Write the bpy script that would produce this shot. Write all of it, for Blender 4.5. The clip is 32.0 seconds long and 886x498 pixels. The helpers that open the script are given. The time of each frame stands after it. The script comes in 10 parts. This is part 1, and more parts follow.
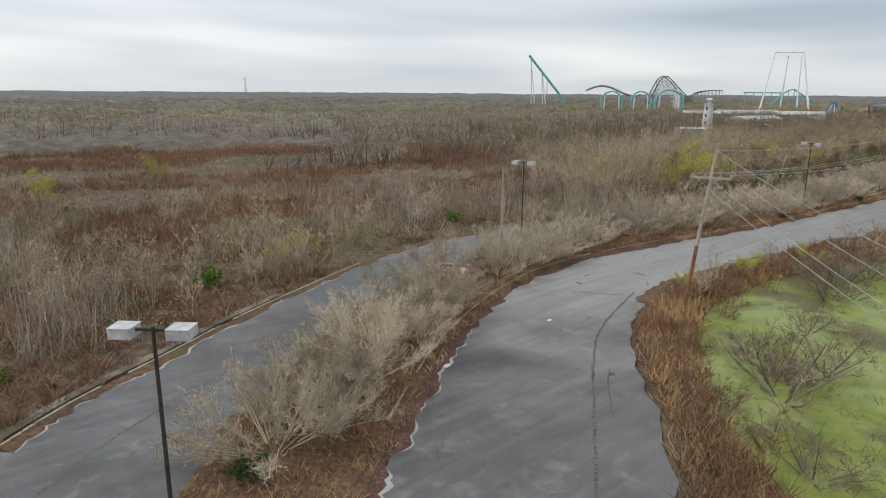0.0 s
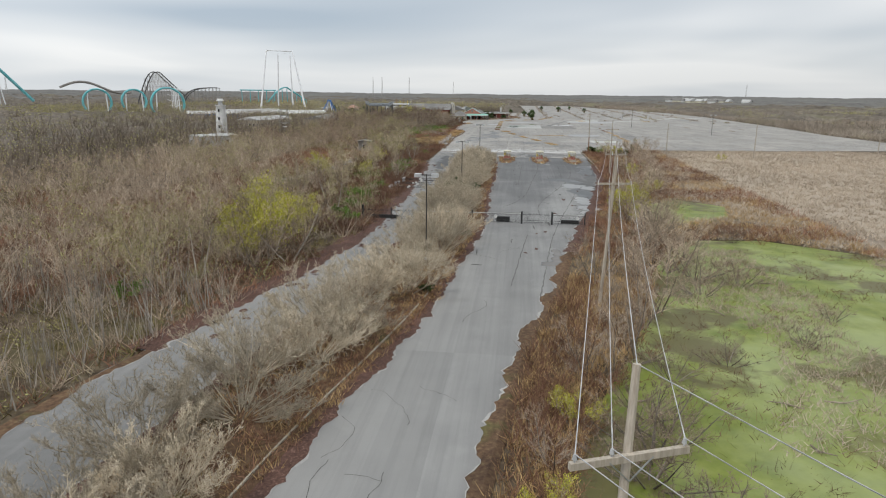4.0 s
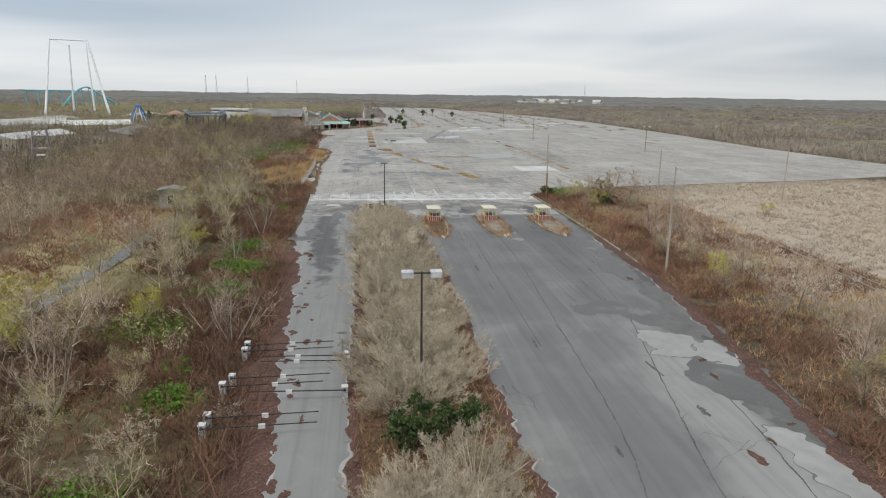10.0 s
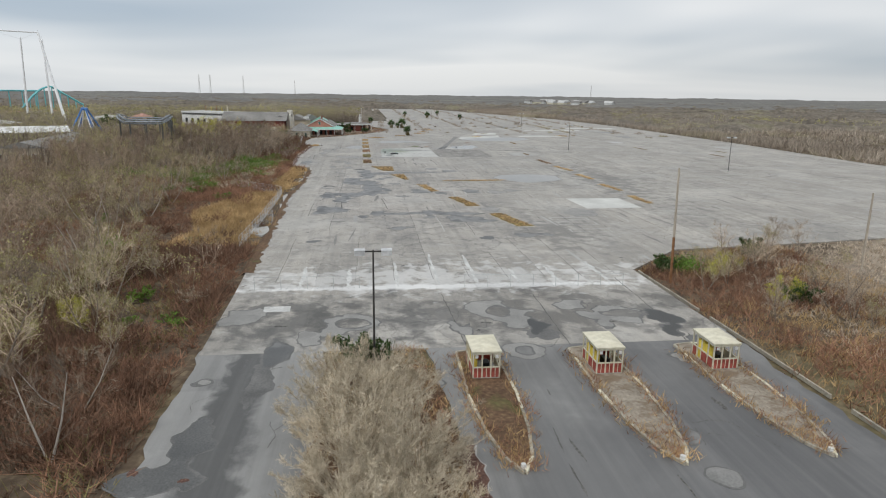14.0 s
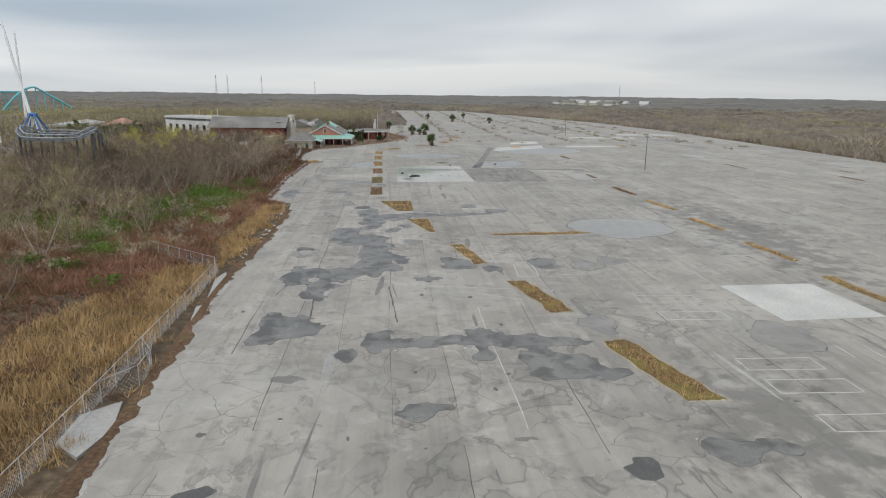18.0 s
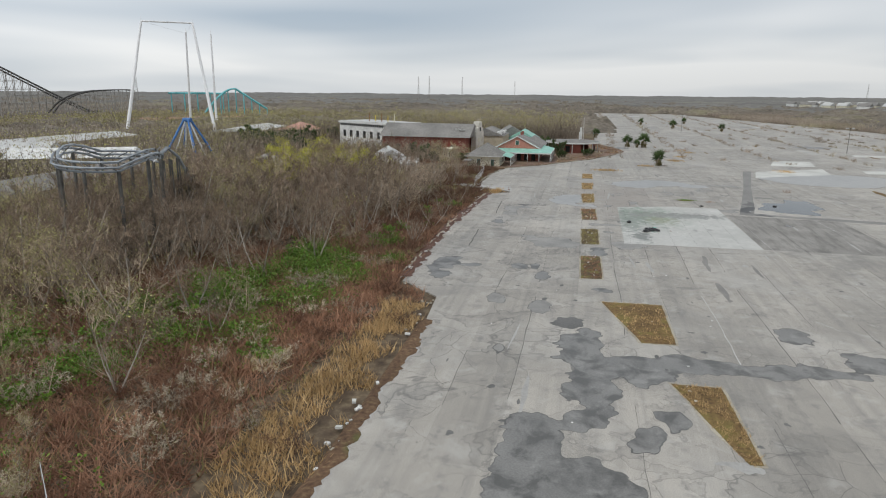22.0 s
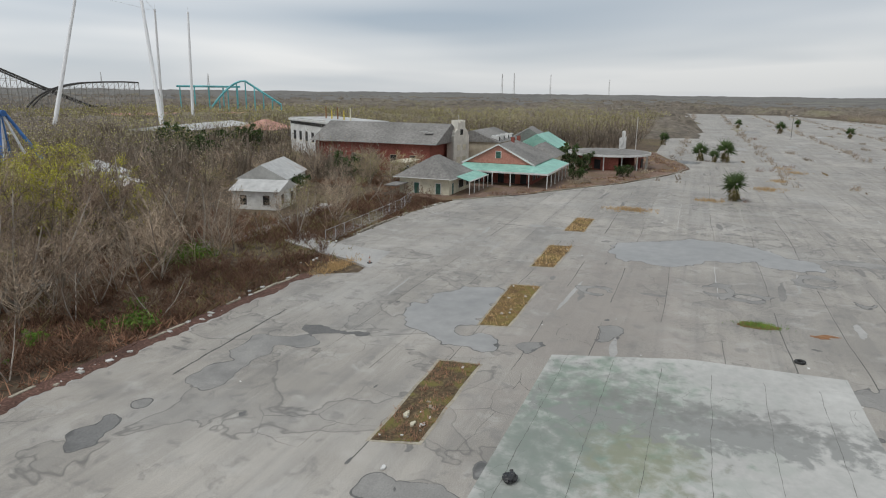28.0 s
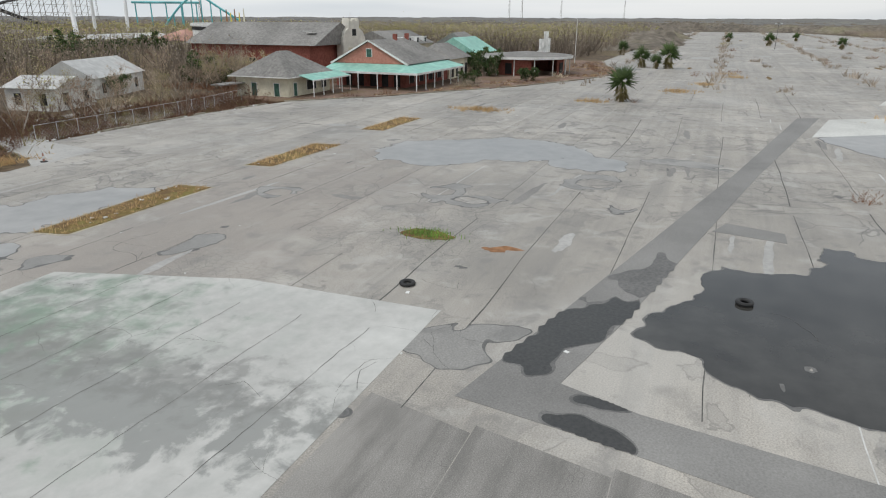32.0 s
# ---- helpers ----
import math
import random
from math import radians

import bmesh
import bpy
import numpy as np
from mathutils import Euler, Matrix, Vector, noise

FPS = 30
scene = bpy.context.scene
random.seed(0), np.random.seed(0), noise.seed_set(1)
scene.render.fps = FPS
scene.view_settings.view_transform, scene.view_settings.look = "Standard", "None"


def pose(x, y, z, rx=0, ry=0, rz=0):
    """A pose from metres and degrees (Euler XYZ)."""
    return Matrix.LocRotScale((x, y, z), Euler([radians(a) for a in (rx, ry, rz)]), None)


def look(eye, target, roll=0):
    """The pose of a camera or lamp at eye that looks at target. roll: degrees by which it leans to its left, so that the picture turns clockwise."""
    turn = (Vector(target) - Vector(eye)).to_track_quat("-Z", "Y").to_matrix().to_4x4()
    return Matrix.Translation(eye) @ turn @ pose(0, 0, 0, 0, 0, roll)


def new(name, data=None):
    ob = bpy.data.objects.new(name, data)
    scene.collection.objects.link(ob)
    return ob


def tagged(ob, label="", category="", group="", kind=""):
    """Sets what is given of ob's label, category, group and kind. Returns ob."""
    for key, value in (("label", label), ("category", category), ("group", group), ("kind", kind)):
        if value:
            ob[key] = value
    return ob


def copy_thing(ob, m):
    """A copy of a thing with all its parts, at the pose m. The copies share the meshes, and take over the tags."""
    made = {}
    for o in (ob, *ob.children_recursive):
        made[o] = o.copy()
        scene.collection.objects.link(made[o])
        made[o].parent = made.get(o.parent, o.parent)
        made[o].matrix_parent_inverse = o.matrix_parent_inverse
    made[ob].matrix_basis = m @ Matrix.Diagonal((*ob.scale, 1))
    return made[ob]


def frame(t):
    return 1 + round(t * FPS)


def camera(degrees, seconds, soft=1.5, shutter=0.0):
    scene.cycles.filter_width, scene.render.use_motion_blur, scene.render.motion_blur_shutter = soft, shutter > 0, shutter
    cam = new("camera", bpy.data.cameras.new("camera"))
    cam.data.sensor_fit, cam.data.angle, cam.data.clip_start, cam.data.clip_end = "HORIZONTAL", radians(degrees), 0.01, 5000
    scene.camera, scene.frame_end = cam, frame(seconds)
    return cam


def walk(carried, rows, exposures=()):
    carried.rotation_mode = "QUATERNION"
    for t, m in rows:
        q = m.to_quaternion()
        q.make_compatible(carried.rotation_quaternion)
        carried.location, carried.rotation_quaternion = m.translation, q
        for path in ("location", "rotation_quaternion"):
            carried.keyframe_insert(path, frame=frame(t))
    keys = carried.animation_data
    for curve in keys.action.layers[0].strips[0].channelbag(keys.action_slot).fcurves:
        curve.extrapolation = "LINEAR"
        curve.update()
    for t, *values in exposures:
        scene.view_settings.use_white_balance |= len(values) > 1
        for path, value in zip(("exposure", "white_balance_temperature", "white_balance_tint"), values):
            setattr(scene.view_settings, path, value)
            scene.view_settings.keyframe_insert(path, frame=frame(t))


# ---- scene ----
cam = camera(68.5, 32.0, 1.1)
METRES, EYE, TILT, LEAN, TURN = 545.45, 24.0, 0.0, 0.0, -41.3
PATH = [
    (0, (2.882, 2.677, 20.892), (4.17, 4.134, 20.423), 0.4),
    (0.5, (5.66, 6.495, 20.942), (7.072, 7.832, 20.474), 0.5),
    (1, (9.378, 10.6, 21.011), (10.94, 11.759, 20.545), 0.4),
    (1.5, (13.651, 14.955, 21.245), (15.328, 15.941, 20.779), 0.4),
    (2, (18.862, 19.907, 21.491), (20.636, 20.707, 21.027), 0.4),
    (2.5, (24.918, 24.611, 21.966), (26.751, 25.264, 21.502), 0.4),
    (3, (31.273, 28.871, 22.588), (33.186, 29.222, 22.122), 0.6),
    (3.5, (38.602, 32.786, 23.111), (40.531, 33.025, 22.643), 0.5),
    (5.5, (74.47, 43.779, 22.417), (76.403, 43.983, 21.95), 0.8),
    (6, (83.163, 45.701, 22.532), (85.103, 45.829, 22.063), 0.9),
    (6.5, (91.649, 47.475, 22.94), (93.593, 47.516, 22.473), 0.8),
    (7, (100.063, 49.14, 23.266), (102.008, 49.103, 22.8), 0.8),
    (7.5, (108.662, 50.606, 23.633), (110.604, 50.505, 23.167), 0.8),
    (8, (117.606, 51.795, 23.959), (119.543, 51.618, 23.492), 0.8),
    (8.5, (126.689, 52.581, 24.868), (128.622, 52.373, 24.4), 0.9),
    (9, (135.337, 53.251, 25.526), (137.27, 53.038, 25.061), 0.8),
    (9.5, (144.033, 53.854, 25.647), (145.965, 53.633, 25.181), 0.7),
    (10, (153.088, 54.212, 25.58), (155.019, 53.984, 25.113), 0.7),
    (10.5, (162.708, 54.139, 25.54), (164.639, 53.907, 25.074), 0.7),
    (11, (172.351, 53.594, 25.354), (174.283, 53.367, 24.888), 0.7),
    (11.5, (181.833, 53.006, 25.231), (183.766, 52.785, 24.765), 0.7),
    (12, (190.971, 52.536, 25.169), (192.904, 52.318, 24.704), 0.7),
    (12.5, (200.394, 52.208, 25.124), (202.326, 51.988, 24.659), 0.6),
    (13, (209.94, 51.727, 25.046), (211.872, 51.507, 24.581), 0.7),
    (13.5, (219.298, 51.372, 25.034), (221.231, 51.151, 24.569), 0.7),
    (14, (228.453, 51.121, 25.129), (230.385, 50.896, 24.664), 0.7),
    (14.5, (237.566, 50.858, 25.215), (239.497, 50.624, 24.75), 0.7),
    (15, (246.214, 50.331, 25.542), (248.145, 50.095, 25.076), 0.6),
    (15.5, (255.181, 49.857, 25.751), (257.115, 49.649, 25.285), 0.6),
    (17.5, (291.543, 47.94, 25.669), (293.481, 47.78, 25.204), 0.6),
    (18, (301.363, 47.694, 25.579), (303.302, 47.534, 25.113), 0.6),
    (18.5, (311.192, 47.443, 25.467), (313.134, 47.345, 25.001), 0.6),
    (19, (320.696, 47.675, 25.408), (322.641, 47.718, 24.943), 0.7),
    (19.5, (329.906, 47.958, 25.487), (331.848, 48.065, 25.021), 0.6),
    (20, (339.625, 48.6, 25.581), (341.566, 48.708, 25.113), 0.7),
    (20.5, (348.549, 49.092, 25.61), (350.486, 49.26, 25.142), 0.6),
    (21, (358.191, 50.192, 25.646), (360.102, 50.548, 25.176), 0.6),
    (21.5, (367.207, 51.349, 25.686), (369.108, 51.761, 25.217), 0.5),
    (22, (376.217, 52.996, 25.829), (378.116, 53.411, 25.36), 0.5),
    (22.5, (385.249, 54.961, 25.829), (387.167, 55.279, 25.359), 0.4),
    (23, (394.576, 57.092, 25.813), (396.499, 57.381, 25.344), 0.5),
    (23.5, (403.974, 59.022, 25.813), (405.896, 59.311, 25.344), 0.4),
    (24, (413.031, 60.552, 25.986), (414.953, 60.845, 25.518), 0.3),
    (24.5, (421.934, 60.627, 26.039), (423.856, 60.921, 25.571), 0.4),
    (25, (430.609, 59.116, 25.997), (432.532, 59.409, 25.53), 0.4),
    (25.5, (439.297, 56.222, 25.97), (441.218, 56.522, 25.503), 0.5),
    (27.5, (473.702, 39.051, 24.313), (475.556, 39.641, 23.849), 0.7),
    (28, (480.316, 35.677, 21.589), (482.132, 36.369, 21.118), 0.7),
    (28.5, (485.199, 32.681, 19.142), (486.992, 33.394, 18.618), 0.5),
    (29, (488.671, 30.403, 16.938), (490.39, 31.091, 16.183), 0.5),
    (29.5, (491.198, 28.56, 15.006), (492.861, 29.226, 14.118), 0.6),
    (30, (493.014, 26.668, 14.179), (494.677, 27.338, 13.294), 0.5),
    (30.5, (495.033, 23.411, 14.18), (496.697, 24.079, 13.294), 0.6),
    (31, (497.634, 18.468, 14.246), (499.295, 19.137, 13.356), 0.6),
    (31.5, (502.118, 13.785, 14.138), (503.807, 14.472, 13.316), 0.6),
    (32, (508.162, 11.346, 13.88), (509.903, 12.066, 13.209), 0.2),
]
walk(cam, [(t, look(eye, target, roll)) for t, eye, target, roll in PATH], ((0, 0.05), (2, 0.04), (6, 0.12), (9, 0.12), (14, 0.06), (18, -0.02), (21, -0.02), (24.5, 0.1), (27.5, -0.1), (28, -0.1), (29.3, 0.06), (30.3, 0.08), (31, 0.08), (32, 0.14)))

# world: an overcast spring sky
world = bpy.data.worlds.new("overcast_sky")
scene.world = world
world.use_nodes = True
wn, wl = world.node_tree.nodes, world.node_tree.links
wn.clear()
sky = wn.new("ShaderNodeTexSky")
sky.sky_type, sky.sun_disc = "NISHITA", False
sky.sun_elevation, sky.sun_rotation = radians(57), radians(309)
tc = wn.new("ShaderNodeTexCoord")
sep = wn.new("ShaderNodeSeparateXYZ")
wl.new(tc.outputs["Generated"], sep.inputs[0])
lift = wn.new("ShaderNodeMath")
lift.operation, lift.inputs[1].default_value = "MAXIMUM", 0.0
wl.new(sep.outputs["Z"], lift.inputs[0])
add = wn.new("ShaderNodeMath")
add.operation, add.inputs[1].default_value = "ADD", 0.09
wl.new(lift.outputs[0], add.inputs[0])
flat = wn.new("ShaderNodeCombineXYZ")
for axis in "XY":
    dv = wn.new("ShaderNodeMath")
    dv.operation = "DIVIDE"
    wl.new(sep.outputs[axis], dv.inputs[0])
    wl.new(add.outputs[0], dv.inputs[1])
    wl.new(dv.outputs[0], flat.inputs[axis])
cl = wn.new("ShaderNodeTexNoise")
cl.inputs["Scale"].default_value, cl.inputs["Detail"].default_value, cl.inputs["Roughness"].default_value = 0.17, 3.0, 0.5
cl.inputs["Distortion"].default_value = 0.35
wl.new(flat.outputs[0], cl.inputs["Vector"])
cr = wn.new("ShaderNodeValToRGB")
cr.color_ramp.elements[0].position, cr.color_ramp.elements[0].color = 0.38, (0.43, 0.505, 0.585, 1)
cr.color_ramp.elements[1].position, cr.color_ramp.elements[1].color = 0.61, (0.95, 0.955, 0.955, 1)
wl.new(cl.outputs["Fac"], cr.inputs[0])
# paler towards the horizon
hz = wn.new("ShaderNodeMapRange")
hz.inputs["From Min"].default_value, hz.inputs["From Max"].default_value = 0.0, 0.10
hz.inputs["To Min"].default_value, hz.inputs["To Max"].default_value = 0.75, 0.0
wl.new(sep.outputs["Z"], hz.inputs["Value"])
pale = wn.new("ShaderNodeMix")
pale.data_type = "RGBA"
pale.inputs["B"].default_value = (0.68, 0.70, 0.71, 1)
wl.new(hz.outputs[0], pale.inputs["Factor"])
wl.new(cr.outputs[0], pale.inputs["A"])
bg1, bg2, mixw, outw = wn.new("ShaderNodeBackground"), wn.new("ShaderNodeBackground"), wn.new("ShaderNodeMixShader"), wn.new("ShaderNodeOutputWorld")
wl.new(sky.outputs[0], bg1.inputs[0])
bg1.inputs[1].default_value = 0.08
wl.new(pale.outputs["Result"], bg2.inputs[0])
# a little brighter on the sun's side
glow = wn.new("ShaderNodeMath")
glow.operation, glow.inputs[1].default_value, glow.inputs[2].default_value = "MULTIPLY_ADD", 0.14, 0.98
wl.new(sep.outputs["Y"], glow.inputs[0])
wl.new(glow.outputs[0], bg2.inputs[1])
mixw.inputs[0].default_value = 0.92
wl.new(bg1.outputs[0], mixw.inputs[1])
wl.new(bg2.outputs[0], mixw.inputs[2])
wl.new(mixw.outputs[0], outw.inputs[0])

sun = new("sun", bpy.data.lights.new("sun", "SUN"))
sun.data.energy, sun.data.angle, sun.data.color = 1.5, radians(20), (1.0, 0.97, 0.92)
sun.matrix_world = look((0, 0, 300), (150, -120, 0))


# ---------- materials ----------
def ramp_node(nt, stops):
    r = nt.nodes.new("ShaderNodeValToRGB")
    e = r.color_ramp.elements
    while len(e) < len(stops):
        e.new(0.5)
    for k, (p, c) in zip(e, stops):
        k.position, k.color = p, (*c, 1)
    return r


def noise_node(nt, vec, scale, detail=5.0, rough=0.55, stretch=None, distort=0.0):
    n = nt.nodes.new("ShaderNodeTexNoise")
    n.inputs["Scale"].default_value, n.inputs["Detail"].default_value = scale, detail
    n.inputs["Roughness"].default_value, n.inputs["Distortion"].default_value = rough, distort
    if stretch:
        m = nt.nodes.new("ShaderNodeMapping")
        m.inputs["Scale"].default_value = stretch
        nt.links.new(vec, m.inputs["Vector"])
        vec = m.outputs[0]
    nt.links.new(vec, n.inputs["Vector"])
    return n.outputs["Fac"]


def mix_node(nt, a, b, fac, mode="MIX"):
    m = nt.nodes.new("ShaderNodeMix")
    m.data_type, m.blend_type = "RGBA", mode
    for key, v in (("Factor", fac), ("A", a), ("B", b)):
        if hasattr(v, "is_linked"):
            nt.links.new(v, m.inputs[key])
        else:
            m.inputs[key].default_value = v if key == "Factor" else (*v, 1)
    return m.outputs["Result"]


def surface(name, stops, scale=2.0, rough=(0.7, 0.95), bump=0.3, big=0.05, big_range=(0.7, 1.25), stretch=None, metal=0.0,
            rnd=0.0, island=0.0, detail=5.0, spec=0.3, bump_scale=None, extra=None):
    """A procedural surface: a fine noise through a ramp, larger stains over it, bump, roughness that varies."""
    m = bpy.data.materials.new(name)
    m.use_nodes = True
    nt = m.node_tree
    bs = nt.nodes["Principled BSDF"]
    co = nt.nodes.new("ShaderNodeTexCoord").outputs["Object"]
    fine = noise_node(nt, co, scale, detail, 0.6, stretch)
    r = ramp_node(nt, stops)
    nt.links.new(fine, r.inputs[0])
    col = r.outputs[0]
    bign = noise_node(nt, co, big, 5.0, 0.6)
    br = ramp_node(nt, [(0.3, (big_range[0],) * 3), (0.7, (big_range[1],) * 3)])
    nt.links.new(bign, br.inputs[0])
    col = mix_node(nt, col, br.outputs[0], 1.0, "MULTIPLY")
    if extra:
        col = extra(nt, co, col)
    for amount, node, out in ((rnd, "ShaderNodeObjectInfo", "Random"), (island, "ShaderNodeNewGeometry", "Random Per Island")):
        if amount:
            g = nt.nodes.new(node)
            mr = nt.nodes.new("ShaderNodeMapRange")
            mr.inputs["To Min"].default_value, mr.inputs["To Max"].default_value = 1 - amount, 1 + amount
            nt.links.new(g.outputs[out], mr.inputs["Value"])
            hs = nt.nodes.new("ShaderNodeHueSaturation")
            nt.links.new(mr.outputs[0], hs.inputs["Value"])
            nt.links.new(col, hs.inputs["Color"])
            col = hs.outputs[0]
    nt.links.new(col, bs.inputs["Base Color"])
    rr = nt.nodes.new("ShaderNodeMapRange")
    rr.inputs["To Min"].default_value, rr.inputs["To Max"].default_value = rough
    nt.links.new(bign, rr.inputs["Value"])
    nt.links.new(rr.outputs[0], bs.inputs["Roughness"])
    bs.inputs["Metallic"].default_value, bs.inputs["Specular IOR Level"].default_value = metal, spec
    if bump:
        b = nt.nodes.new("ShaderNodeBump")
        b.inputs["Strength"].default_value, b.inputs["Distance"].default_value = bump, 0.02
        nt.links.new(noise_node(nt, co, bump_scale or scale * 3, 4.0), b.inputs["Height"])
        nt.links.new(b.outputs[0], bs.inputs["Normal"])
    return m


def tyre_streaks(strength, tone, sy=0.45, sx=0.012):
    def go(nt, co, col):
        n = noise_node(nt, co, 1.0, 4.0, 0.6, (sx, sy, 1))
        r = ramp_node(nt, [(0.45, (0, 0, 0)), (0.7, (strength,) * 3)])
        nt.links.new(n, r.inputs[0])
        return mix_node(nt, col, tone, r.outputs[0])
    return go


def patches(strength, tone, scale=0.06, lo=0.52, hi=0.6, under=None):
    def go(nt, co, col):
        if under:
            col = under(nt, co, col)
        n = noise_node(nt, co, scale, 8.0, 0.62, None, 0.4)
        r = ramp_node(nt, [(lo, (0, 0, 0)), (hi, (strength,) * 3)])
        nt.links.new(n, r.inputs[0])
        return mix_node(nt, col, tone, r.outputs[0])
    return go


def lane_tones(amount, wide, long, under):
    """Paving panels laid in lanes, each a little lighter or darker."""
    def go(nt, co, col):
        col = under(nt, co, col)
        m = nt.nodes.new("ShaderNodeMapping")
        m.inputs["Scale"].default_value = (1 / long, 1 / wide, 0)
        m.inputs["Location"].default_value = (0.3, 0.08, 0)
        nt.links.new(co, m.inputs["Vector"])
        fl = nt.nodes.new("ShaderNodeVectorMath")
        fl.operation = "FLOOR"
        nt.links.new(m.outputs[0], fl.inputs[0])
        wn = nt.nodes.new("ShaderNodeTexWhiteNoise")
        nt.links.new(fl.outputs[0], wn.inputs["Vector"])
        r = ramp_node(nt, [(0.0, (1 - amount,) * 3), (1.0, (1 + amount,) * 3)])
        nt.links.new(wn.outputs["Value"], r.inputs[0])
        return mix_node(nt, col, r.outputs[0], 1.0, "MULTIPLY")
    return go


def paler_along(x0, x1, tone, strength, under):
    """The surface grows paler from x0 to x1 along the road."""
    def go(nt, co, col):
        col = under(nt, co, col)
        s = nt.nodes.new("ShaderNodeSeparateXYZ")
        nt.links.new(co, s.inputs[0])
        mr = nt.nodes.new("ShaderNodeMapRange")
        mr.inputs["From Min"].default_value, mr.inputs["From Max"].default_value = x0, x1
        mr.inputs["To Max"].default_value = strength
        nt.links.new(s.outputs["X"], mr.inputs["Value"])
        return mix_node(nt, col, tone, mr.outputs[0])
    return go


def zone(cx, cy, rx, ry, tone, strength, under, scale=0.35, ragged=1.5, soft=0.2, rot=0.0):
    """A stain with uneven borders round one spot."""
    def go(nt, co, col):
        col = under(nt, co, col)
        m = nt.nodes.new("ShaderNodeMapping")
        m.vector_type = "TEXTURE"
        m.inputs["Location"].default_value, m.inputs["Scale"].default_value = (cx, cy, 0), (rx, ry, 1000)
        m.inputs["Rotation"].default_value = (0, 0, radians(rot))
        nt.links.new(co, m.inputs["Vector"])
        ln = nt.nodes.new("ShaderNodeVectorMath")
        ln.operation = "LENGTH"
        nt.links.new(m.outputs[0], ln.inputs[0])
        mad = nt.nodes.new("ShaderNodeMath")
        mad.operation, mad.inputs[1].default_value = "MULTIPLY_ADD", ragged
        nt.links.new(noise_node(nt, co, scale, 7.0, 0.6, None, 0.3), mad.inputs[0])
        nt.links.new(ln.outputs["Value"], mad.inputs[2])
        r = ramp_node(nt, [(0.0, (strength,) * 3), (1.0, (0, 0, 0))])
        mr = nt.nodes.new("ShaderNodeMapRange")
        mr.inputs["From Min"].default_value, mr.inputs["From Max"].default_value = 1 - soft + ragged / 2, 1 + soft + ragged / 2
        nt.links.new(mad.outputs[0], mr.inputs["Value"])
        nt.links.new(mr.outputs[0], r.inputs[0])
        return mix_node(nt, col, tone, r.outputs[0])
    return go


def water_lines(tone, strength, scale, at, width, inner, under, mask=0.05):
    """Dried puddles: a thin dark outline, the inside a little darker, only in some places."""
    def go(nt, co, col):
        col = under(nt, co, col)
        n = noise_node(nt, co, scale, 4.0, 0.55, None, 0.5)
        r = ramp_node(nt, [(at - width, (0, 0, 0)), (at, (strength,) * 3), (at + width, (inner,) * 3), (at + 8 * width, (inner * 0.4,) * 3)])
        nt.links.new(n, r.inputs[0])
        k = ramp_node(nt, [(0.45, (0, 0, 0)), (0.55, (1, 1, 1))])
        nt.links.new(noise_node(nt, co, mask, 2.0), k.inputs[0])
        f = mix_node(nt, r.outputs[0], k.outputs[0], 1.0, "MULTIPLY")
        return mix_node(nt, col, tone, f)
    return go


def crazing(tone, strength, cell, width, under, mask=0.06, lo=0.48, hi=0.58):
    """Fine cracks between uneven cells, in some places."""
    def go(nt, co, col):
        col = under(nt, co, col)
        nz = nt.nodes.new("ShaderNodeTexNoise")
        nz.inputs["Scale"].default_value, nz.inputs["Detail"].default_value = 0.7 / cell, 5.0
        nt.links.new(co, nz.inputs["Vector"])
        ad = nt.nodes.new("ShaderNodeVectorMath")
        ad.operation, ad.inputs[1].default_value = "MULTIPLY_ADD", (cell * 0.9,) * 3
        nt.links.new(nz.outputs["Color"], ad.inputs[0])
        nt.links.new(co, ad.inputs[2])
        v = nt.nodes.new("ShaderNodeTexVoronoi")
        v.feature, v.voronoi_dimensions = "DISTANCE_TO_EDGE", "2D"
        v.inputs["Scale"].default_value = 1 / cell
        nt.links.new(ad.outputs[0], v.inputs["Vector"])
        r = ramp_node(nt, [(0.0, (strength,) * 3), (width / cell, (0, 0, 0))])
        nt.links.new(v.outputs["Distance"], r.inputs[0])
        k = ramp_node(nt, [(lo, (0, 0, 0)), (hi, (1, 1, 1))])
        nt.links.new(noise_node(nt, co, mask, 3.0), k.inputs[0])
        f = mix_node(nt, r.outputs[0], k.outputs[0], 1.0, "MULTIPLY")
        return mix_node(nt, col, tone, f)
    return go


def tyre_streaks_over(under):
    """Long pale and dark wheel tracks."""
    pale, dark = tyre_streaks(0.16, (0.33, 0.325, 0.31), 0.8, 0.03), tyre_streaks(0.2, (0.06, 0.06, 0.06), 1.3, 0.03)
    return lambda nt, co, col: dark(nt, co, pale(nt, co, under(nt, co, col)))


M = {}
road_tone = patches(0.55, (0.30, 0.295, 0.285), 0.05, 0.52, 0.68, patches(0.65, (0.05, 0.05, 0.052), 0.09, 0.48, 0.66, patches(0.5, (0.26, 0.255, 0.245), 0.45, 0.54, 0.66)))
road_tone = paler_along(25, 120, (0.34, 0.335, 0.32), 0.58, road_tone)
road_tone = zone(70, 45, 26, 7, (0.37, 0.365, 0.35), 0.6, road_tone, 0.1, 2.0, 0.5)
road_tone = zone(110, 50, 40, 22, (0.33, 0.325, 0.31), 0.4, road_tone, 0.12, 3.0, 0.5)
road_tone = zone(238, 34, 58, 15, (0.11, 0.11, 0.112), 0.62, road_tone, 0.08, 3.0, 0.5)
road_tone = zone(205, 24, 50, 4, (0.35, 0.345, 0.33), 0.45, road_tone, 0.12, 2.2, 0.3, -8)
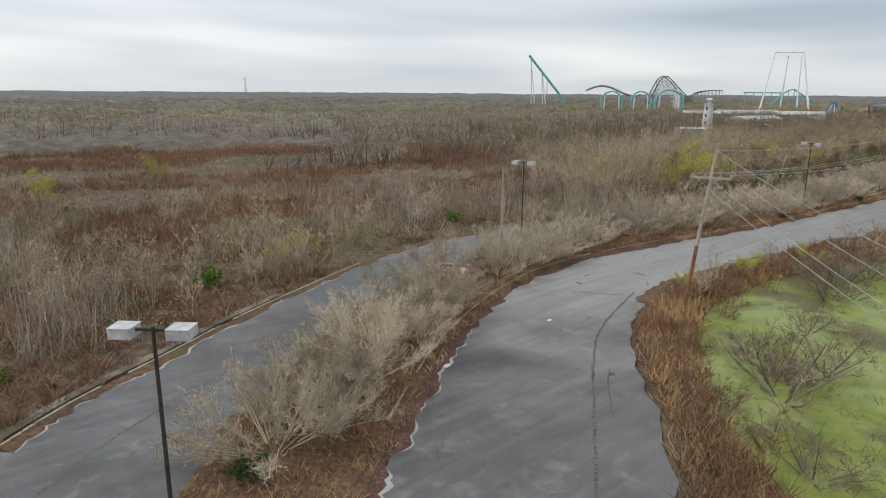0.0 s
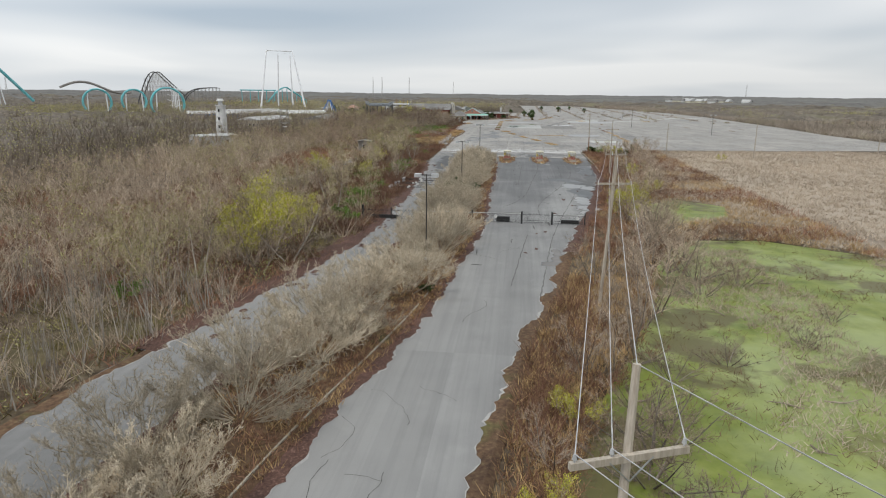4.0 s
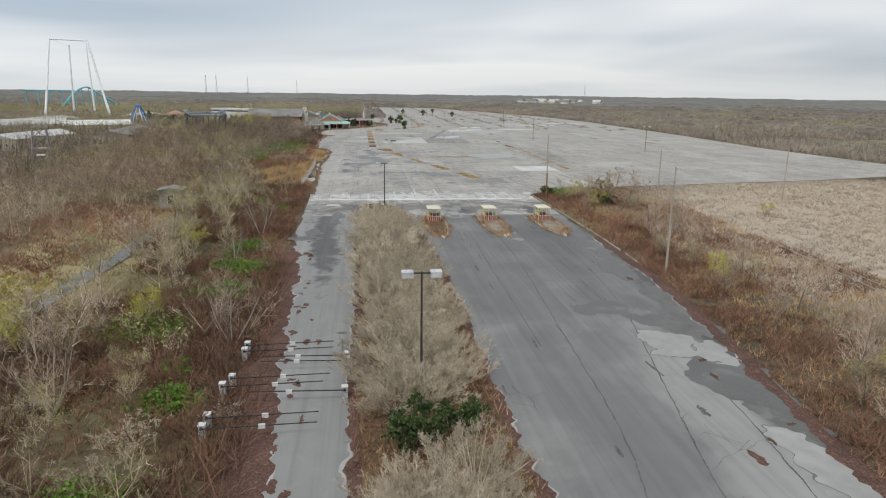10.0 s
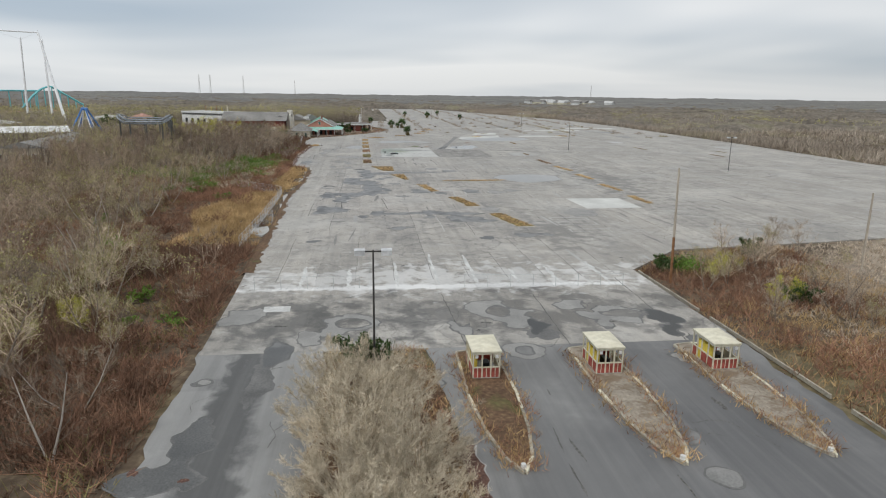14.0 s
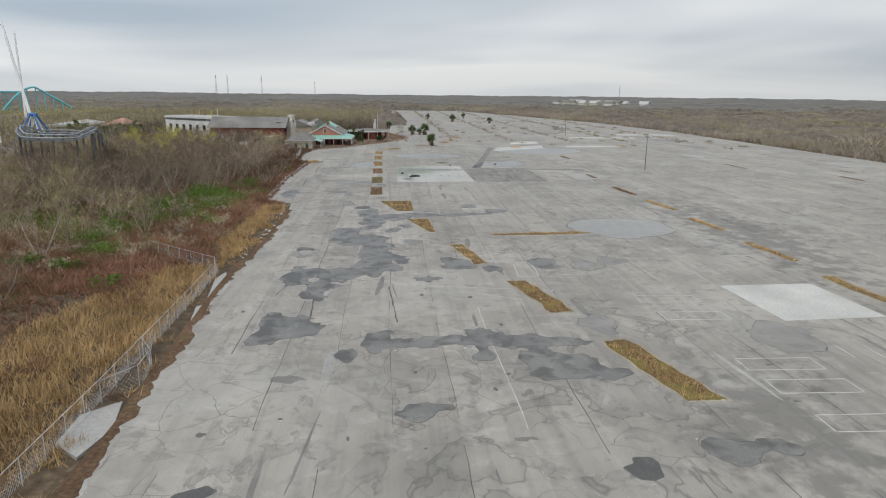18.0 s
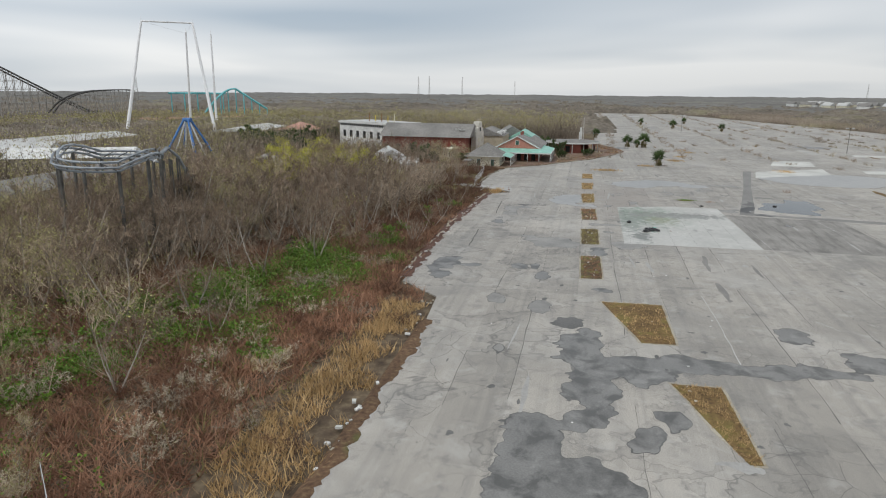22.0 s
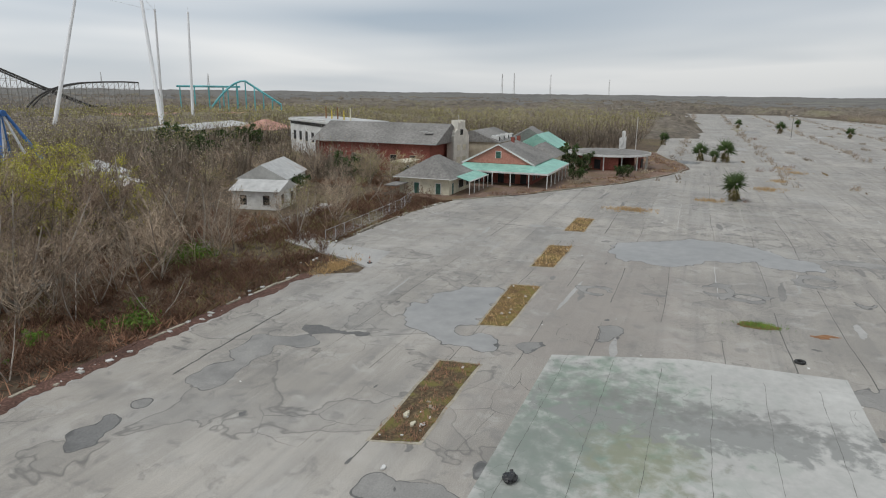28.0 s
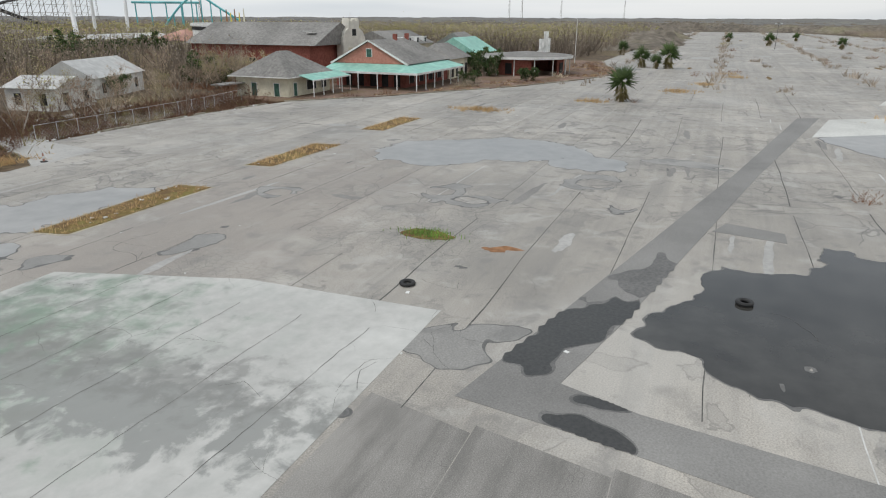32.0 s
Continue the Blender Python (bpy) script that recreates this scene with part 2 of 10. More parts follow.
road_tone = zone(232, 15.6, 45, 1.8, (0.04, 0.04, 0.04), 0.8, road_tone, 0.2, 1.8, 0.3, -5)
road_tone = zone(268, 62, 26, 2.2, (0.06, 0.06, 0.06), 0.75, road_tone, 0.25, 2.4, 0.2, 3)
road_tone = zone(262, 20, 38, 11, (0.105, 0.104, 0.106), 0.7, road_tone, 0.12, 2.4, 0.5)
road_tone = tyre_streaks_over(road_tone)
road_tone = zone(37, 37, 5, 2.2, (0.05, 0.05, 0.052), 0.6, road_tone, 0.2, 1.0, 0.5, -40)
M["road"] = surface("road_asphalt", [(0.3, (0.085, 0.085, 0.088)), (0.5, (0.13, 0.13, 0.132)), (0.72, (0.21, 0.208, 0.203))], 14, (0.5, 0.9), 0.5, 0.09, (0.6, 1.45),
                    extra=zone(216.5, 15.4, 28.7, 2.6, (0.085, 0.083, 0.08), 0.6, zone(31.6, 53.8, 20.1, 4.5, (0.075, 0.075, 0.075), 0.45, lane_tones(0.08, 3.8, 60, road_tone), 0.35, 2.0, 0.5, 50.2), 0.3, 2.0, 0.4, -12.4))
lot_tone = patches(0.4, (0.48, 0.465, 0.435), 0.05, 0.5, 0.66, patches(0.45, (0.205, 0.197, 0.185), 0.13, 0.52, 0.66, tyre_streaks(0.45, (0.19, 0.183, 0.172), 0.9, 0.02)))
lot_tone = patches(0.5, (0.19, 0.185, 0.175), 0.5, 0.56, 0.66, patches(0.4, (0.5, 0.485, 0.455), 0.35, 0.55, 0.68, lot_tone))
lot_tone = water_lines((0.13, 0.126, 0.118), 0.75, 0.10, 0.54, 0.010, 0.2, lot_tone, 0.02)
lot_tone = water_lines((0.14, 0.136, 0.127), 0.55, 0.28, 0.58, 0.014, 0.2, lot_tone, 0.03)
lot_tone = crazing((0.10, 0.096, 0.09), 0.75, 4.5, 0.05, lot_tone, 0.04, 0.5, 0.56)
lot_tone = crazing((0.12, 0.116, 0.108), 0.65, 0.55, 0.03, lot_tone, 0.045, 0.56, 0.62)
lot_tone = zone(299.5, 33, 6.5, 17, (0.055, 0.054, 0.052), 0.6, lot_tone, 0.25, 8.0, 0.5)
lot_tone = zone(299, 58, 6, 8, (0.075, 0.074, 0.07), 0.7, lot_tone, 0.3, 8.0, 0.5)
lot_tone = zone(311.6, 41, 1.0, 26, (0.72, 0.715, 0.70), 0.85, lot_tone, 0.5, 3.2, 0.35)
lot_tone = zone(316, 41, 5.0, 24, (0.62, 0.615, 0.60), 0.6, lot_tone, 0.35, 8.0, 0.4)
lot_tone = zone(548, 44, 22, 9, (0.30, 0.265, 0.235), 0.55, lot_tone, 0.25, 4.0, 0.6)
lot_tone = zone(420, -20, 30, 6, (0.12, 0.118, 0.112), 0.6, lot_tone, 0.3, 9.0, 0.5)
lot_tone = zone(345, 16, 10, 5, (0.12, 0.118, 0.112), 0.6, lot_tone, 0.3, 8.0, 0.5)
lot_tone = zone(505, 12, 14, 8, (0.20, 0.192, 0.178), 0.6, lot_tone, 0.4, 6.0, 0.5)
M["lot"] = surface("lot_asphalt", [(0.32, (0.242, 0.226, 0.201)), (0.68, (0.462, 0.43, 0.383))], 14, (0.45, 0.8), 0.4, 0.06, (0.75, 1.2), spec=0.4, extra=lane_tones(0.085, 5.35, 43, lot_tone))
M["ground"] = surface("rough_ground", [(0.3, (0.055, 0.038, 0.026)), (0.5, (0.105, 0.076, 0.05)), (0.72, (0.20, 0.155, 0.10))], 0.9, (0.85, 1), 0.6, 0.03, (0.7, 1.3),
                      extra=zone(262, 100, 45, 12, (0.36, 0.30, 0.16), 0.8, zone(235, -75, 110, 72, (0.43, 0.36, 0.28), 0.95, patches(0.5, (0.15, 0.14, 0.055), 0.03, 0.52, 0.68), 0.05, 0.6, 0.1), 0.08, 1.0, 0.3))
M["soil"] = surface("leafy_soil", [(0.3, (0.07, 0.04, 0.025)), (0.55, (0.14, 0.085, 0.05)), (0.75, (0.22, 0.16, 0.085))], 2.5, (0.85, 1), 0.7, 0.15, (0.7, 1.3),
                    extra=patches(0.5, (0.10, 0.13, 0.035), 0.2, 0.56, 0.68))
M["litter"] = surface("red_leaf_litter", [(0.3, (0.055, 0.032, 0.025)), (0.55, (0.12, 0.065, 0.05)), (0.75, (0.24, 0.155, 0.12))], 5, (0.85, 1), 0.8, 0.4, (0.7, 1.3))
M["kerb"] = surface("kerb_concrete", [(0.3, (0.30, 0.27, 0.21)), (0.7, (0.48, 0.44, 0.36))], 4, (0.8, 0.95), 0.4, 0.3, (0.6, 1.2))
M["concrete"] = surface("pale_concrete", [(0.3, (0.47, 0.47, 0.44)), (0.7, (0.60, 0.60, 0.57))], 3, (0.7, 0.9), 0.2, 0.1, (0.8, 1.15))
M["twig"] = surface("grey_brown_twigs", [(0.3, (0.38, 0.298, 0.222)), (0.7, (0.65, 0.535, 0.415))], 0.7, (0.85, 1), 0, 0.16, (0.55, 1.3), rnd=0.3, island=0.25, extra=patches(0.5, (0.29, 0.185, 0.13), 0.07, 0.5, 0.62, patches(0.5, (0.34, 0.31, 0.14), 0.05, 0.54, 0.64)))
M["twig_dark"] = surface("dark_brown_twigs", [(0.3, (0.20, 0.15, 0.11)), (0.7, (0.42, 0.335, 0.255))], 0.7, (0.85, 1), 0, 0.16, (0.55, 1.3), rnd=0.3, island=0.3, extra=patches(0.65, (0.17, 0.10, 0.07), 0.07, 0.5, 0.62, patches(0.5, (0.30, 0.27, 0.12), 0.05, 0.54, 0.64)))
M["bark"] = surface("bare_bark", [(0.3, (0.17, 0.135, 0.105)), (0.7, (0.34, 0.29, 0.24))], 1.5, (0.85, 1), 0.4, 0.2, (0.75, 1.2), rnd=0.3)
M["myrtle"] = surface("pale_myrtle_twigs", [(0.3, (0.42, 0.36, 0.26)), (0.7, (0.64, 0.56, 0.44))], 0.8, (0.85, 1), 0, 0.3, (0.8, 1.15), rnd=0.3, island=0.2)
M["deadwood"] = surface("dark_dead_wood", [(0.3, (0.10, 0.085, 0.07)), (0.7, (0.26, 0.225, 0.19))], 1.0, (0.85, 1), 0, 0.2, (0.7, 1.3), rnd=0.2, island=0.3)
M["bramble"] = surface("red_brown_bramble", [(0.3, (0.185, 0.095, 0.06)), (0.7, (0.39, 0.225, 0.145))], 0.2, (0.85, 1), 0, 0.02, (0.55, 1.3), island=0.3)
M["reed"] = surface("tan_reeds", [(0.3, (0.42, 0.345, 0.265)), (0.7, (0.56, 0.475, 0.375))], 0.1, (0.85, 1), 0, 0.02, (0.8, 1.15), island=0.25)
M["scrub"] = surface("dull_brown_scrub", [(0.3, (0.29, 0.225, 0.17)), (0.7, (0.52, 0.43, 0.335))], 0.15, (0.85, 1), 0, 0.03, (0.65, 1.25), island=0.3)
M["gold"] = surface("golden_dry_grass", [(0.3, (0.38, 0.25, 0.115)), (0.7, (0.62, 0.44, 0.23))], 0.2, (0.85, 1), 0, 0.05, (0.8, 1.15), island=0.25)
M["olive"] = surface("olive_brush", [(0.3, (0.17, 0.14, 0.06)), (0.7, (0.31, 0.27, 0.12))], 0.2, (0.85, 1), 0, 0.04, (0.75, 1.25), island=0.3)
M["leafy"] = surface("yellow_green_leaves", [(0.3, (0.36, 0.35, 0.035)), (0.7, (0.60, 0.57, 0.08))], 0.5, (0.6, 0.8), 0, 0.1, (0.8, 1.2), rnd=0.15, island=0.25)
M["pale_leafy"] = surface("pale_spring_leaves", [(0.3, (0.28, 0.26, 0.10)), (0.7, (0.44, 0.42, 0.17))], 0.5, (0.6, 0.8), 0, 0.1, (0.8, 1.2), rnd=0.15, island=0.25)
M["green"] = surface("dark_green_leaves", [(0.3, (0.03, 0.055, 0.016)), (0.7, (0.075, 0.12, 0.03))], 0.8, (0.5, 0.8), 0, 0.1, (0.8, 1.25), rnd=0.15, island=0.3)
M["bright"] = surface("bright_green_leaves", [(0.3, (0.08, 0.16, 0.022)), (0.7, (0.19, 0.31, 0.045))], 0.8, (0.5, 0.8), 0, 0.1, (0.8, 1.25), rnd=0.15, island=0.3)
M["far"] = surface("far_woods_twigs", [(0.3, (0.29, 0.24, 0.19)), (0.7, (0.46, 0.395, 0.325))], 0.02, (0.9, 1), 0, 0.006, (0.75, 1.2), island=0.3,
                   extra=patches(0.6, (0.37, 0.36, 0.16), 0.009, 0.54, 0.7))
M["far_stem"] = surface("far_woods_stems", [(0.3, (0.15, 0.122, 0.094)), (0.7, (0.29, 0.24, 0.19))], 0.02, (0.9, 1), 0, 0.01, (0.7, 1.25), island=0.2)
M["woods_top"] = surface("woodland_crowns", [(0.3, (0.085, 0.072, 0.056)), (0.5, (0.15, 0.128, 0.102)), (0.7, (0.23, 0.2, 0.16))], 0.22, (0.95, 1), 0.8, 0.008, (0.75, 1.25), bump_scale=0.5,
                         extra=patches(0.5, (0.26, 0.255, 0.12), 0.008, 0.55, 0.7))
M["canopy"] = surface("distant_canopy", [(0.3, (0.10, 0.096, 0.09)), (0.5, (0.15, 0.144, 0.132)), (0.7, (0.215, 0.206, 0.188))], 0.05, (0.95, 1), 0, 0.004, (0.7, 1.25),
                      extra=patches(0.4, (0.21, 0.205, 0.15), 0.003, 0.54, 0.66))
M["weed"] = surface("duckweed", [(0.3, (0.12, 0.16, 0.02)), (0.55, (0.225, 0.265, 0.05)), (0.8, (0.31, 0.34, 0.125))], 0.35, (0.35, 0.7), 0.15, 0.05, (0.8, 1.15),
                    extra=patches(0.85, (0.12, 0.10, 0.045), 0.08, 0.53, 0.6, patches(0.6, (0.36, 0.40, 0.2), 0.05, 0.45, 0.6)))
M["water"] = surface("dark_water", [(0.3, (0.03, 0.03, 0.025)), (0.7, (0.05, 0.05, 0.04))], 0.5, (0.04, 0.1), 0, 0.1, spec=0.5)
M["wet"] = surface("wet_asphalt", [(0.3, (0.165, 0.162, 0.153)), (0.7, (0.235, 0.23, 0.22))], 6, (0.3, 0.6), 0.15, 0.2, (0.75, 1.15), spec=0.4,
                   extra=patches(0.8, (0.075, 0.074, 0.07), 0.35, 0.47, 0.6, patches(0.5, (0.3, 0.295, 0.28), 0.5, 0.56, 0.66)))
M["rim"] = surface("damp_rim_asphalt", [(0.3, (0.105, 0.103, 0.10)), (0.7, (0.17, 0.167, 0.16))], 5, (0.5, 0.8), 0.2, 0.3, (0.7, 1.3))
# the sky's pale reflection is put into this puddle's base colour
M["pool"] = surface("sky_toned_puddle", [(0.3, (0.25, 0.245, 0.235)), (0.7, (0.33, 0.324, 0.31))], 0.6, (0.25, 0.4), 0, 0.1, (0.85, 1.15), spec=0.4)
M["crack"] = surface("crack_dark", [(0.35, (0.06, 0.058, 0.053)), (0.62, (0.17, 0.165, 0.155))], 4, (0.8, 0.95), 0.2, 0.3)
M["chalk"] = surface("white_deposit", [(0.3, (0.50, 0.50, 0.48)), (0.7, (0.70, 0.70, 0.68))], 3, (0.8, 0.95), 0.2, 0.4, (0.7, 1.1))
M["paint"] = surface("worn_white_paint", [(0.3, (0.45, 0.45, 0.44)), (0.7, (0.72, 0.72, 0.70))], 5, (0.6, 0.9), 0.2, 0.8, (0.7, 1.1))
M["steel"] = surface("galvanised_steel", [(0.3, (0.32, 0.33, 0.34)), (0.7, (0.48, 0.49, 0.50))], 3, (0.35, 0.6), 0.1, 0.5, metal=0.6)
M["dark_steel"] = surface("dark_bronze_steel", [(0.3, (0.045, 0.042, 0.04)), (0.7, (0.085, 0.08, 0.075))], 3, (0.5, 0.7), 0.1, 0.5, metal=0.3)
M["black"] = surface("black_paint", [(0.3, (0.02, 0.02, 0.02)), (0.7, (0.05, 0.05, 0.05))], 3, (0.5, 0.8), 0.1, 0.5)
M["lamp_grey"] = surface("grey_lamp_housing", [(0.3, (0.42, 0.43, 0.44)), (0.7, (0.60, 0.60, 0.60))], 3, (0.5, 0.7), 0.1, 1.0)
M["wood"] = surface("weathered_pole_wood", [(0.3, (0.33, 0.28, 0.22)), (0.7, (0.55, 0.49, 0.41))], 2.0, (0.8, 0.95), 0.4, 0.15, (0.7, 1.25), stretch=(4, 4, 0.4))
M["rust"] = surface("rusty_brown", [(0.3, (0.16, 0.075, 0.035)), (0.7, (0.34, 0.18, 0.09))], 2, (0.8, 0.95), 0.4, 0.3)
M["cream"] = surface("cream_paint", [(0.3, (0.60, 0.56, 0.43)), (0.7, (0.76, 0.72, 0.58))], 1.5, (0.6, 0.85), 0.15, 0.3, (0.75, 1.1))
M["white"] = surface("weathered_white", [(0.3, (0.62, 0.62, 0.60)), (0.7, (0.80, 0.80, 0.78))], 0.8, (0.5, 0.8), 0.15, 0.2, (0.75, 1.08))
M["ride_white"] = surface("white_ride_steel", [(0.3, (0.82, 0.83, 0.84)), (0.7, (0.90, 0.91, 0.92))], 0.3, (0.4, 0.6), 0, 0.05, (0.9, 1.06))
M["red"] = surface("faded_red_panel", [(0.3, (0.27, 0.055, 0.04)), (0.7, (0.42, 0.11, 0.085))], 2, (0.6, 0.85), 0.15, 0.5)
M["yellow"] = surface("yellow_panel", [(0.3, (0.62, 0.47, 0.05)), (0.7, (0.78, 0.62, 0.12))], 2, (0.6, 0.85), 0.15, 0.5)
M["pinkbrick"] = surface("salmon_stucco", [(0.3, (0.42, 0.17, 0.13)), (0.7, (0.55, 0.26, 0.20))], 2.5, (0.8, 0.95), 0.3, 0.3, (0.75, 1.15))
M["redbrick"] = surface("red_brick", [(0.3, (0.20, 0.06, 0.045)), (0.7, (0.36, 0.13, 0.10))], 2.5, (0.8, 0.95), 0.3, 0.2, (0.7, 1.15))
M["teal"] = surface("mint_green_metal", [(0.3, (0.22, 0.48, 0.40)), (0.7, (0.36, 0.62, 0.53))], 1.0, (0.4, 0.65), 0.1, 0.2, (0.8, 1.1), metal=0.1)
M["coaster_teal"] = surface("teal_track", [(0.3, (0.10, 0.42, 0.45)), (0.7, (0.22, 0.56, 0.60))], 0.3, (0.4, 0.6), 0, 0.05)
M["blue"] = surface("royal_blue_steel", [(0.3, (0.04, 0.14, 0.42)), (0.7, (0.10, 0.26, 0.58))], 0.5, (0.4, 0.6), 0, 0.1)
M["shingle"] = surface("grey_shingles", [(0.3, (0.17, 0.165, 0.155)), (0.7, (0.29, 0.28, 0.265))], 1.6, (0.85, 0.95), 0.5, 0.1, (0.75, 1.2))
M["tin"] = surface("pale_metal_roof", [(0.3, (0.45, 0.45, 0.44)), (0.7, (0.62, 0.62, 0.60))], 0.8, (0.45, 0.7), 0.1, 0.08, (0.75, 1.1),
                   extra=patches(0.5, (0.30, 0.20, 0.15), 0.15, 0.56, 0.66))
M["tan_wall"] = surface("tan_stucco", [(0.3, (0.42, 0.36, 0.27)), (0.7, (0.56, 0.50, 0.39))], 0.7, (0.8, 0.95), 0.2, 0.15, (0.75, 1.12))
M["dark"] = surface("dark_opening", [(0.3, (0.012, 0.012, 0.012)), (0.7, (0.03, 0.03, 0.03))], 1, (0.4, 0.7), 0, 0.2)
M["door_green"] = surface("dark_green_door", [(0.3, (0.03, 0.075, 0.06)), (0.7, (0.06, 0.13, 0.10))], 2, (0.6, 0.8), 0.1, 0.5)
M["orange"] = surface("orange_roof", [(0.3, (0.40, 0.20, 0.15)), (0.7, (0.52, 0.32, 0.26))], 0.5, (0.7, 0.9), 0.1, 0.1)
M["lattice"] = surface("grey_coaster_timber", [(0.3, (0.23, 0.22, 0.20)), (0.7, (0.37, 0.35, 0.33))], 0.3, (0.8, 0.95), 0, 0.05)
M["bag"] = surface("black_plastic_bag", [(0.3, (0.012, 0.012, 0.013)), (0.7, (0.03, 0.03, 0.032))], 3, (0.25, 0.45), 0.6, 1.0, spec=0.5, bump_scale=4)
pad = patches(0.4, (0.36, 0.372, 0.352), 0.25, 0.5, 0.68, patches(0.5, (0.56, 0.56, 0.535), 0.12, 0.5, 0.64))
pad = zone(521, 39, 9, 6.5, (0.345, 0.375, 0.335), 0.7, pad, 0.4, 4.5, 0.7)
pad = zone(523, 41, 6.5, 4.2, (0.13, 0.215, 0.145), 0.7, pad, 0.6, 7.0, 0.9)
pad = zone(522, 40, 6, 4.2, (0.225, 0.235, 0.215), 0.62, pad, 0.7, 8.0, 0.7)
pad = zone(518.5, 37, 4, 2.4, (0.25, 0.26, 0.16), 0.55, pad, 0.7, 6.0, 0.7)
pad = zone(512, 43.4, 10, 2.2, (0.22, 0.245, 0.22), 0.75, pad, 0.6, 6.0, 0.7)
pad = zone(523.2, 32, 2.2, 11, (0.25, 0.255, 0.243), 0.85, pad, 0.7, 5.0, 0.25, 5)
pad = zone(525.5, 33, 1.4, 8, (0.2, 0.2, 0.188), 0.6, pad, 0.9, 7.0, 0.6)
pad = zone(499.5, 42.2, 4, 1.4, (0.19, 0.20, 0.19), 0.85, pad, 0.6, 5, 0.4)
pad = zone(509.2, 37.0, 0.7, 0.8, (0.2, 0.235, 0.205), 0.7, pad, 2.2, 3.5, 0.6)
pad = zone(509.2, 28.8, 0.8, 0.5, (0.25, 0.25, 0.237), 0.7, pad, 2.2, 3.2, 0.6)
pad = zone(508.0, 31.5, 1.0, 0.4, (0.25, 0.25, 0.237), 0.7, pad, 2.2, 3.2, 0.6)
pad = crazing((0.13, 0.13, 0.12), 0.7, 3.0, 0.022, pad, 0.12, 0.52, 0.57)
M["green_stain"] = surface("green_stained_concrete", [(0.3, (0.43, 0.427, 0.405)), (0.7, (0.515, 0.51, 0.485))], 1.4, (0.6, 0.85), 0.12, 0.12, (0.85, 1.1), bump_scale=40, extra=pad)
M["dark_pool"] = surface("dark_puddle_water", [(0.3, (0.028, 0.027, 0.025)), (0.7, (0.06, 0.058, 0.053))], 0.35, (0.04, 0.1), 0, 0.1, (0.7, 1.3), spec=0.34)
M["worn"] = surface("worn_pale_paving", [(0.3, (0.34, 0.335, 0.32)), (0.7, (0.45, 0.44, 0.42))], 3, (0.7, 0.9), 0.2, 0.1, (0.8, 1.15))
strip_tone = patches(0.4, (0.22, 0.215, 0.205), 0.25, 0.5, 0.66)
M["strip"] = surface("new_asphalt_strip", [(0.3, (0.18, 0.175, 0.166)), (0.7, (0.26, 0.254, 0.242))], 12, (0.6, 0.85), 0.35, 0.12, (0.75, 1.2), extra=strip_tone)
M["tuft"] = surface("island_grass_soil", [(0.3, (0.075, 0.045, 0.022)), (0.5, (0.17, 0.105, 0.045)), (0.72, (0.24, 0.17, 0.065))], 2.6, (0.85, 1), 0.8, 0.3, (0.65, 1.25),
                    extra=patches(0.6, (0.17, 0.16, 0.04), 0.3, 0.5, 0.62))
M["dark_wet"] = surface("soaked_asphalt", [(0.3, (0.07, 0.069, 0.066)), (0.7, (0.13, 0.128, 0.122))], 6, (0.25, 0.55), 0.15, 0.2, (0.7, 1.2), spec=0.4, extra=patches(0.6, (0.2, 0.197, 0.188), 0.25, 0.54, 0.66))
M["spring_haze"] = surface("spring_haze_leaves", [(0.3, (0.31, 0.29, 0.105)), (0.7, (0.47, 0.44, 0.17))], 0.05, (0.7, 0.9), 0, 0.01, (0.8, 1.2), island=0.2)
M["faint"] = surface("drying_asphalt", [(0.3, (0.21, 0.204, 0.192)), (0.7, (0.33, 0.32, 0.30))], 10, (0.4, 0.7), 0.25, 0.2, (0.75, 1.2), spec=0.35, extra=patches(0.5, (0.15, 0.147, 0.14), 0.35, 0.5, 0.62))
M["walk"] = surface("dirty_concrete_walk", [(0.3, (0.16, 0.14, 0.11)), (0.7, (0.30, 0.27, 0.22))], 3, (0.8, 0.95), 0.4, 0.2, (0.6, 1.2), extra=patches(0.8, (0.10, 0.075, 0.05), 0.25, 0.45, 0.55))
M["pale_bark"] = surface("pale_sapling_bark", [(0.3, (0.30, 0.265, 0.225)), (0.7, (0.48, 0.44, 0.39))], 1.0, (0.85, 1), 0, 0.2, (0.75, 1.2), island=0.25)
M["bramble_dark"] = surface("dark_red_brown_bramble", [(0.3, (0.10, 0.055, 0.036)), (0.7, (0.25, 0.15, 0.10))], 0.2, (0.85, 1), 0, 0.03, (0.7, 1.3), island=0.35)
M["dark_timber"] = surface("dark_weathered_timber", [(0.3, (0.075, 0.075, 0.07)), (0.7, (0.17, 0.165, 0.155))], 1.0, (0.8, 0.95), 0.2, 0.2)
M["tuft_dark"] = surface("island_litter_soil", [(0.3, (0.05, 0.035, 0.02)), (0.5, (0.115, 0.08, 0.045)), (0.72, (0.20, 0.155, 0.085))], 4, (0.85, 1), 0.9, 0.5, (0.6, 1.3), extra=patches(0.7, (0.17, 0.16, 0.04), 0.5, 0.5, 0.6))
M["island_dirt"] = surface("dusty_island_concrete", [(0.3, (0.22, 0.185, 0.14)), (0.7, (0.38, 0.335, 0.275))], 3, (0.8, 0.95), 0.4, 0.3, (0.7, 1.2), extra=patches(0.7, (0.15, 0.10, 0.06), 0.5, 0.48, 0.6))
M["soaked"] = surface("rain_soaked_asphalt", [(0.3, (0.035, 0.035, 0.034)), (0.7, (0.065, 0.064, 0.061))], 6, (0.35, 0.6), 0.15, 0.2, (0.8, 1.2), spec=0.4)
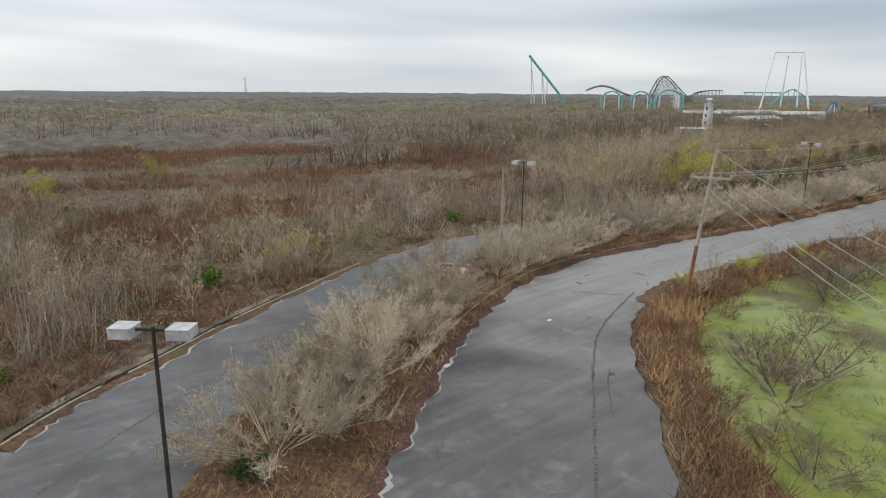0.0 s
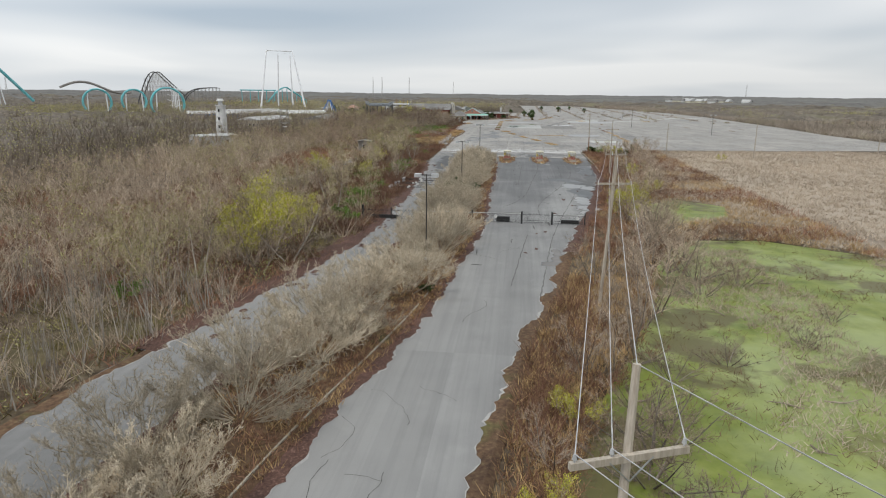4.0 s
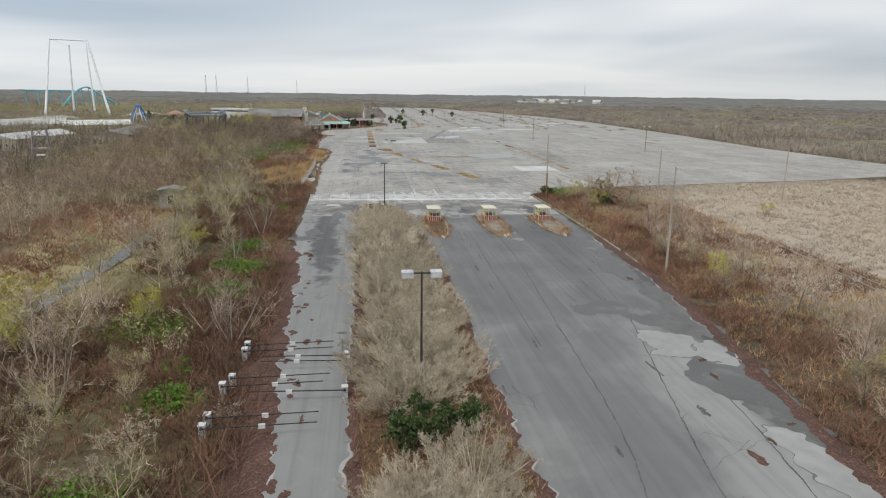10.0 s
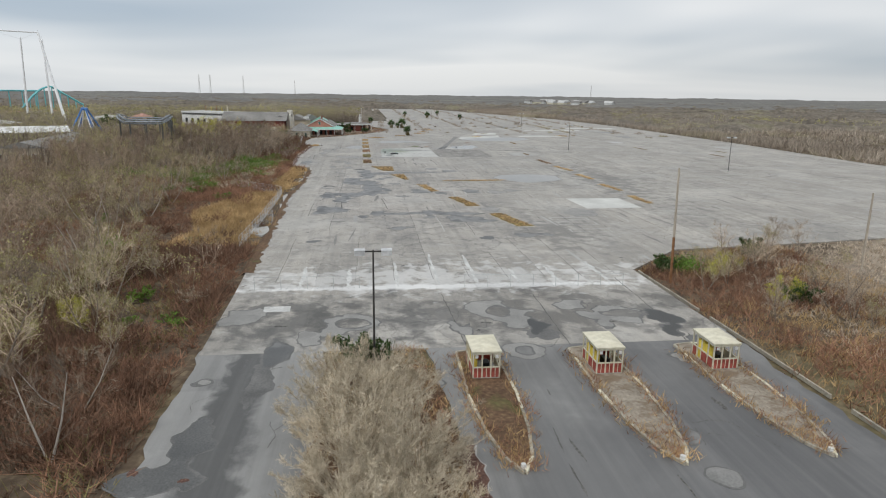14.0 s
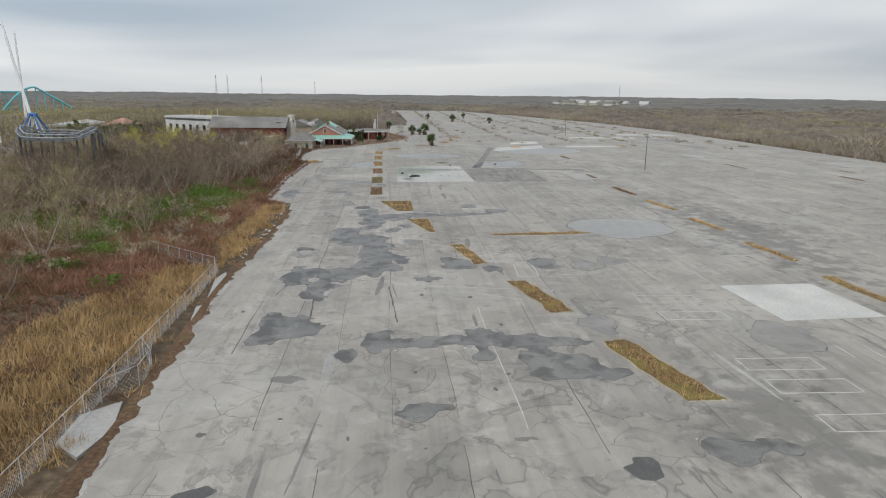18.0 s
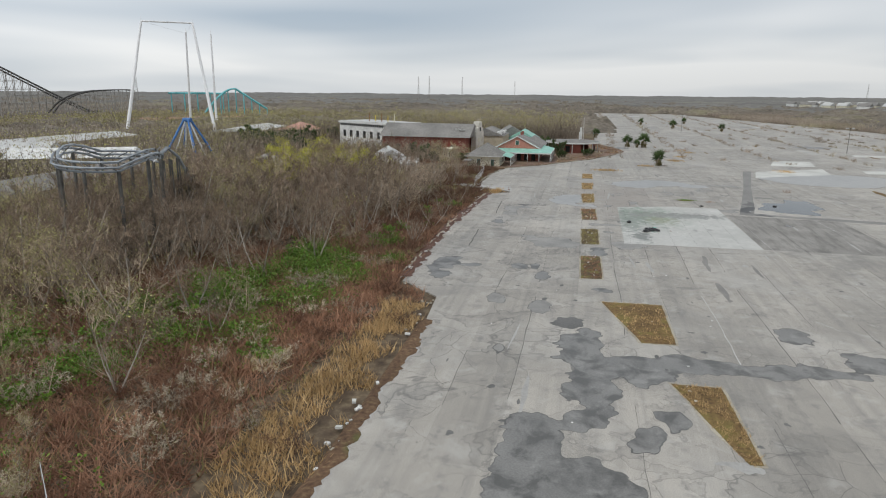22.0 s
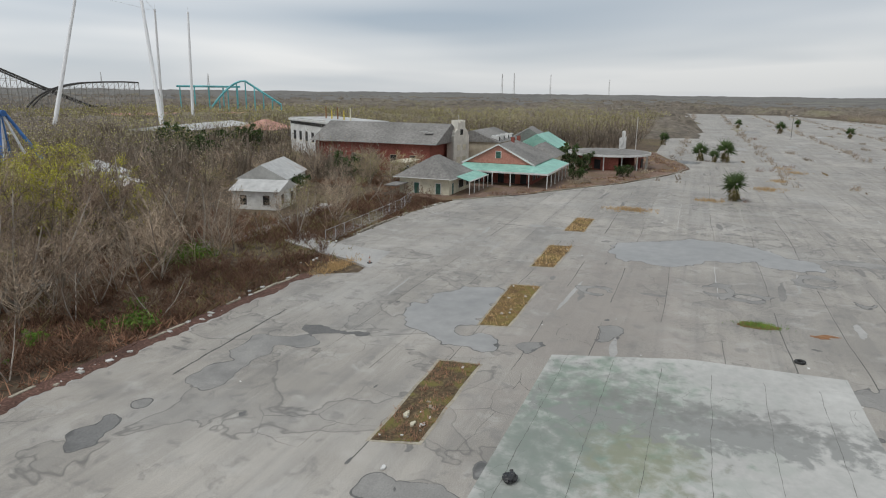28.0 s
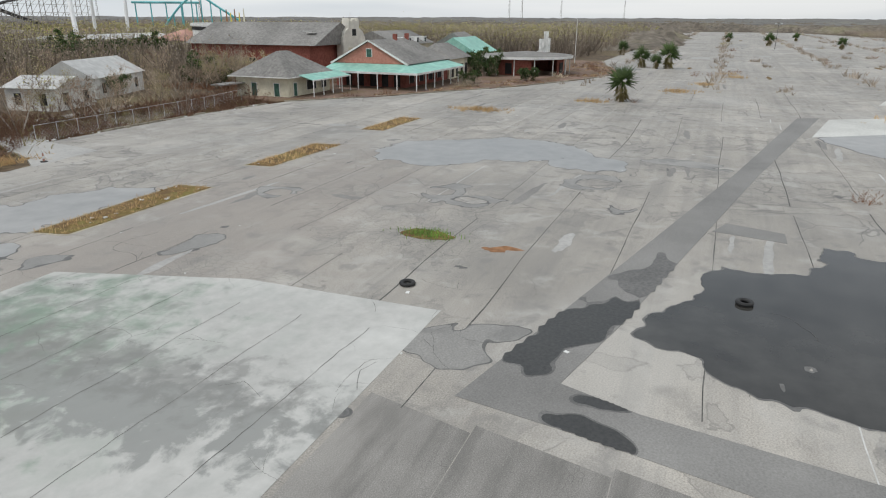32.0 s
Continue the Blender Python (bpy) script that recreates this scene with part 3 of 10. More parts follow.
M["blue_grey"] = surface("blue_grey_track_steel", [(0.3, (0.22, 0.25, 0.28)), (0.7, (0.38, 0.41, 0.44))], 1.0, (0.5, 0.75), 0.1, 0.2)
M["mud"] = surface("muddy_puddle_water", [(0.3, (0.15, 0.125, 0.10)), (0.7, (0.21, 0.18, 0.15))], 0.6, (0.15, 0.35), 0, 0.2, (0.8, 1.15), spec=0.4)
M["plaster"] = surface("weathered_cream_plaster", [(0.3, (0.66, 0.63, 0.56)), (0.7, (0.80, 0.77, 0.69))], 0.8, (0.7, 0.9), 0.15, 0.25, (0.75, 1.08))
M["rough"] = surface("rough_old_asphalt", [(0.3, (0.19, 0.181, 0.166)), (0.5, (0.275, 0.263, 0.245)), (0.7, (0.39, 0.375, 0.35))], 22, (0.75, 0.95), 0.7, 0.15, (0.75, 1.2), extra=crazing((0.07, 0.068, 0.062), 0.6, 0.3, 0.012, tyre_streaks(0.6, (0.10, 0.097, 0.09), 0.75, 0.12), 0.2, 0.5, 0.6))
M["overgrown"] = surface("overgrown_brick_paving", [(0.3, (0.10, 0.06, 0.045)), (0.5, (0.19, 0.125, 0.095)), (0.7, (0.30, 0.225, 0.175))], 2.2, (0.85, 1), 0.7, 0.15, (0.65, 1.3), extra=patches(0.7, (0.14, 0.10, 0.05), 0.2, 0.48, 0.58))
M["damp_streak"] = surface("damp_streak_asphalt", [(0.3, (0.17, 0.164, 0.153)), (0.7, (0.26, 0.25, 0.235))], 6, (0.5, 0.8), 0.3, 0.2, (0.75, 1.25))


# ---------- builders ----------
class Geo:
    """Collects vertices and faces; ob() makes one mesh object of them."""

    def __init__(self):
        self.v, self.f = [], []

    def quad(self, a, b, c, d):
        n = len(self.v)
        self.v += [a, b, c, d]
        self.f.append((n, n + 1, n + 2, n + 3))
        return self

    def face(self, *pts):
        n = len(self.v)
        self.v += pts
        self.f.append(tuple(range(n, n + len(pts))))
        return self

    def box(self, x0, y0, z0, x1, y1, z1, m=None):
        n = len(self.v)
        pts = [(x, y, z) for z in (z0, z1) for x, y in ((x0, y0), (x1, y0), (x1, y1), (x0, y1))]
        self.v += [tuple(m @ Vector(p)) for p in pts] if m else pts
        self.f += [tuple(n + k for k in q) for q in ((3, 2, 1, 0), (4, 5, 6, 7), (0, 1, 5, 4), (1, 2, 6, 5), (2, 3, 7, 6), (3, 0, 4, 7))]
        return self

    def tube(self, p, q, r0, r1=None, n=6, caps=True):
        p, q, r0 = Vector(p), Vector(q), float(r0)
        r1 = r0 if r1 is None else float(r1)
        d = (q - p).normalized()
        a = d.orthogonal().normalized()
        b = d.cross(a)
        k = len(self.v)
        for c, r in ((p, r0), (q, r1)):
            self.v += [tuple(c + r * (a * math.cos(6.28319 * i / n) + b * math.sin(6.28319 * i / n))) for i in range(n)]
        self.f += [(k + i, k + (i + 1) % n, k + n + (i + 1) % n, k + n + i) for i in range(n)]
        if caps:
            self.f += [tuple(k + n - 1 - i for i in range(n)), tuple(k + n + i for i in range(n))]
        return self

    def path(self, pts, r0, r1=None, n=5):
        r1 = r0 if r1 is None else r1
        pts = [Vector(p) for p in pts]
        m, k = len(pts) - 1, len(self.v)
        a = (pts[1] - pts[0]).orthogonal().normalized()
        for i, p in enumerate(pts):
            d = (pts[min(i + 1, m)] - pts[max(i - 1, 0)]).normalized()
            a = (a - d * a.dot(d)).normalized()
            b = d.cross(a)
            r = r0 + (r1 - r0) * i / m
            self.v += [tuple(p + r * (a * math.cos(6.28319 * j / n) + b * math.sin(6.28319 * j / n))) for j in range(n)]
        for i in range(m):
            self.f += [(k + i * n + j, k + i * n + (j + 1) % n, k + (i + 1) * n + (j + 1) % n, k + (i + 1) * n + j) for j in range(n)]
        self.f += [tuple(k + n - 1 - j for j in range(n)), tuple(k + m * n + j for j in range(n))]
        return self

    def prism(self, pts, z0, z1, bottom=False):
        n, k = len(self.v), len(pts)
        self.v += [(x, y, z0) for x, y in pts] + [(x, y, z1) for x, y in pts]
        self.f.append(tuple(range(n + k, n + 2 * k)))
        self.f += [(n + i, n + (i + 1) % k, n + k + (i + 1) % k, n + k + i) for i in range(k)]
        if bottom:
            self.f.append(tuple(range(n + k - 1, n - 1, -1)))
        return self

    def ob(self, name, mat, parent=None, label="", smooth=False):
        me = bpy.data.meshes.new(name)
        me.from_pydata(self.v, [], self.f)
        me.materials.append(M[mat])
        if smooth:
            me.shade_smooth()
        o = new(name, me)
        if parent:
            o.parent = parent
        return tagged(o, label)


def thing(name, label, category, at=(0, 0, 0), rz=0.0, group=""):
    e = new(name)
    e.matrix_basis = pose(*at, 0, 0, rz)
    e.empty_display_size = 0.3
    return tagged(e, label, category, group)


def wob(x, y, s=1.0, seed=0.0):
    return noise.noise(Vector((x * s, y * s, seed)))


def blob(cx, cy, rx, ry, rot=0.0, seed=0.0, n=44, rough=0.35):
    """An uneven round outline."""
    out = []
    c, s = math.cos(radians(rot)), math.sin(radians(rot))
    for i in range(n):
        a = 6.28319 * i / n
        u, v = rx * math.cos(a), ry * math.sin(a)
        r = min(rx, ry)
        for amp, f in ((1.2, 0.5), (0.85, 1.1), (0.42, 2.6), (0.16, 6.5)):
            p = Vector((u * f / r, v * f / r, seed))
            u, v = u + rough * amp * r * noise.noise(p), v + rough * amp * r * noise.noise(p + Vector((31, 17, 5)))
        out.append((cx + c * u - s * v, cy + s * u + c * v))
    return out


def along(pts, step):
    """Points at even steps along a polyline, smoothed."""
    p = np.array(pts, float)
    for _ in range(2):
        q = np.repeat(p, 2, axis=0)
        q[1:-1:2], q[2::2] = 0.75 * p[:-1] + 0.25 * p[1:], 0.25 * p[:-1] + 0.75 * p[1:]
        p = q
    d = np.concatenate([[0], np.cumsum(np.hypot(*np.diff(p, axis=0).T))])
    n = max(2, int(d[-1] / step))
    s = np.linspace(0, d[-1], n)
    return np.stack([np.interp(s, d, p[:, 0]), np.interp(s, d, p[:, 1])], 1)


def offset(line, dist):
    """The polyline shifted to its left by dist."""
    t = np.gradient(line, axis=0)
    t /= np.maximum(np.hypot(*t.T), 1e-6)[:, None]
    return line + dist * np.stack([-t[:, 1], t[:, 0]], 1)


def ribbon(name, left, right, mat, z=0.0, step=1.5, rag=(0.3, 0.3), thick=0.2, seed=0.0, across=3, label="", dome=0.0, kind="structure"):
    """A strip of surface between two edge lines, with ragged edges."""
    a, b = along(left, step), along(right, step)
    n = max(len(a), len(b))
    s = np.linspace(0, 1, n)
    a, b = [np.stack([np.interp(s, np.linspace(0, 1, len(l)), l[:, k]) for k in (0, 1)], 1) for l in (a, b)]
    g = Geo()
    for i in range(n):
        w = b[i] - a[i]
        w = w / max(np.hypot(*w), 1e-6)
        pa = a[i] + w * rag[0] * (noise.noise(Vector((a[i][0] * 0.25, a[i][1] * 0.25, seed))) * 2 + noise.noise(Vector((a[i][0], a[i][1], seed))))
        pb = b[i] + w * rag[1] * (noise.noise(Vector((b[i][0] * 0.25, b[i][1] * 0.25, seed + 5))) * 2 + noise.noise(Vector((b[i][0], b[i][1], seed + 5))))
        g.v.append((pa[0], pa[1], z - thick))
        for k in range(across + 1):
            u = k / across
            p = pa * (1 - u) + pb * u
            g.v.append((p[0], p[1], z + dome * math.sin(math.pi * u)))
        g.v.append((pb[0], pb[1], z - thick))
    m = across + 3
    for i in range(n - 1):
        for k in range(m - 1):
            g.f.append((i * m + k, i * m + k + 1, (i + 1) * m + k + 1, (i + 1) * m + k))
    o = g.ob(name, mat)
    return tagged(o, label, "", "", kind)


def inside(x, y, poly):
    hit = False
    for i in range(len(poly)):
        (x0, y0), (x1, y1) = poly[i - 1], poly[i]
        if (y0 > y) != (y1 > y) and x < (x1 - x0) * (y - y0) / (y1 - y0) + x0:
            hit = not hit
    return hit


# ---------- the setting ----------
A_LEFT = [(-70, -40), (-15, 1), (20, 28), (29.7, 35.5), (38.8, 42), (53.7, 49.2), (67.3, 52.2), (86, 50.2), (101, 47.6), (117, 45.2), (142, 43.8), (160, 42.4),
          (195, 43.6), (244, 43.4), (271, 44.6), (286, 45.4), (297, 46)]
A_RIGHT = [(-55, -51), (0, -8), (32.5, 17.2), (43, 25.3), (50, 32), (60.4, 36.8), (70, 39.4), (87, 37.2), (104, 35.4), (120, 31.6), (131, 30.2), (142.7, 28.6), (153, 26.6),
           (165, 24.6), (178, 21.6), (192, 20), (214, 16.5), (233, 13.7), (266, 12.7), (297, 12.2)]
B_LEFT = [(-70, -4), (-25, 22), (6.2, 46), (11, 50), (18, 53.6), (26, 58.4), (34, 62.3), (49.5, 69.2), (60, 72), (73, 72), (87, 71.2), (98.5, 68.9), (112, 66.7), (123, 64.3),
          (133, 62.4), (149, 61.4), (158, 60.9), (172, 61.6), (184, 61.6), (200, 62.6), (229, 64.2), (252, 65.4), (262, 67.2), (297, 67.8)]
B_RIGHT = [(-62, -17), (-15, 10), (12.4, 34.6), (16.6, 38.2), (30.5, 50.2), (45, 57.6), (60, 61.2), (75, 61.6), (100, 58.6), (126, 55.4), (141, 54.2), (176, 54.2), (200, 55.6),
           (228, 55.2), (262, 55.6), (286, 55.6), (297, 55.4)]
LOT = [(290, 12.2), (318, 12.2), (330, 0), (334, -30), (345, -90), (362, -152), (470, -146), (560, -152), (760, -156), (905, -146), (1100, -100), (1290, -52), (1290, 56), (1150, 54), (854, 50),
       (742, 49), (722, 45), (702, 38), (687, 36.2), (668, 41.5), (646, 51), (632, 60), (618, 68.5), (604, 80.5), (588, 83), (560, 83), (558.5, 74), (548, 72.5), (545, 77.5), (521, 78.8),
       (494, 78.8), (470, 77.8), (461, 77.3), (455, 71), (446, 70.2), (413, 69.6), (392, 71.2), (357, 69.2), (335, 69.2), (309, 68.2), (290, 67.8)]
POND = [(34, 8), (39, 16), (44, 21), (58, 29.5), (67, 32.5), (82, 32.4), (94, 29.5), (106, 25), (121, 20.5), (134, 18), (146, 14), (156, 8), (158, -4), (150, -16), (128, -30), (100, -42), (60, -34), (34, -18)]
POND_B = [(170, 8), (176, 14.5), (186, 13), (192, 8), (200, 0), (192, -8), (178, -5)]


def paved_at(x, y):
    if inside(x, y, LOT):
        return True
    for l, r in ((A_LEFT, A_RIGHT), (B_LEFT, B_RIGHT)):
        if inside(x, y, l + r[::-1]):
            return True
    return False


def ground_z(x, y):
    z = -0.28 + 0.22 * wob(x, y, 0.06, 3) + 0.1 * wob(x, y, 0.3, 9)
    if -80 < x < 240 and -60 < y < 60 and (inside(x, y, POND) or inside(x, y, POND_B)):
        z = -1.3
    return z


def build_ground():
    far = [60, 140, 260, 420, 650, 1000, 1500, 2200, 3200, 4400]
    xs = [-90 - d for d in reversed(far)] + list(np.arange(-90, 760, 5.0)) + [760 + d for d in far]
    ys = [-190 - d for d in reversed(far)] + list(np.arange(-190, 240, 5.0)) + [240 + d for d in far]
    edge = LOT + A_LEFT[::-1]
    g = Geo()
    near = [(x, y) for x in xs for y in ys]
    for x, y in near:
        pav = paved_at(x, y) or (-80 < x < 1295 and (inside(x, y, B_LEFT + A_RIGHT[::-1])))
        g.v.append((x, y, -0.16 if pav else min(ground_z(x, y), -0.06)))
    m = len(ys)
    for i in range(len(xs) - 1):
        for j in range(m - 1):
            g.f.append((i * m + j, (i + 1) * m + j, (i + 1) * m + j + 1, i * m + j + 1))
    tagged(g.ob("ground", "ground", smooth=True), "brown and olive overgrown ground of dry grass and litter", "ground", "", "structure")


build_ground()
tagged(Geo().prism(POND, -1.0, -0.5).ob("pond_water", "weed"), "marsh pond covered with bright green duckweed", "pond", "", "structure")
tagged(Geo().prism(POND_B, -1.0, -0.45).ob("pond_water", "weed"), "small roadside pool with green duckweed", "pond", "", "structure")
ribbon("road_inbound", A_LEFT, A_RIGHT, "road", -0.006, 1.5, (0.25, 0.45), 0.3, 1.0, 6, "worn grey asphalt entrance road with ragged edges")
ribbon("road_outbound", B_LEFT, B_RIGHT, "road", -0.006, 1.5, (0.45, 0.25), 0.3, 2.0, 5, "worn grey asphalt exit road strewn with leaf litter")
ribbon("median", B_RIGHT[:-1] + [(291, 51)], A_LEFT[:-1] + [(291, 51)], "soil", 0.06, 1.2, (0.35, 0.4), 0.4, 3.0, 6, "planted median strip with soil and leaf litter", 0.12)
tagged(Geo().prism(LOT, -0.3, 0.0).ob("parking_lot", "lot"), "vast cracked grey asphalt parking lot", "parking lot", "", "structure")


# ---------- poles, lamps, gate, booths ----------
def light_pole(x, y, h=11.9, rz=0.0):
    t = thing("light_pole", "dark steel twin-head light pole beside the road", "street lamp", (x, y, 0), rz, "light poles")
    Geo().tube((0, 0, 0.5), (0, 0, h), 0.11, 0.075, 8).ob("pole", "dark_steel", t)
    Geo().tube((0, 0, -0.4), (0, 0, 0.55), 0.3, 0.28, 12).ob("base", "concrete", t)
    Geo().box(-0.75, -0.05, h - 0.2, 0.75, 0.05, h - 0.08).ob("arm", "dark_steel", t)
    for s in (-1, 1):
        g = Geo()
        g.box(s * 1.15 - 0.45, -0.45, h - 0.42, s * 1.15 + 0.45, 0.45, h)
        g.box(s * 1.15 - 0.47, -0.47, h, s * 1.15 + 0.47, 0.47, h + 0.03)
        hd = g.ob("lamp_head", "lamp_grey", t, "square grey lamp housing")
        Geo().box(s * 1.15 - 0.38, -0.38, h - 0.44, s * 1.15 + 0.38, 0.38, h - 0.42).ob("lens", "white", hd)
    return t


light_pole(10.3, 28.2, 11.9, -44)
light_pole(69, 61.2, 11.9, -78)
light_pole(134.2, 48.7, 12.2, 90)
light_pole(203, 50.0, 11.7, 90)
light_pole(283.5, 50.8, 11.9, 90)
for lx, ly in ((440, -72), (520, -40), (700, -60), (860, -10)):
    light_pole(lx, ly, 11.9, 90)


def utility_pole(x, y, h, lean=(0, 0), rz=0.0, arm=True, base_mat="wood", label="weathered wooden utility pole with a crossarm"):
    t = thing("utility_pole", label, "utility pole", (x, y, 0), rz, "utility poles")
    top = Vector((lean[0], lean[1], h))
    Geo().tube((0, 0, -0.5), top * 0.4, 0.2, 0.18, 9).ob("lower_pole", base_mat, t)
    Geo().tube(top * 0.4, top, 0.18, 0.12, 9).ob("upper_pole", "wood", t)
    ends = []
    if arm:
        c = top * 0.83
        Geo().box(-1.9, 0.08, c.z - 0.11, 1.9, 0.24, c.z + 0.11, Matrix.Translation((c.x, c.y, 0))).ob("crossarm", "wood", t)
        for s in (-1, 1):
            Geo().tube((c.x + s * 0.7, c.y + 0.24, c.z - 0.02), (c.x, c.y + 0.2, c.z - 0.75), 0.025, n=4).ob("brace", "steel", t)
        for u in (-1.75, 0.6, 1.75):
            g = Geo()
            g.tube((c.x + u, c.y + 0.16, c.z + 0.07), (c.x + u, c.y + 0.16, c.z + 0.2), 0.03, n=6)
            g.tube((c.x + u, c.y + 0.16, c.z + 0.2), (c.x + u, c.y + 0.16, c.z + 0.36), 0.075, 0.045, 8)
            g.ob("insulator", "lamp_grey", t)
            ends.append(pose(x, y, 0, 0, 0, rz) @ Vector((c.x + u, c.y + 0.16, c.z + 0.36)))
        ends.append(pose(x, y, 0, 0, 0, rz) @ top)
    return ends


POLES = [(15, -8, 14.0, (0, 0), 125), (62.6, 33.4, 15.6, (-1.4, -1.6), 112), (117.9, 26.8, 16.4, (-1.0, -0.5), 98), (169.4, 19.4, 14.8, (-0.6, 0.0), 92), (242.6, 10.0, 15.6, (0, 0.1), 85), (311.6, 9.4, 15.8, (0.3, 0), 85)]
wire_ends = [utility_pole(px, py, ph, pl, pr, k < 5, "rust" if k in (1, 5) else "wood") for k, (px, py, ph, pl, pr) in enumerate(POLES)]
utility_pole(66.2, 62.2, 11.2, (0, 0.1), 0, False, "wood", "grey weathered wooden pole without a crossarm")
for ux, uy, uh in ((313.4, -20.8, 12), (308, -52, 13), (336, -110, 11), (352, -150, 11)):
    utility_pole(ux, uy, uh, (0.1, 0.1), 85, False, "wood", "bare wooden pole at the edge of the lot")
for k in range(len(wire_ends) - 1):
    for a, b in zip(wire_ends[k], wire_ends[k + 1]):
        pts = []
        for i in range(13):
            u = i / 12
            p = a.lerp(b, u)
            p.z -= 4 * u * (1 - u) * 0.9
            pts.append(p)
        tagged(Geo().path(pts, 0.02, n=3).ob("power_line", "lamp_grey"), "thin overhead wire strung between wooden poles", "wire", "power lines")


def picket_panel(y0, y1, x=163.5, h=1.95, white_rail=False, name="picket_fence", label="black steel picket gate panel across the road"):
    t = thing(name, label, "gate", (x, 0, 0), 0, "gate panels")
    for z in (0.25, 0.6, h - 0.28):
        Geo().box(-0.025, y0, z, 0.025, y1, z + 0.05).ob("rail", "black", t)
    n = int((y1 - y0) / 0.15)
    for i in range(n + 1):
        y = y0 + (y1 - y0) * i / n
        Geo().tube((0, y, 0.08), (0, y, h + 0.06 * (i % 2)), 0.016, 0.012, 4).ob("picket", "black", t)
    if white_rail:
        Geo().box(-0.1, y0, h - 0.2, -0.06, y1, h - 0.08).ob("white_rail", "paint", t, "worn white painted rail")
    return t


def gate_post(y, x=163.5, h=2.15, w=0.28):
    t = thing("gate_post", "square black gate post", "gate post", (x, y, 0), 0, "gate posts")
    Geo().box(-w / 2, -w / 2, -0.3, w / 2, w / 2, h).ob("shaft", "black", t)
    Geo().box(-w / 2 - 0.04, -w / 2 - 0.04, h, w / 2 + 0.04, w / 2 + 0.04, h + 0.08).ob("cap", "black", t)


for gy0, gy1, wr in ((53.0, 59.3, False), (59.6, 64.6, False), (35.7, 44.3, True), (30.3, 35.4, False), (24.6, 29.9, True), (44.6, 52.6, True)):
    picket_panel(gy0, gy1, white_rail=wr)
for gy in (64.8, 59.45, 52.8, 44.45, 35.5, 30.1, 24.3):
    gate_post(gy, w=0.3 if gy in (52.8, 35.5, 30.1, 64.8) else 0.16, h=2.5 if gy in (52.8, 64.8) else 2.15)
for by, bw in ((38.9, 2.4), (61, 5.0), (26.8, 3.2)):
    t = thing("traffic_barrier", "dark plastic traffic barrier behind the gate", "barrier", (164.9, by, 0), 0, "gate barriers")
    Geo().prism([(-0.3, -bw / 2), (0.3, -bw / 2), (0.3, bw / 2), (-0.3, bw / 2)], 0.0, 0.35).ob("foot", "black", t)
    Geo().box(-0.16, -bw / 2, 0.35, 0.16, bw / 2, 0.95 if bw < 3 else 0.62).ob("upper", "black", t)
for dy in (40.2, 25.6, 58.0):
    t = thing("reflector_disc", "round white reflector fixed to the gate", "reflector", (163.3, dy, 1.25), 0, "gate discs")
    g = Geo()
    g.tube((-0.03, 0, 0), (0.02, 0, 0), 0.3, n=20)
    g.ob("disc", "white", t)
    Geo().tube((0.02, 0, 0), (0.16, 0, 0), 0.04, n=6).ob("bracket", "black", t)


def barrier_machine(x, y, side):
    t = thing("barrier_machine", "grey cabinet of a lowered boom barrier", "boom barrier", (x, y, 0), 0, "boom barriers")
    Geo().box(-0.28, -0.25, -0.2, 0.28, 0.25, 1.0).ob("cabinet", "lamp_grey", t)
    Geo().box(-0.31, -0.28, 1.0, 0.31, 0.28, 1.06).ob("lid", "white", t)
    Geo().box(0.28, -0.16, 0.2, 0.3, 0.16, 0.85).ob("door", "steel", t)
    ln = 8.6 if side < 0 else 8.0
    g = Geo()
    g.tube((-0.36, 0, 0.82), (-0.36, side * ln, 1.0), 0.06, 0.045, 6)
    g.ob("boom", "black", t, "long black boom arm")
    Geo().box(-0.5, side * ln * 0.55, 0.72, -0.34, side * ln * 0.55 + 0.5, 1.06).ob("sign_plate", "white", t, "small white plate on the boom")
    Geo().tube((-0.4, 0, 0.82), (-0.26, 0, 0.82), 0.12, n=10).ob("hub", "black", t)


for bx in (199.5, 201.2, 206.8, 208.4, 214.6, 216.2):
    barrier_machine(bx, 66.9 if bx % 2 > 0.7 else 66.4, -1)
for bx in (205.2, 211.6, 212.8):
    barrier_machine(bx, 56.4, 1)


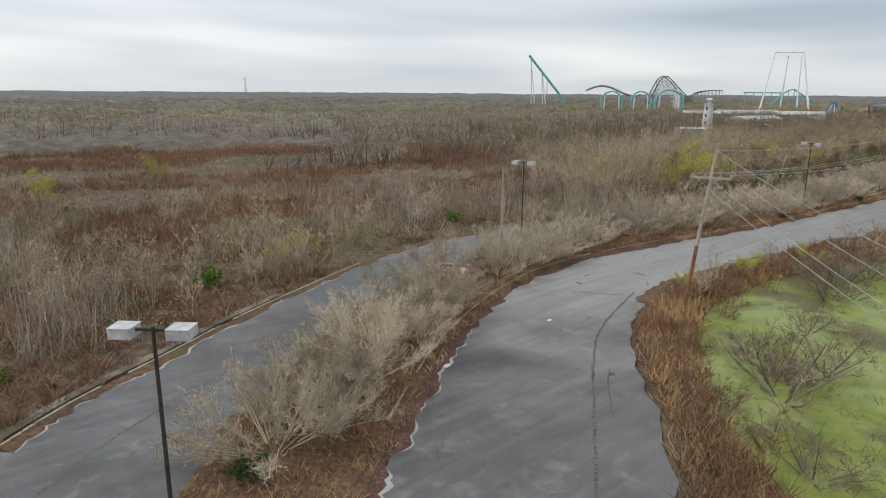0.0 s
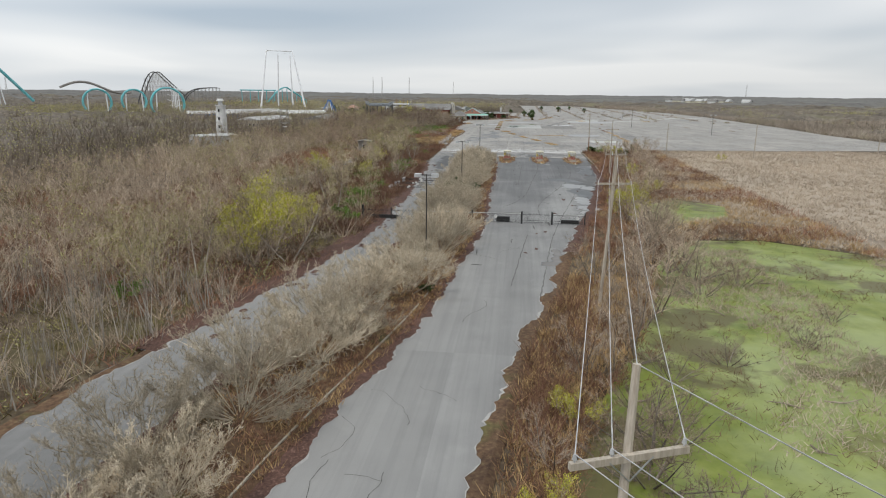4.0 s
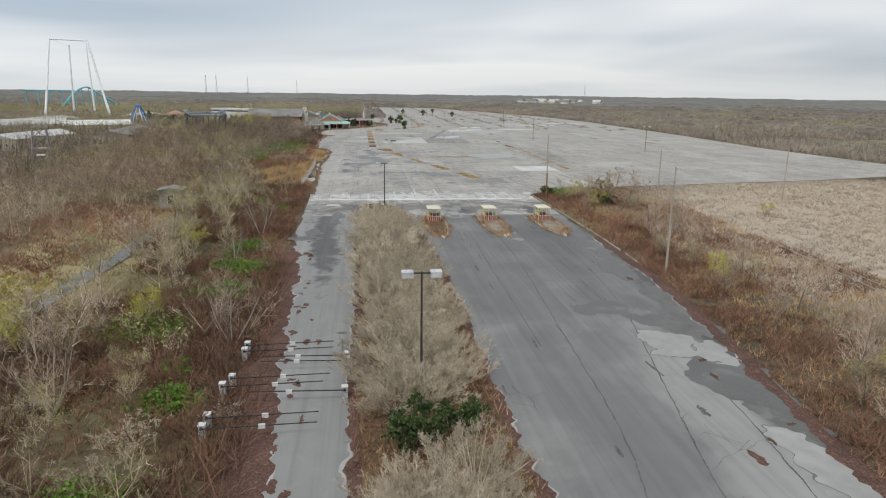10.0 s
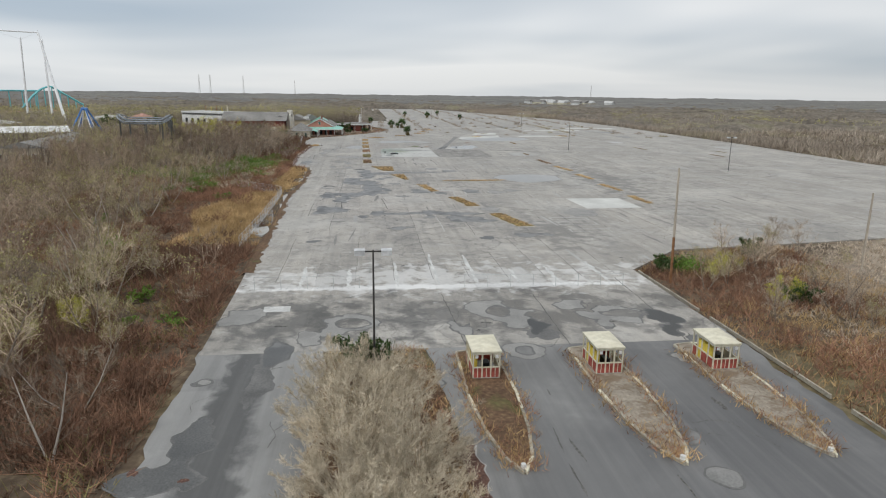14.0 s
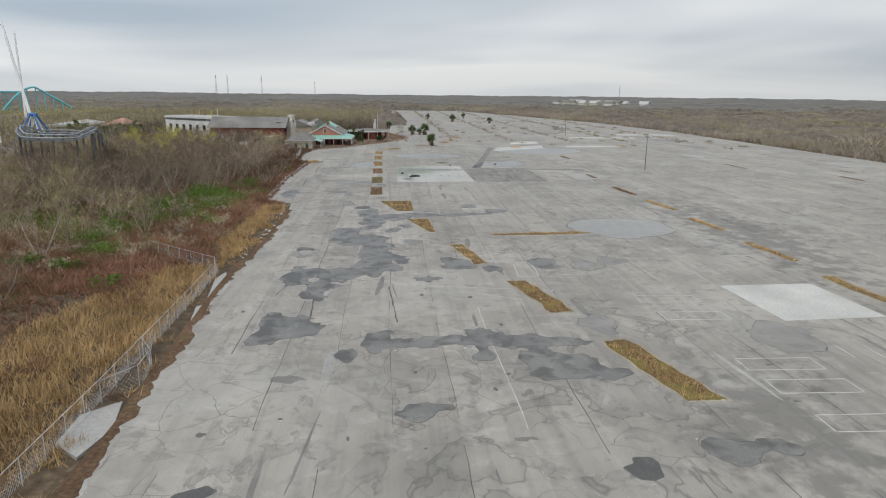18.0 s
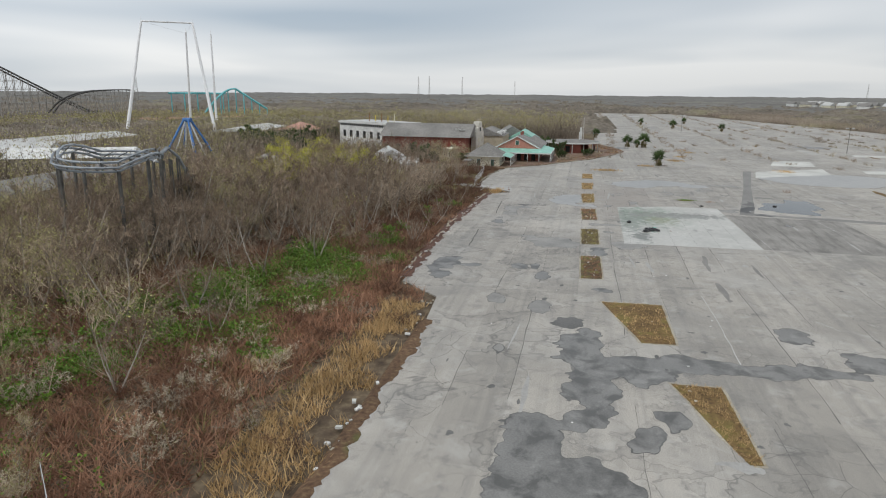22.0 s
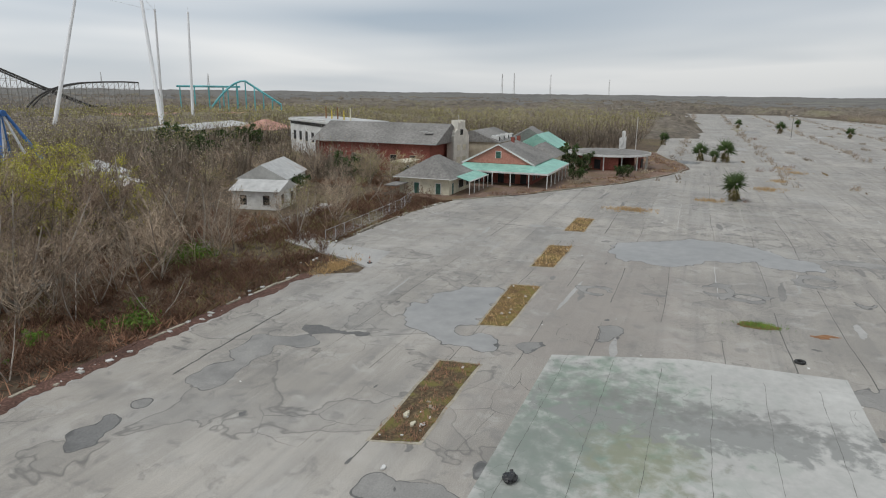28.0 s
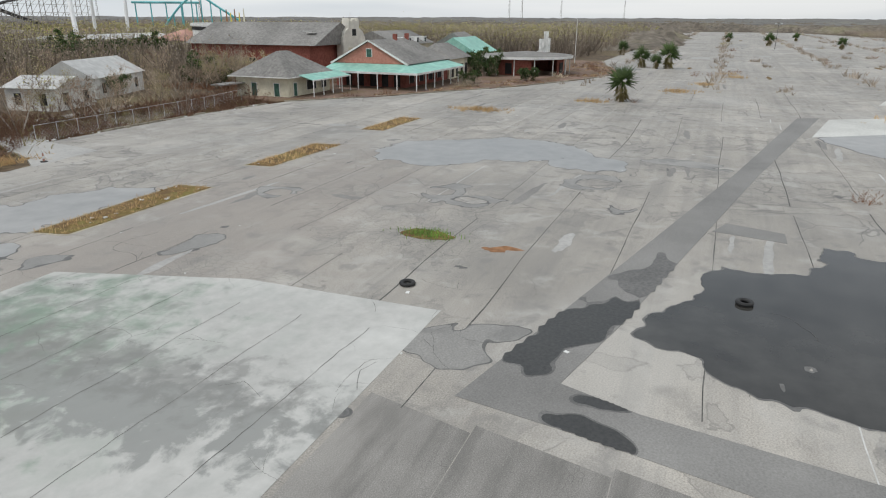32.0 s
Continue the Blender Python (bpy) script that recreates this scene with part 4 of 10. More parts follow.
def ticket_booth(y, x=284.1):
    t = thing("ticket_booth", "cream and red toll booth with open windows and a cream roof", "toll booth", (x, y, 0.15), 0, "toll booths")
    L, W, H = 1.95, 1.2, 2.3
    Geo().box(-L, -W, 0, L, W, 0.08).ob("floor_slab", "concrete", t)
    for sx in (-1, 1):
        Geo().box(sx * L - 0.03, -W + 0.05, 0.08, sx * L + 0.03, W - 0.05, 1.0).ob("end_panel", "red", t, "faded red lower panel")
        Geo().box(sx * L - 0.05, -W, 1.0, sx * L + 0.05, W, 1.1).ob("end_sill", "cream", t)
    for sy in (-1, 1):
        Geo().box(-L + 0.05, sy * W - 0.03, 0.08, 0.3, sy * W + 0.03, 1.0).ob("side_panel", "red" if sy > 0 else "cream", t)
        Geo().box(1.1, sy * W - 0.03, 0.08, L - 0.05, sy * W + 0.03, 1.0).ob("side_panel", "red", t)
        Geo().box(-L, sy * W - 0.05, 1.0, L, sy * W + 0.05, 1.1).ob("side_sill", "cream", t)
    for px, py in [(sx * L, sy * W) for sx in (-1, 1) for sy in (-1, 1)] + [(sx * L, u) for sx in (-1, 1) for u in (-0.4, 0.4)] + [(u, sy * W) for sy in (-1, 1) for u in (-0.9, 0.3, 1.1)]:
        Geo().box(px - 0.06, py - 0.06, 0.05, px + 0.06, py + 0.06, H).ob("post", "cream", t)
    for sx in (-1, 1):
        for u in (-0.8, 0.0, 0.8):
            Geo().box(sx * L + sx * 0.03, u - 0.03, 0.1, sx * L + sx * 0.055, u + 0.03, 1.0).ob("panel_batten", "cream", t)
    Geo().box(-1.2, W - 0.5, 0.08, 1.2, W - 0.08, 1.9).ob("counter_unit", "yellow", t, "yellow painted counter unit")
    Geo().box(-0.8, -0.5, 0.08, 0.2, 0.1, 0.95).ob("desk", "dark", t)
    Geo().box(-L - 0.1, -W - 0.1, H, L + 0.1, W + 0.1, H + 0.18).ob("fascia", "cream", t)
    g = Geo()
    o = 0.16
    e = [(-L - o, -W - o, H + 0.18), (L + o, -W - o, H + 0.18), (L + o, W + o, H + 0.18), (-L - o, W + o, H + 0.18)]
    e2 = [(p[0], p[1], p[2] + 0.12) for p in e]
    r = [(-L + 1.0, 0, H + 0.55), (L - 1.0, 0, H + 0.55)]
    for i in range(4):
        g.quad(e[i], e[(i + 1) % 4], e2[(i + 1) % 4], e2[i])
    g.quad(e[3], e[2], e[1], e[0])
    g.quad(e2[0], e2[1], r[1], r[0]).quad(e2[2], e2[3], r[0], r[1]).face(e2[1], e2[2], r[1]).face(e2[3], e2[0], r[0])
    g.ob("roof", "cream", t, "low cream hipped roof")
    for s in (-1, 1):
        Geo().box(-L - 0.16, s * (W - 0.28) - 0.14, H - 0.32, -L - 0.12, s * (W - 0.28) + 0.14, H - 0.04).ob("notice", "white", t, "small white notice")
    return t


for by in (40.8, 29.3, 18.0):
    ticket_booth(by)
    out = [(288.5, -1.9), (288.9, 0), (288.5, 1.9), (279, 2.1), (273, 1.7), (269, 1.0), (267, 0), (269, -1.0), (273, -1.7), (279, -2.1)]
    isl = thing("booth_island", "kerbed concrete island with dry weeds along its edge", "traffic island", (0, by, 0), 0, "booth islands")
    Geo().prism(out, -0.1, 0.14).ob("slab", "island_dirt" if by != 40.8 else "soil", isl)
    for i in range(len(out)):
        (x0, y0), (x1, y1) = out[i], out[(i + 1) % len(out)]
        n = max(1, int(math.hypot(x1 - x0, y1 - y0) / 2.2))
        for k in range(n):
            u0, u1 = (k + 0.02) / n, (k + 0.98) / n
            a = Vector((x0 + (x1 - x0) * u0, y0 + (y1 - y0) * u0, 0))
            b = Vector((x0 + (x1 - x0) * u1, y0 + (y1 - y0) * u1, 0))
            d = (b - a).normalized()
            w = Vector((-d.y, d.x, 0)) * 0.15
            g = Geo()
            g.v = [tuple(p) for p in (a - w, b - w, b + w, a + w)] + [tuple(p + Vector((0, 0, 0.2))) for p in (a - w * 0.8, b - w * 0.8, b + w * 0.8, a + w * 0.8)]
            g.f = [(4, 5, 6, 7), (0, 1, 5, 4), (1, 2, 6, 5), (2, 3, 7, 6), (3, 0, 4, 7)]
            g.ob("kerbstone", "kerb" if (i + k) % 3 else "cream", isl)
    Geo().tube((267.6, 0, 0.1), (267.6, 0, 0.45), 0.22, 0.18, 10).ob("end_bollard", "white", isl, "stub of a white bollard")


# ---------- the amusement park beyond the brush ----------
def gable_roof(g, x0, y0, x1, y1, z0, z1, axis="x", over=0.4, hip=0.0):
    x0, y0, x1, y1 = x0 - over, y0 - over, x1 + over, y1 + over
    if axis == "x":
        ym = (y0 + y1) / 2
        a, b = (x0 + hip, ym, z1), (x1 - hip, ym, z1)
        g.quad((x0, y0, z0), (x1, y0, z0), b, a).quad((x1, y1, z0), (x0, y1, z0), a, b)
        g.face((x0, y1, z0), (x0, y0, z0), a).face((x1, y0, z0), (x1, y1, z0), b)
    else:
        xm = (x0 + x1) / 2
        a, b = (xm, y0 + hip, z1), (xm, y1 - hip, z1)
        g.quad((x1, y0, z0), (x1, y1, z0), b, a).quad((x0, y1, z0), (x0, y0, z0), a, b)
        g.face((x0, y0, z0), (x1, y0, z0), a).face((x1, y1, z0), (x0, y1, z0), b)
    g.quad((x0, y0, z0), (x0, y1, z0), (x1, y1, z0), (x1, y0, z0))
    return g


def opening(t, face, at, u, z0, z1, w, name="window", mat="dark", frame_mat="white", depth=0.06):
    """A framed door or window set on a wall: face is the outward axis, at the wall's coordinate, u the centre along the wall."""
    s = 1 if face[0] == "+" else -1

    def bx(d0, d1, u0, u1, za, zb):
        g = Geo()
        if face[1] == "x":
            g.box(min(at + s * d0, at + s * d1), u0, za, max(at + s * d0, at + s * d1), u1, zb)
        else:
            g.box(u0, min(at + s * d0, at + s * d1), za, u1, max(at + s * d0, at + s * d1), zb)
        return g
    p = bx(-0.05, 0.03, u - w / 2, u + w / 2, z0, z1).ob(name, mat, t)
    g = bx(0.0, depth, u - w / 2 - 0.12, u - w / 2, z0, z1 + 0.12)
    for q in (bx(0.0, depth, u + w / 2, u + w / 2 + 0.12, z0, z1 + 0.12), bx(0.0, depth, u - w / 2, u + w / 2, z1, z1 + 0.12)):
        n = len(g.v)
        g.v += q.v
        g.f += [tuple(n + k for k in f) for f in q.f]
    g.ob("frame", frame_mat, p)
    return p


def swing_tower():
    t = thing("swing_ride_tower", "tall white steel tower frame of a giant swing ride", "ride tower", (0, 0, 0))
    TL, TR = Vector((705, 294, 62)), Vector((719, 272, 62))
    for top, base, r in ((TL, (686, 296, -0.5), 0.95), (TR, (709, 256, -0.5), 1.0), (Vector((758, 302, 61)), (760, 305, -0.5), 0.85), (Vector((773, 294, 61)), (766, 290, -0.5), 0.85)):
        Geo().tube(base, top, r, r * 0.6, 12).ob("leg", "ride_white", t)
        Geo().tube(top, top + Vector((0, 0, 2.5)), 0.12, 0.05, 6).ob("mast_tip", "ride_white", t)
    Geo().tube(TL, TR, 0.45, n=8).ob("crossbar", "ride_white", t)
    for a in (TL, TR):
        Geo().tube(a, (758, 302, 60), 0.06, n=4).ob("stay_cable", "ride_white", t)


swing_tower()


def lattice_track(t, prof, o, ax, gauge=2.0, rail="dark_steel", ledger=5.0):
    """A timber coaster stretch: rails on bents with ledgers, along ax from o; prof lists (distance, height)."""
    d = along(prof, 4.0)
    nx = Vector((-ax.y, ax.x, 0))
    up = Vector((0, 0, 1))
    for s in (-gauge, gauge):
        Geo().path([o + ax * p[0] + nx * s + up * p[1] for p in d], 0.6, n=4).ob("track_rail", rail, t)
    for p in d[::2]:
        g = Geo()
        for s in (-gauge * 1.5, gauge * 1.5):
            b = o + ax * p[0] + nx * s
            g.tube(b - up * 0.5, b - nx * s * 0.3 + up * p[1], 0.22, n=4)
        z = ledger
        while z < p[1] - 2:
            g.tube(o + ax * p[0] - nx * gauge * 1.5 + up * z, o + ax * p[0] + nx * gauge * 1.5 + up * z, 0.15, n=4)
            z += ledger
        g.ob("timber_bent", "lattice", t)
    z = ledger + 1
    while z < max(p[1] for p in prof) - 2:
        g = Geo()
        q = [p for p in d if p[1] > z]
        for a, b in zip(q[:-1], q[1:]):
            if b[0] - a[0] < 8:
                for s in (-gauge * 1.3, gauge * 1.3):
                    g.tube(o + ax * a[0] + nx * s + up * z, o + ax * b[0] + nx * s + up * (z if s > 0 else min(z + ledger, b[1])), 0.14, n=3, caps=False)
        if g.v:
            tagged(g.ob("timber_ledger", "lattice", t), kind="stuff")
        z += ledger


def wooden_coaster():
    t = thing("wooden_coaster", "grey timber roller coaster with a high lattice hill", "roller coaster", (0, 0, 0))
    top, foot = Vector((735, 431, 0)), Vector((842, 449, 0))
    ax = (foot - top).normalized()
    lattice_track(t, [(-52, 8), (-44, 16), (-33, 27), (-20, 37), (-8, 41), (4, 41), (16, 37), (40, 29), (70, 19), (100, 10), (112, 7), (122, 8)], top, ax)
    lattice_track(t, [(-14, 9), (-6, 16), (6, 21), (20, 24), (38, 25), (60, 25.5), (68, 25)], Vector((789, 424, 0)), Vector((0.998, -0.06, 0)).normalized())


wooden_coaster()


def white_ride():
    t = thing("white_ride_lattice", "white lattice tower of a disused flat ride", "ride tower", (600, 338, 0))
    for a in range(6):
        u = Vector((math.cos(a * 1.047), math.sin(a * 1.047), 0))
        Geo().tube(u * 3.2 + Vector((0, 0, -0.5)), u * 2.2 + Vector((0, 0, 24)), 0.3, n=5).ob("post", "ride_white", t)
        for k in range(5):
            Geo().tube(u * 2.6 + Vector((0, 0, 4 + 4.4 * k)), u * 6.5 + Vector((0, 0, 5.5 + 4.4 * k)), 0.22, n=4).ob("arm", "ride_white", t)
    Geo().tube((0, 0, 0), (0, 0, 26), 0.6, n=8).ob("mast", "ride_white", t)


white_ride()


def ring(c, r, axis, a0, a1, n=26):
    ax = Vector((math.cos(radians(axis)), math.sin(radians(axis)), 0))
    return [Vector(c) + ax * r * math.cos(radians(a0 + (a1 - a0) * i / n)) + Vector((0, 0, r * math.sin(radians(a0 + (a1 - a0) * i / n)))) for i in range(n + 1)]


def steel_coaster():
    t = thing("teal_steel_coaster", "teal steel boomerang coaster with a steep lift and loops", "roller coaster", (0, 0, 0))
    top, bot = Vector((640, 564, 66)), Vector((671, 529, 10))
    for s in (-2.0, 2.0):
        k = Vector((0.75, 0.66, 0)) * s
        Geo().path([top + k, top.lerp(bot, 0.5) + k, bot + k], 1.5, n=6).ob("lift_rail", "coaster_teal", t)
    for i in range(9):
        p = top.lerp(bot, i / 8)
        Geo().tube(p - Vector((0.9, 1.2, 0)), p + Vector((0.9, 1.2, 0)), 0.4, n=4).ob("cross_tie", "coaster_teal", t)
    for k in (0.05, 0.35):
        p = top.lerp(bot, k)
        for s in (-4, 4):
            Geo().tube((p.x + 4 + s * 0.3, p.y - 3 + s, -0.5), p, 0.6, n=6).ob("lift_support", "ride_white", t)
    for c, r in (((514, 353, 13), 9.5), ((528, 332, 14), 8.5), ((541, 312, 12), 12)):
        for s in (0, 1.6):
            Geo().path(ring((c[0] + s, c[1] + s, c[2]), r, 123, -35, 215), 0.7, n=5).ob("loop_rail", "coaster_teal", t)
        for s in (-1, 1):
            Geo().tube((c[0] - s * r * 0.4, c[1] + s * r * 0.6, -0.5), (c[0] - s * r * 0.35, c[1] + s * r * 0.55, c[2] + r * 0.7), 0.5, n=5).ob("loop_support", "ride_white", t)
    g = Geo()
    c0 = (700, 520)
    pts = [(c0[0] + u, c0[1] - 0.7 * u, 24 + 6 * math.sin(u * 0.09)) for u in range(0, 64, 4)]
    g.path(pts, 1.3, n=5)
    g.ob("dark_track", "lattice", t, "grey weathered track hump")
    u = thing("teal_track_hump", "teal and blue steel coaster hump on blue columns", "roller coaster", (0, 0, 0))
    hp = [(858 + k * 1.5, 355 - k * 2.6, 8 + 19 * math.sin(min(1, k / 8) * math.pi * 0.5) if k < 9 else 27 - 2.0 * (k - 8)) for k in range(17)]
    for s in (0, 1.5):
        Geo().path([(a + s, b + s, z) for a, b, z in hp], 0.7, n=5).ob("hump_rail", "coaster_teal", u)
    for a, b, z in hp[2::2]:
        Geo().tube((a, b, -0.5), (a, b, z), 0.45, n=6).ob("column", "coaster_teal", u)
    for i in range(5):
        Geo().tube((874 + i * 5, 396 - i * 9, -0.5), (874 + i * 5, 396 - i * 9, 23), 0.5, n=6).ob("column", "coaster_teal", u)
    Geo().path([(873, 398, 23), (895, 358, 23)], 0.8, n=5).ob("flat_track", "coaster_teal", u)


steel_coaster()


def blue_aframe():
    t = thing("swing_aframe", "blue and white steel A-frame of a pendulum ride", "ride frame", (595, 198, 0))
    for s in (-1, 1):
        for w in (-1, 1):
            Geo().tube((w * 7, s * 7.5, -0.5), (w * 0.8, s * 0.9, 15), 0.5, 0.38, 10).ob("leg", "blue", t)
            Geo().tube((w * 4.2, s * 4.8, -0.5), (w * 0.4, s * 0.6, 14.6), 0.34, 0.28, 8).ob("inner_leg", "ride_white", t)
    Geo().tube((0, -1.6, 15), (0, 1.6, 15), 0.8, n=12).ob("axle", "blue", t)


blue_aframe()


def suspended_coaster():
    t = thing("grey_track_structure", "dark weathered coaster track on tall columns among bare trees", "roller coaster", (0, 0, 0))
    f, n = Vector((0.7, 0.71, 0)), Vector((-0.71, 0.7, 0))
    c = Vector((466, 127, 14.2))
    pts = [c + f * 11 * math.cos(k * 0.314) + n * 7.4 * math.sin(k * 0.314) + Vector((0, 0, 1.5 * max(0, math.sin(k * 0.628)))) for k in range(21)]
    for r, off in ((0, 0.0), (0.6, 0.5), (1.3, -0.4)):
        Geo().path([p + (p - c).normalized() * off + Vector((0, 0, r)) for p in pts], 0.2, n=5).ob("track_rail", "blue_grey", t)
    for p, q in zip(pts, pts[1:]):
        Geo().tube(p + Vector((0, 0, 1.3)), q, 0.09, n=4).ob("tie", "dark_timber", t)
        Geo().tube(p + (c - p) * 0.12, p + (c - p) * -0.1 + Vector((0, 0, 1.5)), 0.08, n=4).ob("handrail_post", "steel", t)
    for p in pts[:-1:2]:
        Geo().tube((p.x, p.y, -0.5), p, 0.3, 0.26, 8).ob("column", "dark_timber", t)
    drop = [c - n * 7.4 + Vector((0, 0, 1)), c - n * 9 + f * 1 + Vector((0, 0, 2.2)), c - n * 11 + f * 3 + Vector((0, 0, 0.5)), c - n * 14 + f * 7 + Vector((0, 0, -5)), c - n * 17 + f * 11 + Vector((0, 0, -11))]
    for s in (-0.6, 0.6):
        Geo().path([p + f * s for p in drop], 0.22, n=5).ob("drop_rail", "blue_grey", t)
    for k in range(7):
        b = c - n * (8 + 1.4 * k) + f * (k * 1.1)
        for s in (-1.4, 1.4):
            Geo().tube((b.x + f.x * s, b.y + f.y * s, -0.5), (b.x + f.x * s * 0.6, b.y + f.y * s * 0.6, 14.5 - 1.6 * max(0, k - 2)), 0.16, n=5).ob("timber_post", "dark_timber", t)
        Geo().tube((b.x - f.x * 1.4, b.y - f.y * 1.4, 4), (b.x + f.x * 1.2, b.y + f.y * 1.2, 9 - 0.5 * k), 0.12, n=4).ob("diagonal", "dark_timber", t)


suspended_coaster()


# the entrance buildings
def hip_house():
    t = thing("ticket_house", "cream ticket house with a grey hipped shingle roof", "building", (0, 0, 0))
    Geo().box(609, 83.5, -0.3, 623, 95, 3.6).ob("wall", "cream", t)
    g = gable_roof(Geo(), 609, 83.5, 623, 95, 3.6, 7.8, "x", 1.0, 6.2)
    g.ob("roof", "shingle", t)
    Geo().box(607.9, 82.4, 3.42, 624.1, 96.1, 3.6).ob("eave_board", "white", t)
    for u in (86.0, 91.0):
        opening(t, "-x", 609, u, 0.1, 2.4, 1.1, "door", "door_green")
    opening(t, "-y", 83.5, 611.2, 0.1, 2.4, 1.0, "door", "door_green")
    opening(t, "-y", 83.5, 616.5, 0.9, 2.6, 3.0, "window", "dark")
    opening(t, "-y", 83.5, 620.8, 0.9, 2.6, 1.6, "window", "dark")
    p = Geo()
    p.quad((611.5, 79.8, 3.0), (625, 79.8, 3.0), (625, 83.5, 4.0), (611.5, 83.5, 4.0)).quad((611.5, 83.5, 3.9), (625, 83.5, 3.9), (625, 79.8, 2.9), (611.5, 79.8, 2.9))
    p.ob("porch_roof", "teal", t, "mint green metal porch roof")
    Geo().box(611.5, 79.7, 2.78, 625, 79.85, 3.02).ob("porch_beam", "white", t)
    for x in (611.7, 615, 618.3, 621.6, 624.8):
        Geo().box(x - 0.08, 79.75, -0.2, x + 0.08, 79.9, 2.8).ob("porch_post", "white", t)
    Geo().box(603, 93, 2.2, 609, 96, 2.4).ob("rear_roof", "shingle", t)


hip_house()


def pink_hall():
    t = thing("entrance_hall", "salmon gabled entrance hall with a mint green porch roof", "building", (0, 0, 0))
    Geo().box(633, 71.5, -0.3, 656, 88, 4.8).ob("wall", "redbrick", t)
    Geo().face((633, 71.5, 4.8), (633, 88, 4.8), (633, 79.8, 9.1)).face((633.3, 88, 4.8), (633.3, 71.5, 4.8), (633.3, 79.8, 9.1)).ob("gable", "pinkbrick", t, "salmon stucco gable")
    g = Geo()
    a, b = (632.6, 79.8, 9.4), (650, 79.8, 9.4)
    g.quad((632.6, 70.6, 4.75), (657, 70.6, 4.75), b, a).quad((657, 88.9, 4.75), (632.6, 88.9, 4.75), a, b).face((657, 70.6, 4.75), (657, 88.9, 4.75), b)
    g.ob("roof", "shingle", t)
    for s in (-1, 1):
        Geo().quad((632.5, 79.8 + s * 9.3, 4.75), (632.5, 79.8, 9.5), (632.5, 79.8, 9.15), (632.5, 79.8 + s * 9.0, 4.45)).quad((632.62, 79.8 + s * 9.0, 4.45), (632.62, 79.8, 9.15), (632.62, 79.8, 9.5), (632.62, 79.8 + s * 9.3, 4.75)).ob("bargeboard", "white", t)
    opening(t, "-x", 633, 79.8, 6.0, 7.6, 1.2, "louvre", "door_green")
    for u in (73.4, 76.2, 79.0, 82.0, 84.8):
        opening(t, "-x", 633, u, 0.1, 2.6, 1.5, "door", "dark", "redbrick")
    for u in (636, 641, 646, 651):
        opening(t, "-y", 71.5, u, 0.8, 2.8, 2.2, "window", "dark")
    g = Geo()
    z0, z1 = 3.5, 4.7
    g.quad((627.6, 66.4, z0), (627.6, 88.5, z0), (633, 88.5, z1), (633, 71.4, z1))
    g.quad((627.6, 66.4, z0), (633, 71.4, z1), (654, 71.4, z1), (654, 66.4, z0))
    g.quad((627.6, 88.5, z0 - 0.12), (627.6, 66.4, z0 - 0.12), (633, 71.4, z1 - 0.12), (633, 88.5, z1 - 0.12))
    g.quad((654, 66.4, z0 - 0.12), (654, 71.4, z1 - 0.12), (633, 71.4, z1 - 0.12), (627.6, 66.4, z0 - 0.12))
    g.ob("porch_roof", "teal", t, "mint green metal porch roof")
    Geo().box(627.5, 66.3, z0 - 0.4, 627.7, 88.5, z0).box(627.7, 66.3, z0 - 0.4, 654, 66.5, z0).ob("porch_beam", "white", t)
    for y in (66.5, 70.8, 75.2, 79.6, 84.0, 88.2):
        Geo().box(627.55, y - 0.09, -0.2, 627.73, y + 0.09, z0 - 0.4).ob("porch_post", "white", t)
    for x in (632, 636.5, 641, 645.5, 650, 653.8):
        Geo().box(x - 0.09, 66.35, -0.2, x + 0.09, 66.53, z0 - 0.4).ob("porch_post", "white", t)
    Geo().box(656, 71, -0.3, 668, 80, 4.6).ob("rear_wing", "cream", t)
    gable_roof(Geo(), 655, 70.6, 668.4, 80.4, 4.6, 8.0, "x", 0.5, 3).ob("rear_roof", "shingle", t)
    for x in (658, 661, 664, 667):
        opening(t, "-y", 71, x, 0.3, 3.2, 1.6, "arch_window", "dark", "cream")
    for sx in (644, 650):
        Geo().box(sx, 79, 8.6, sx + 0.8, 79.8, 10.4).ob("chimney", "redbrick", t)


pink_hall()


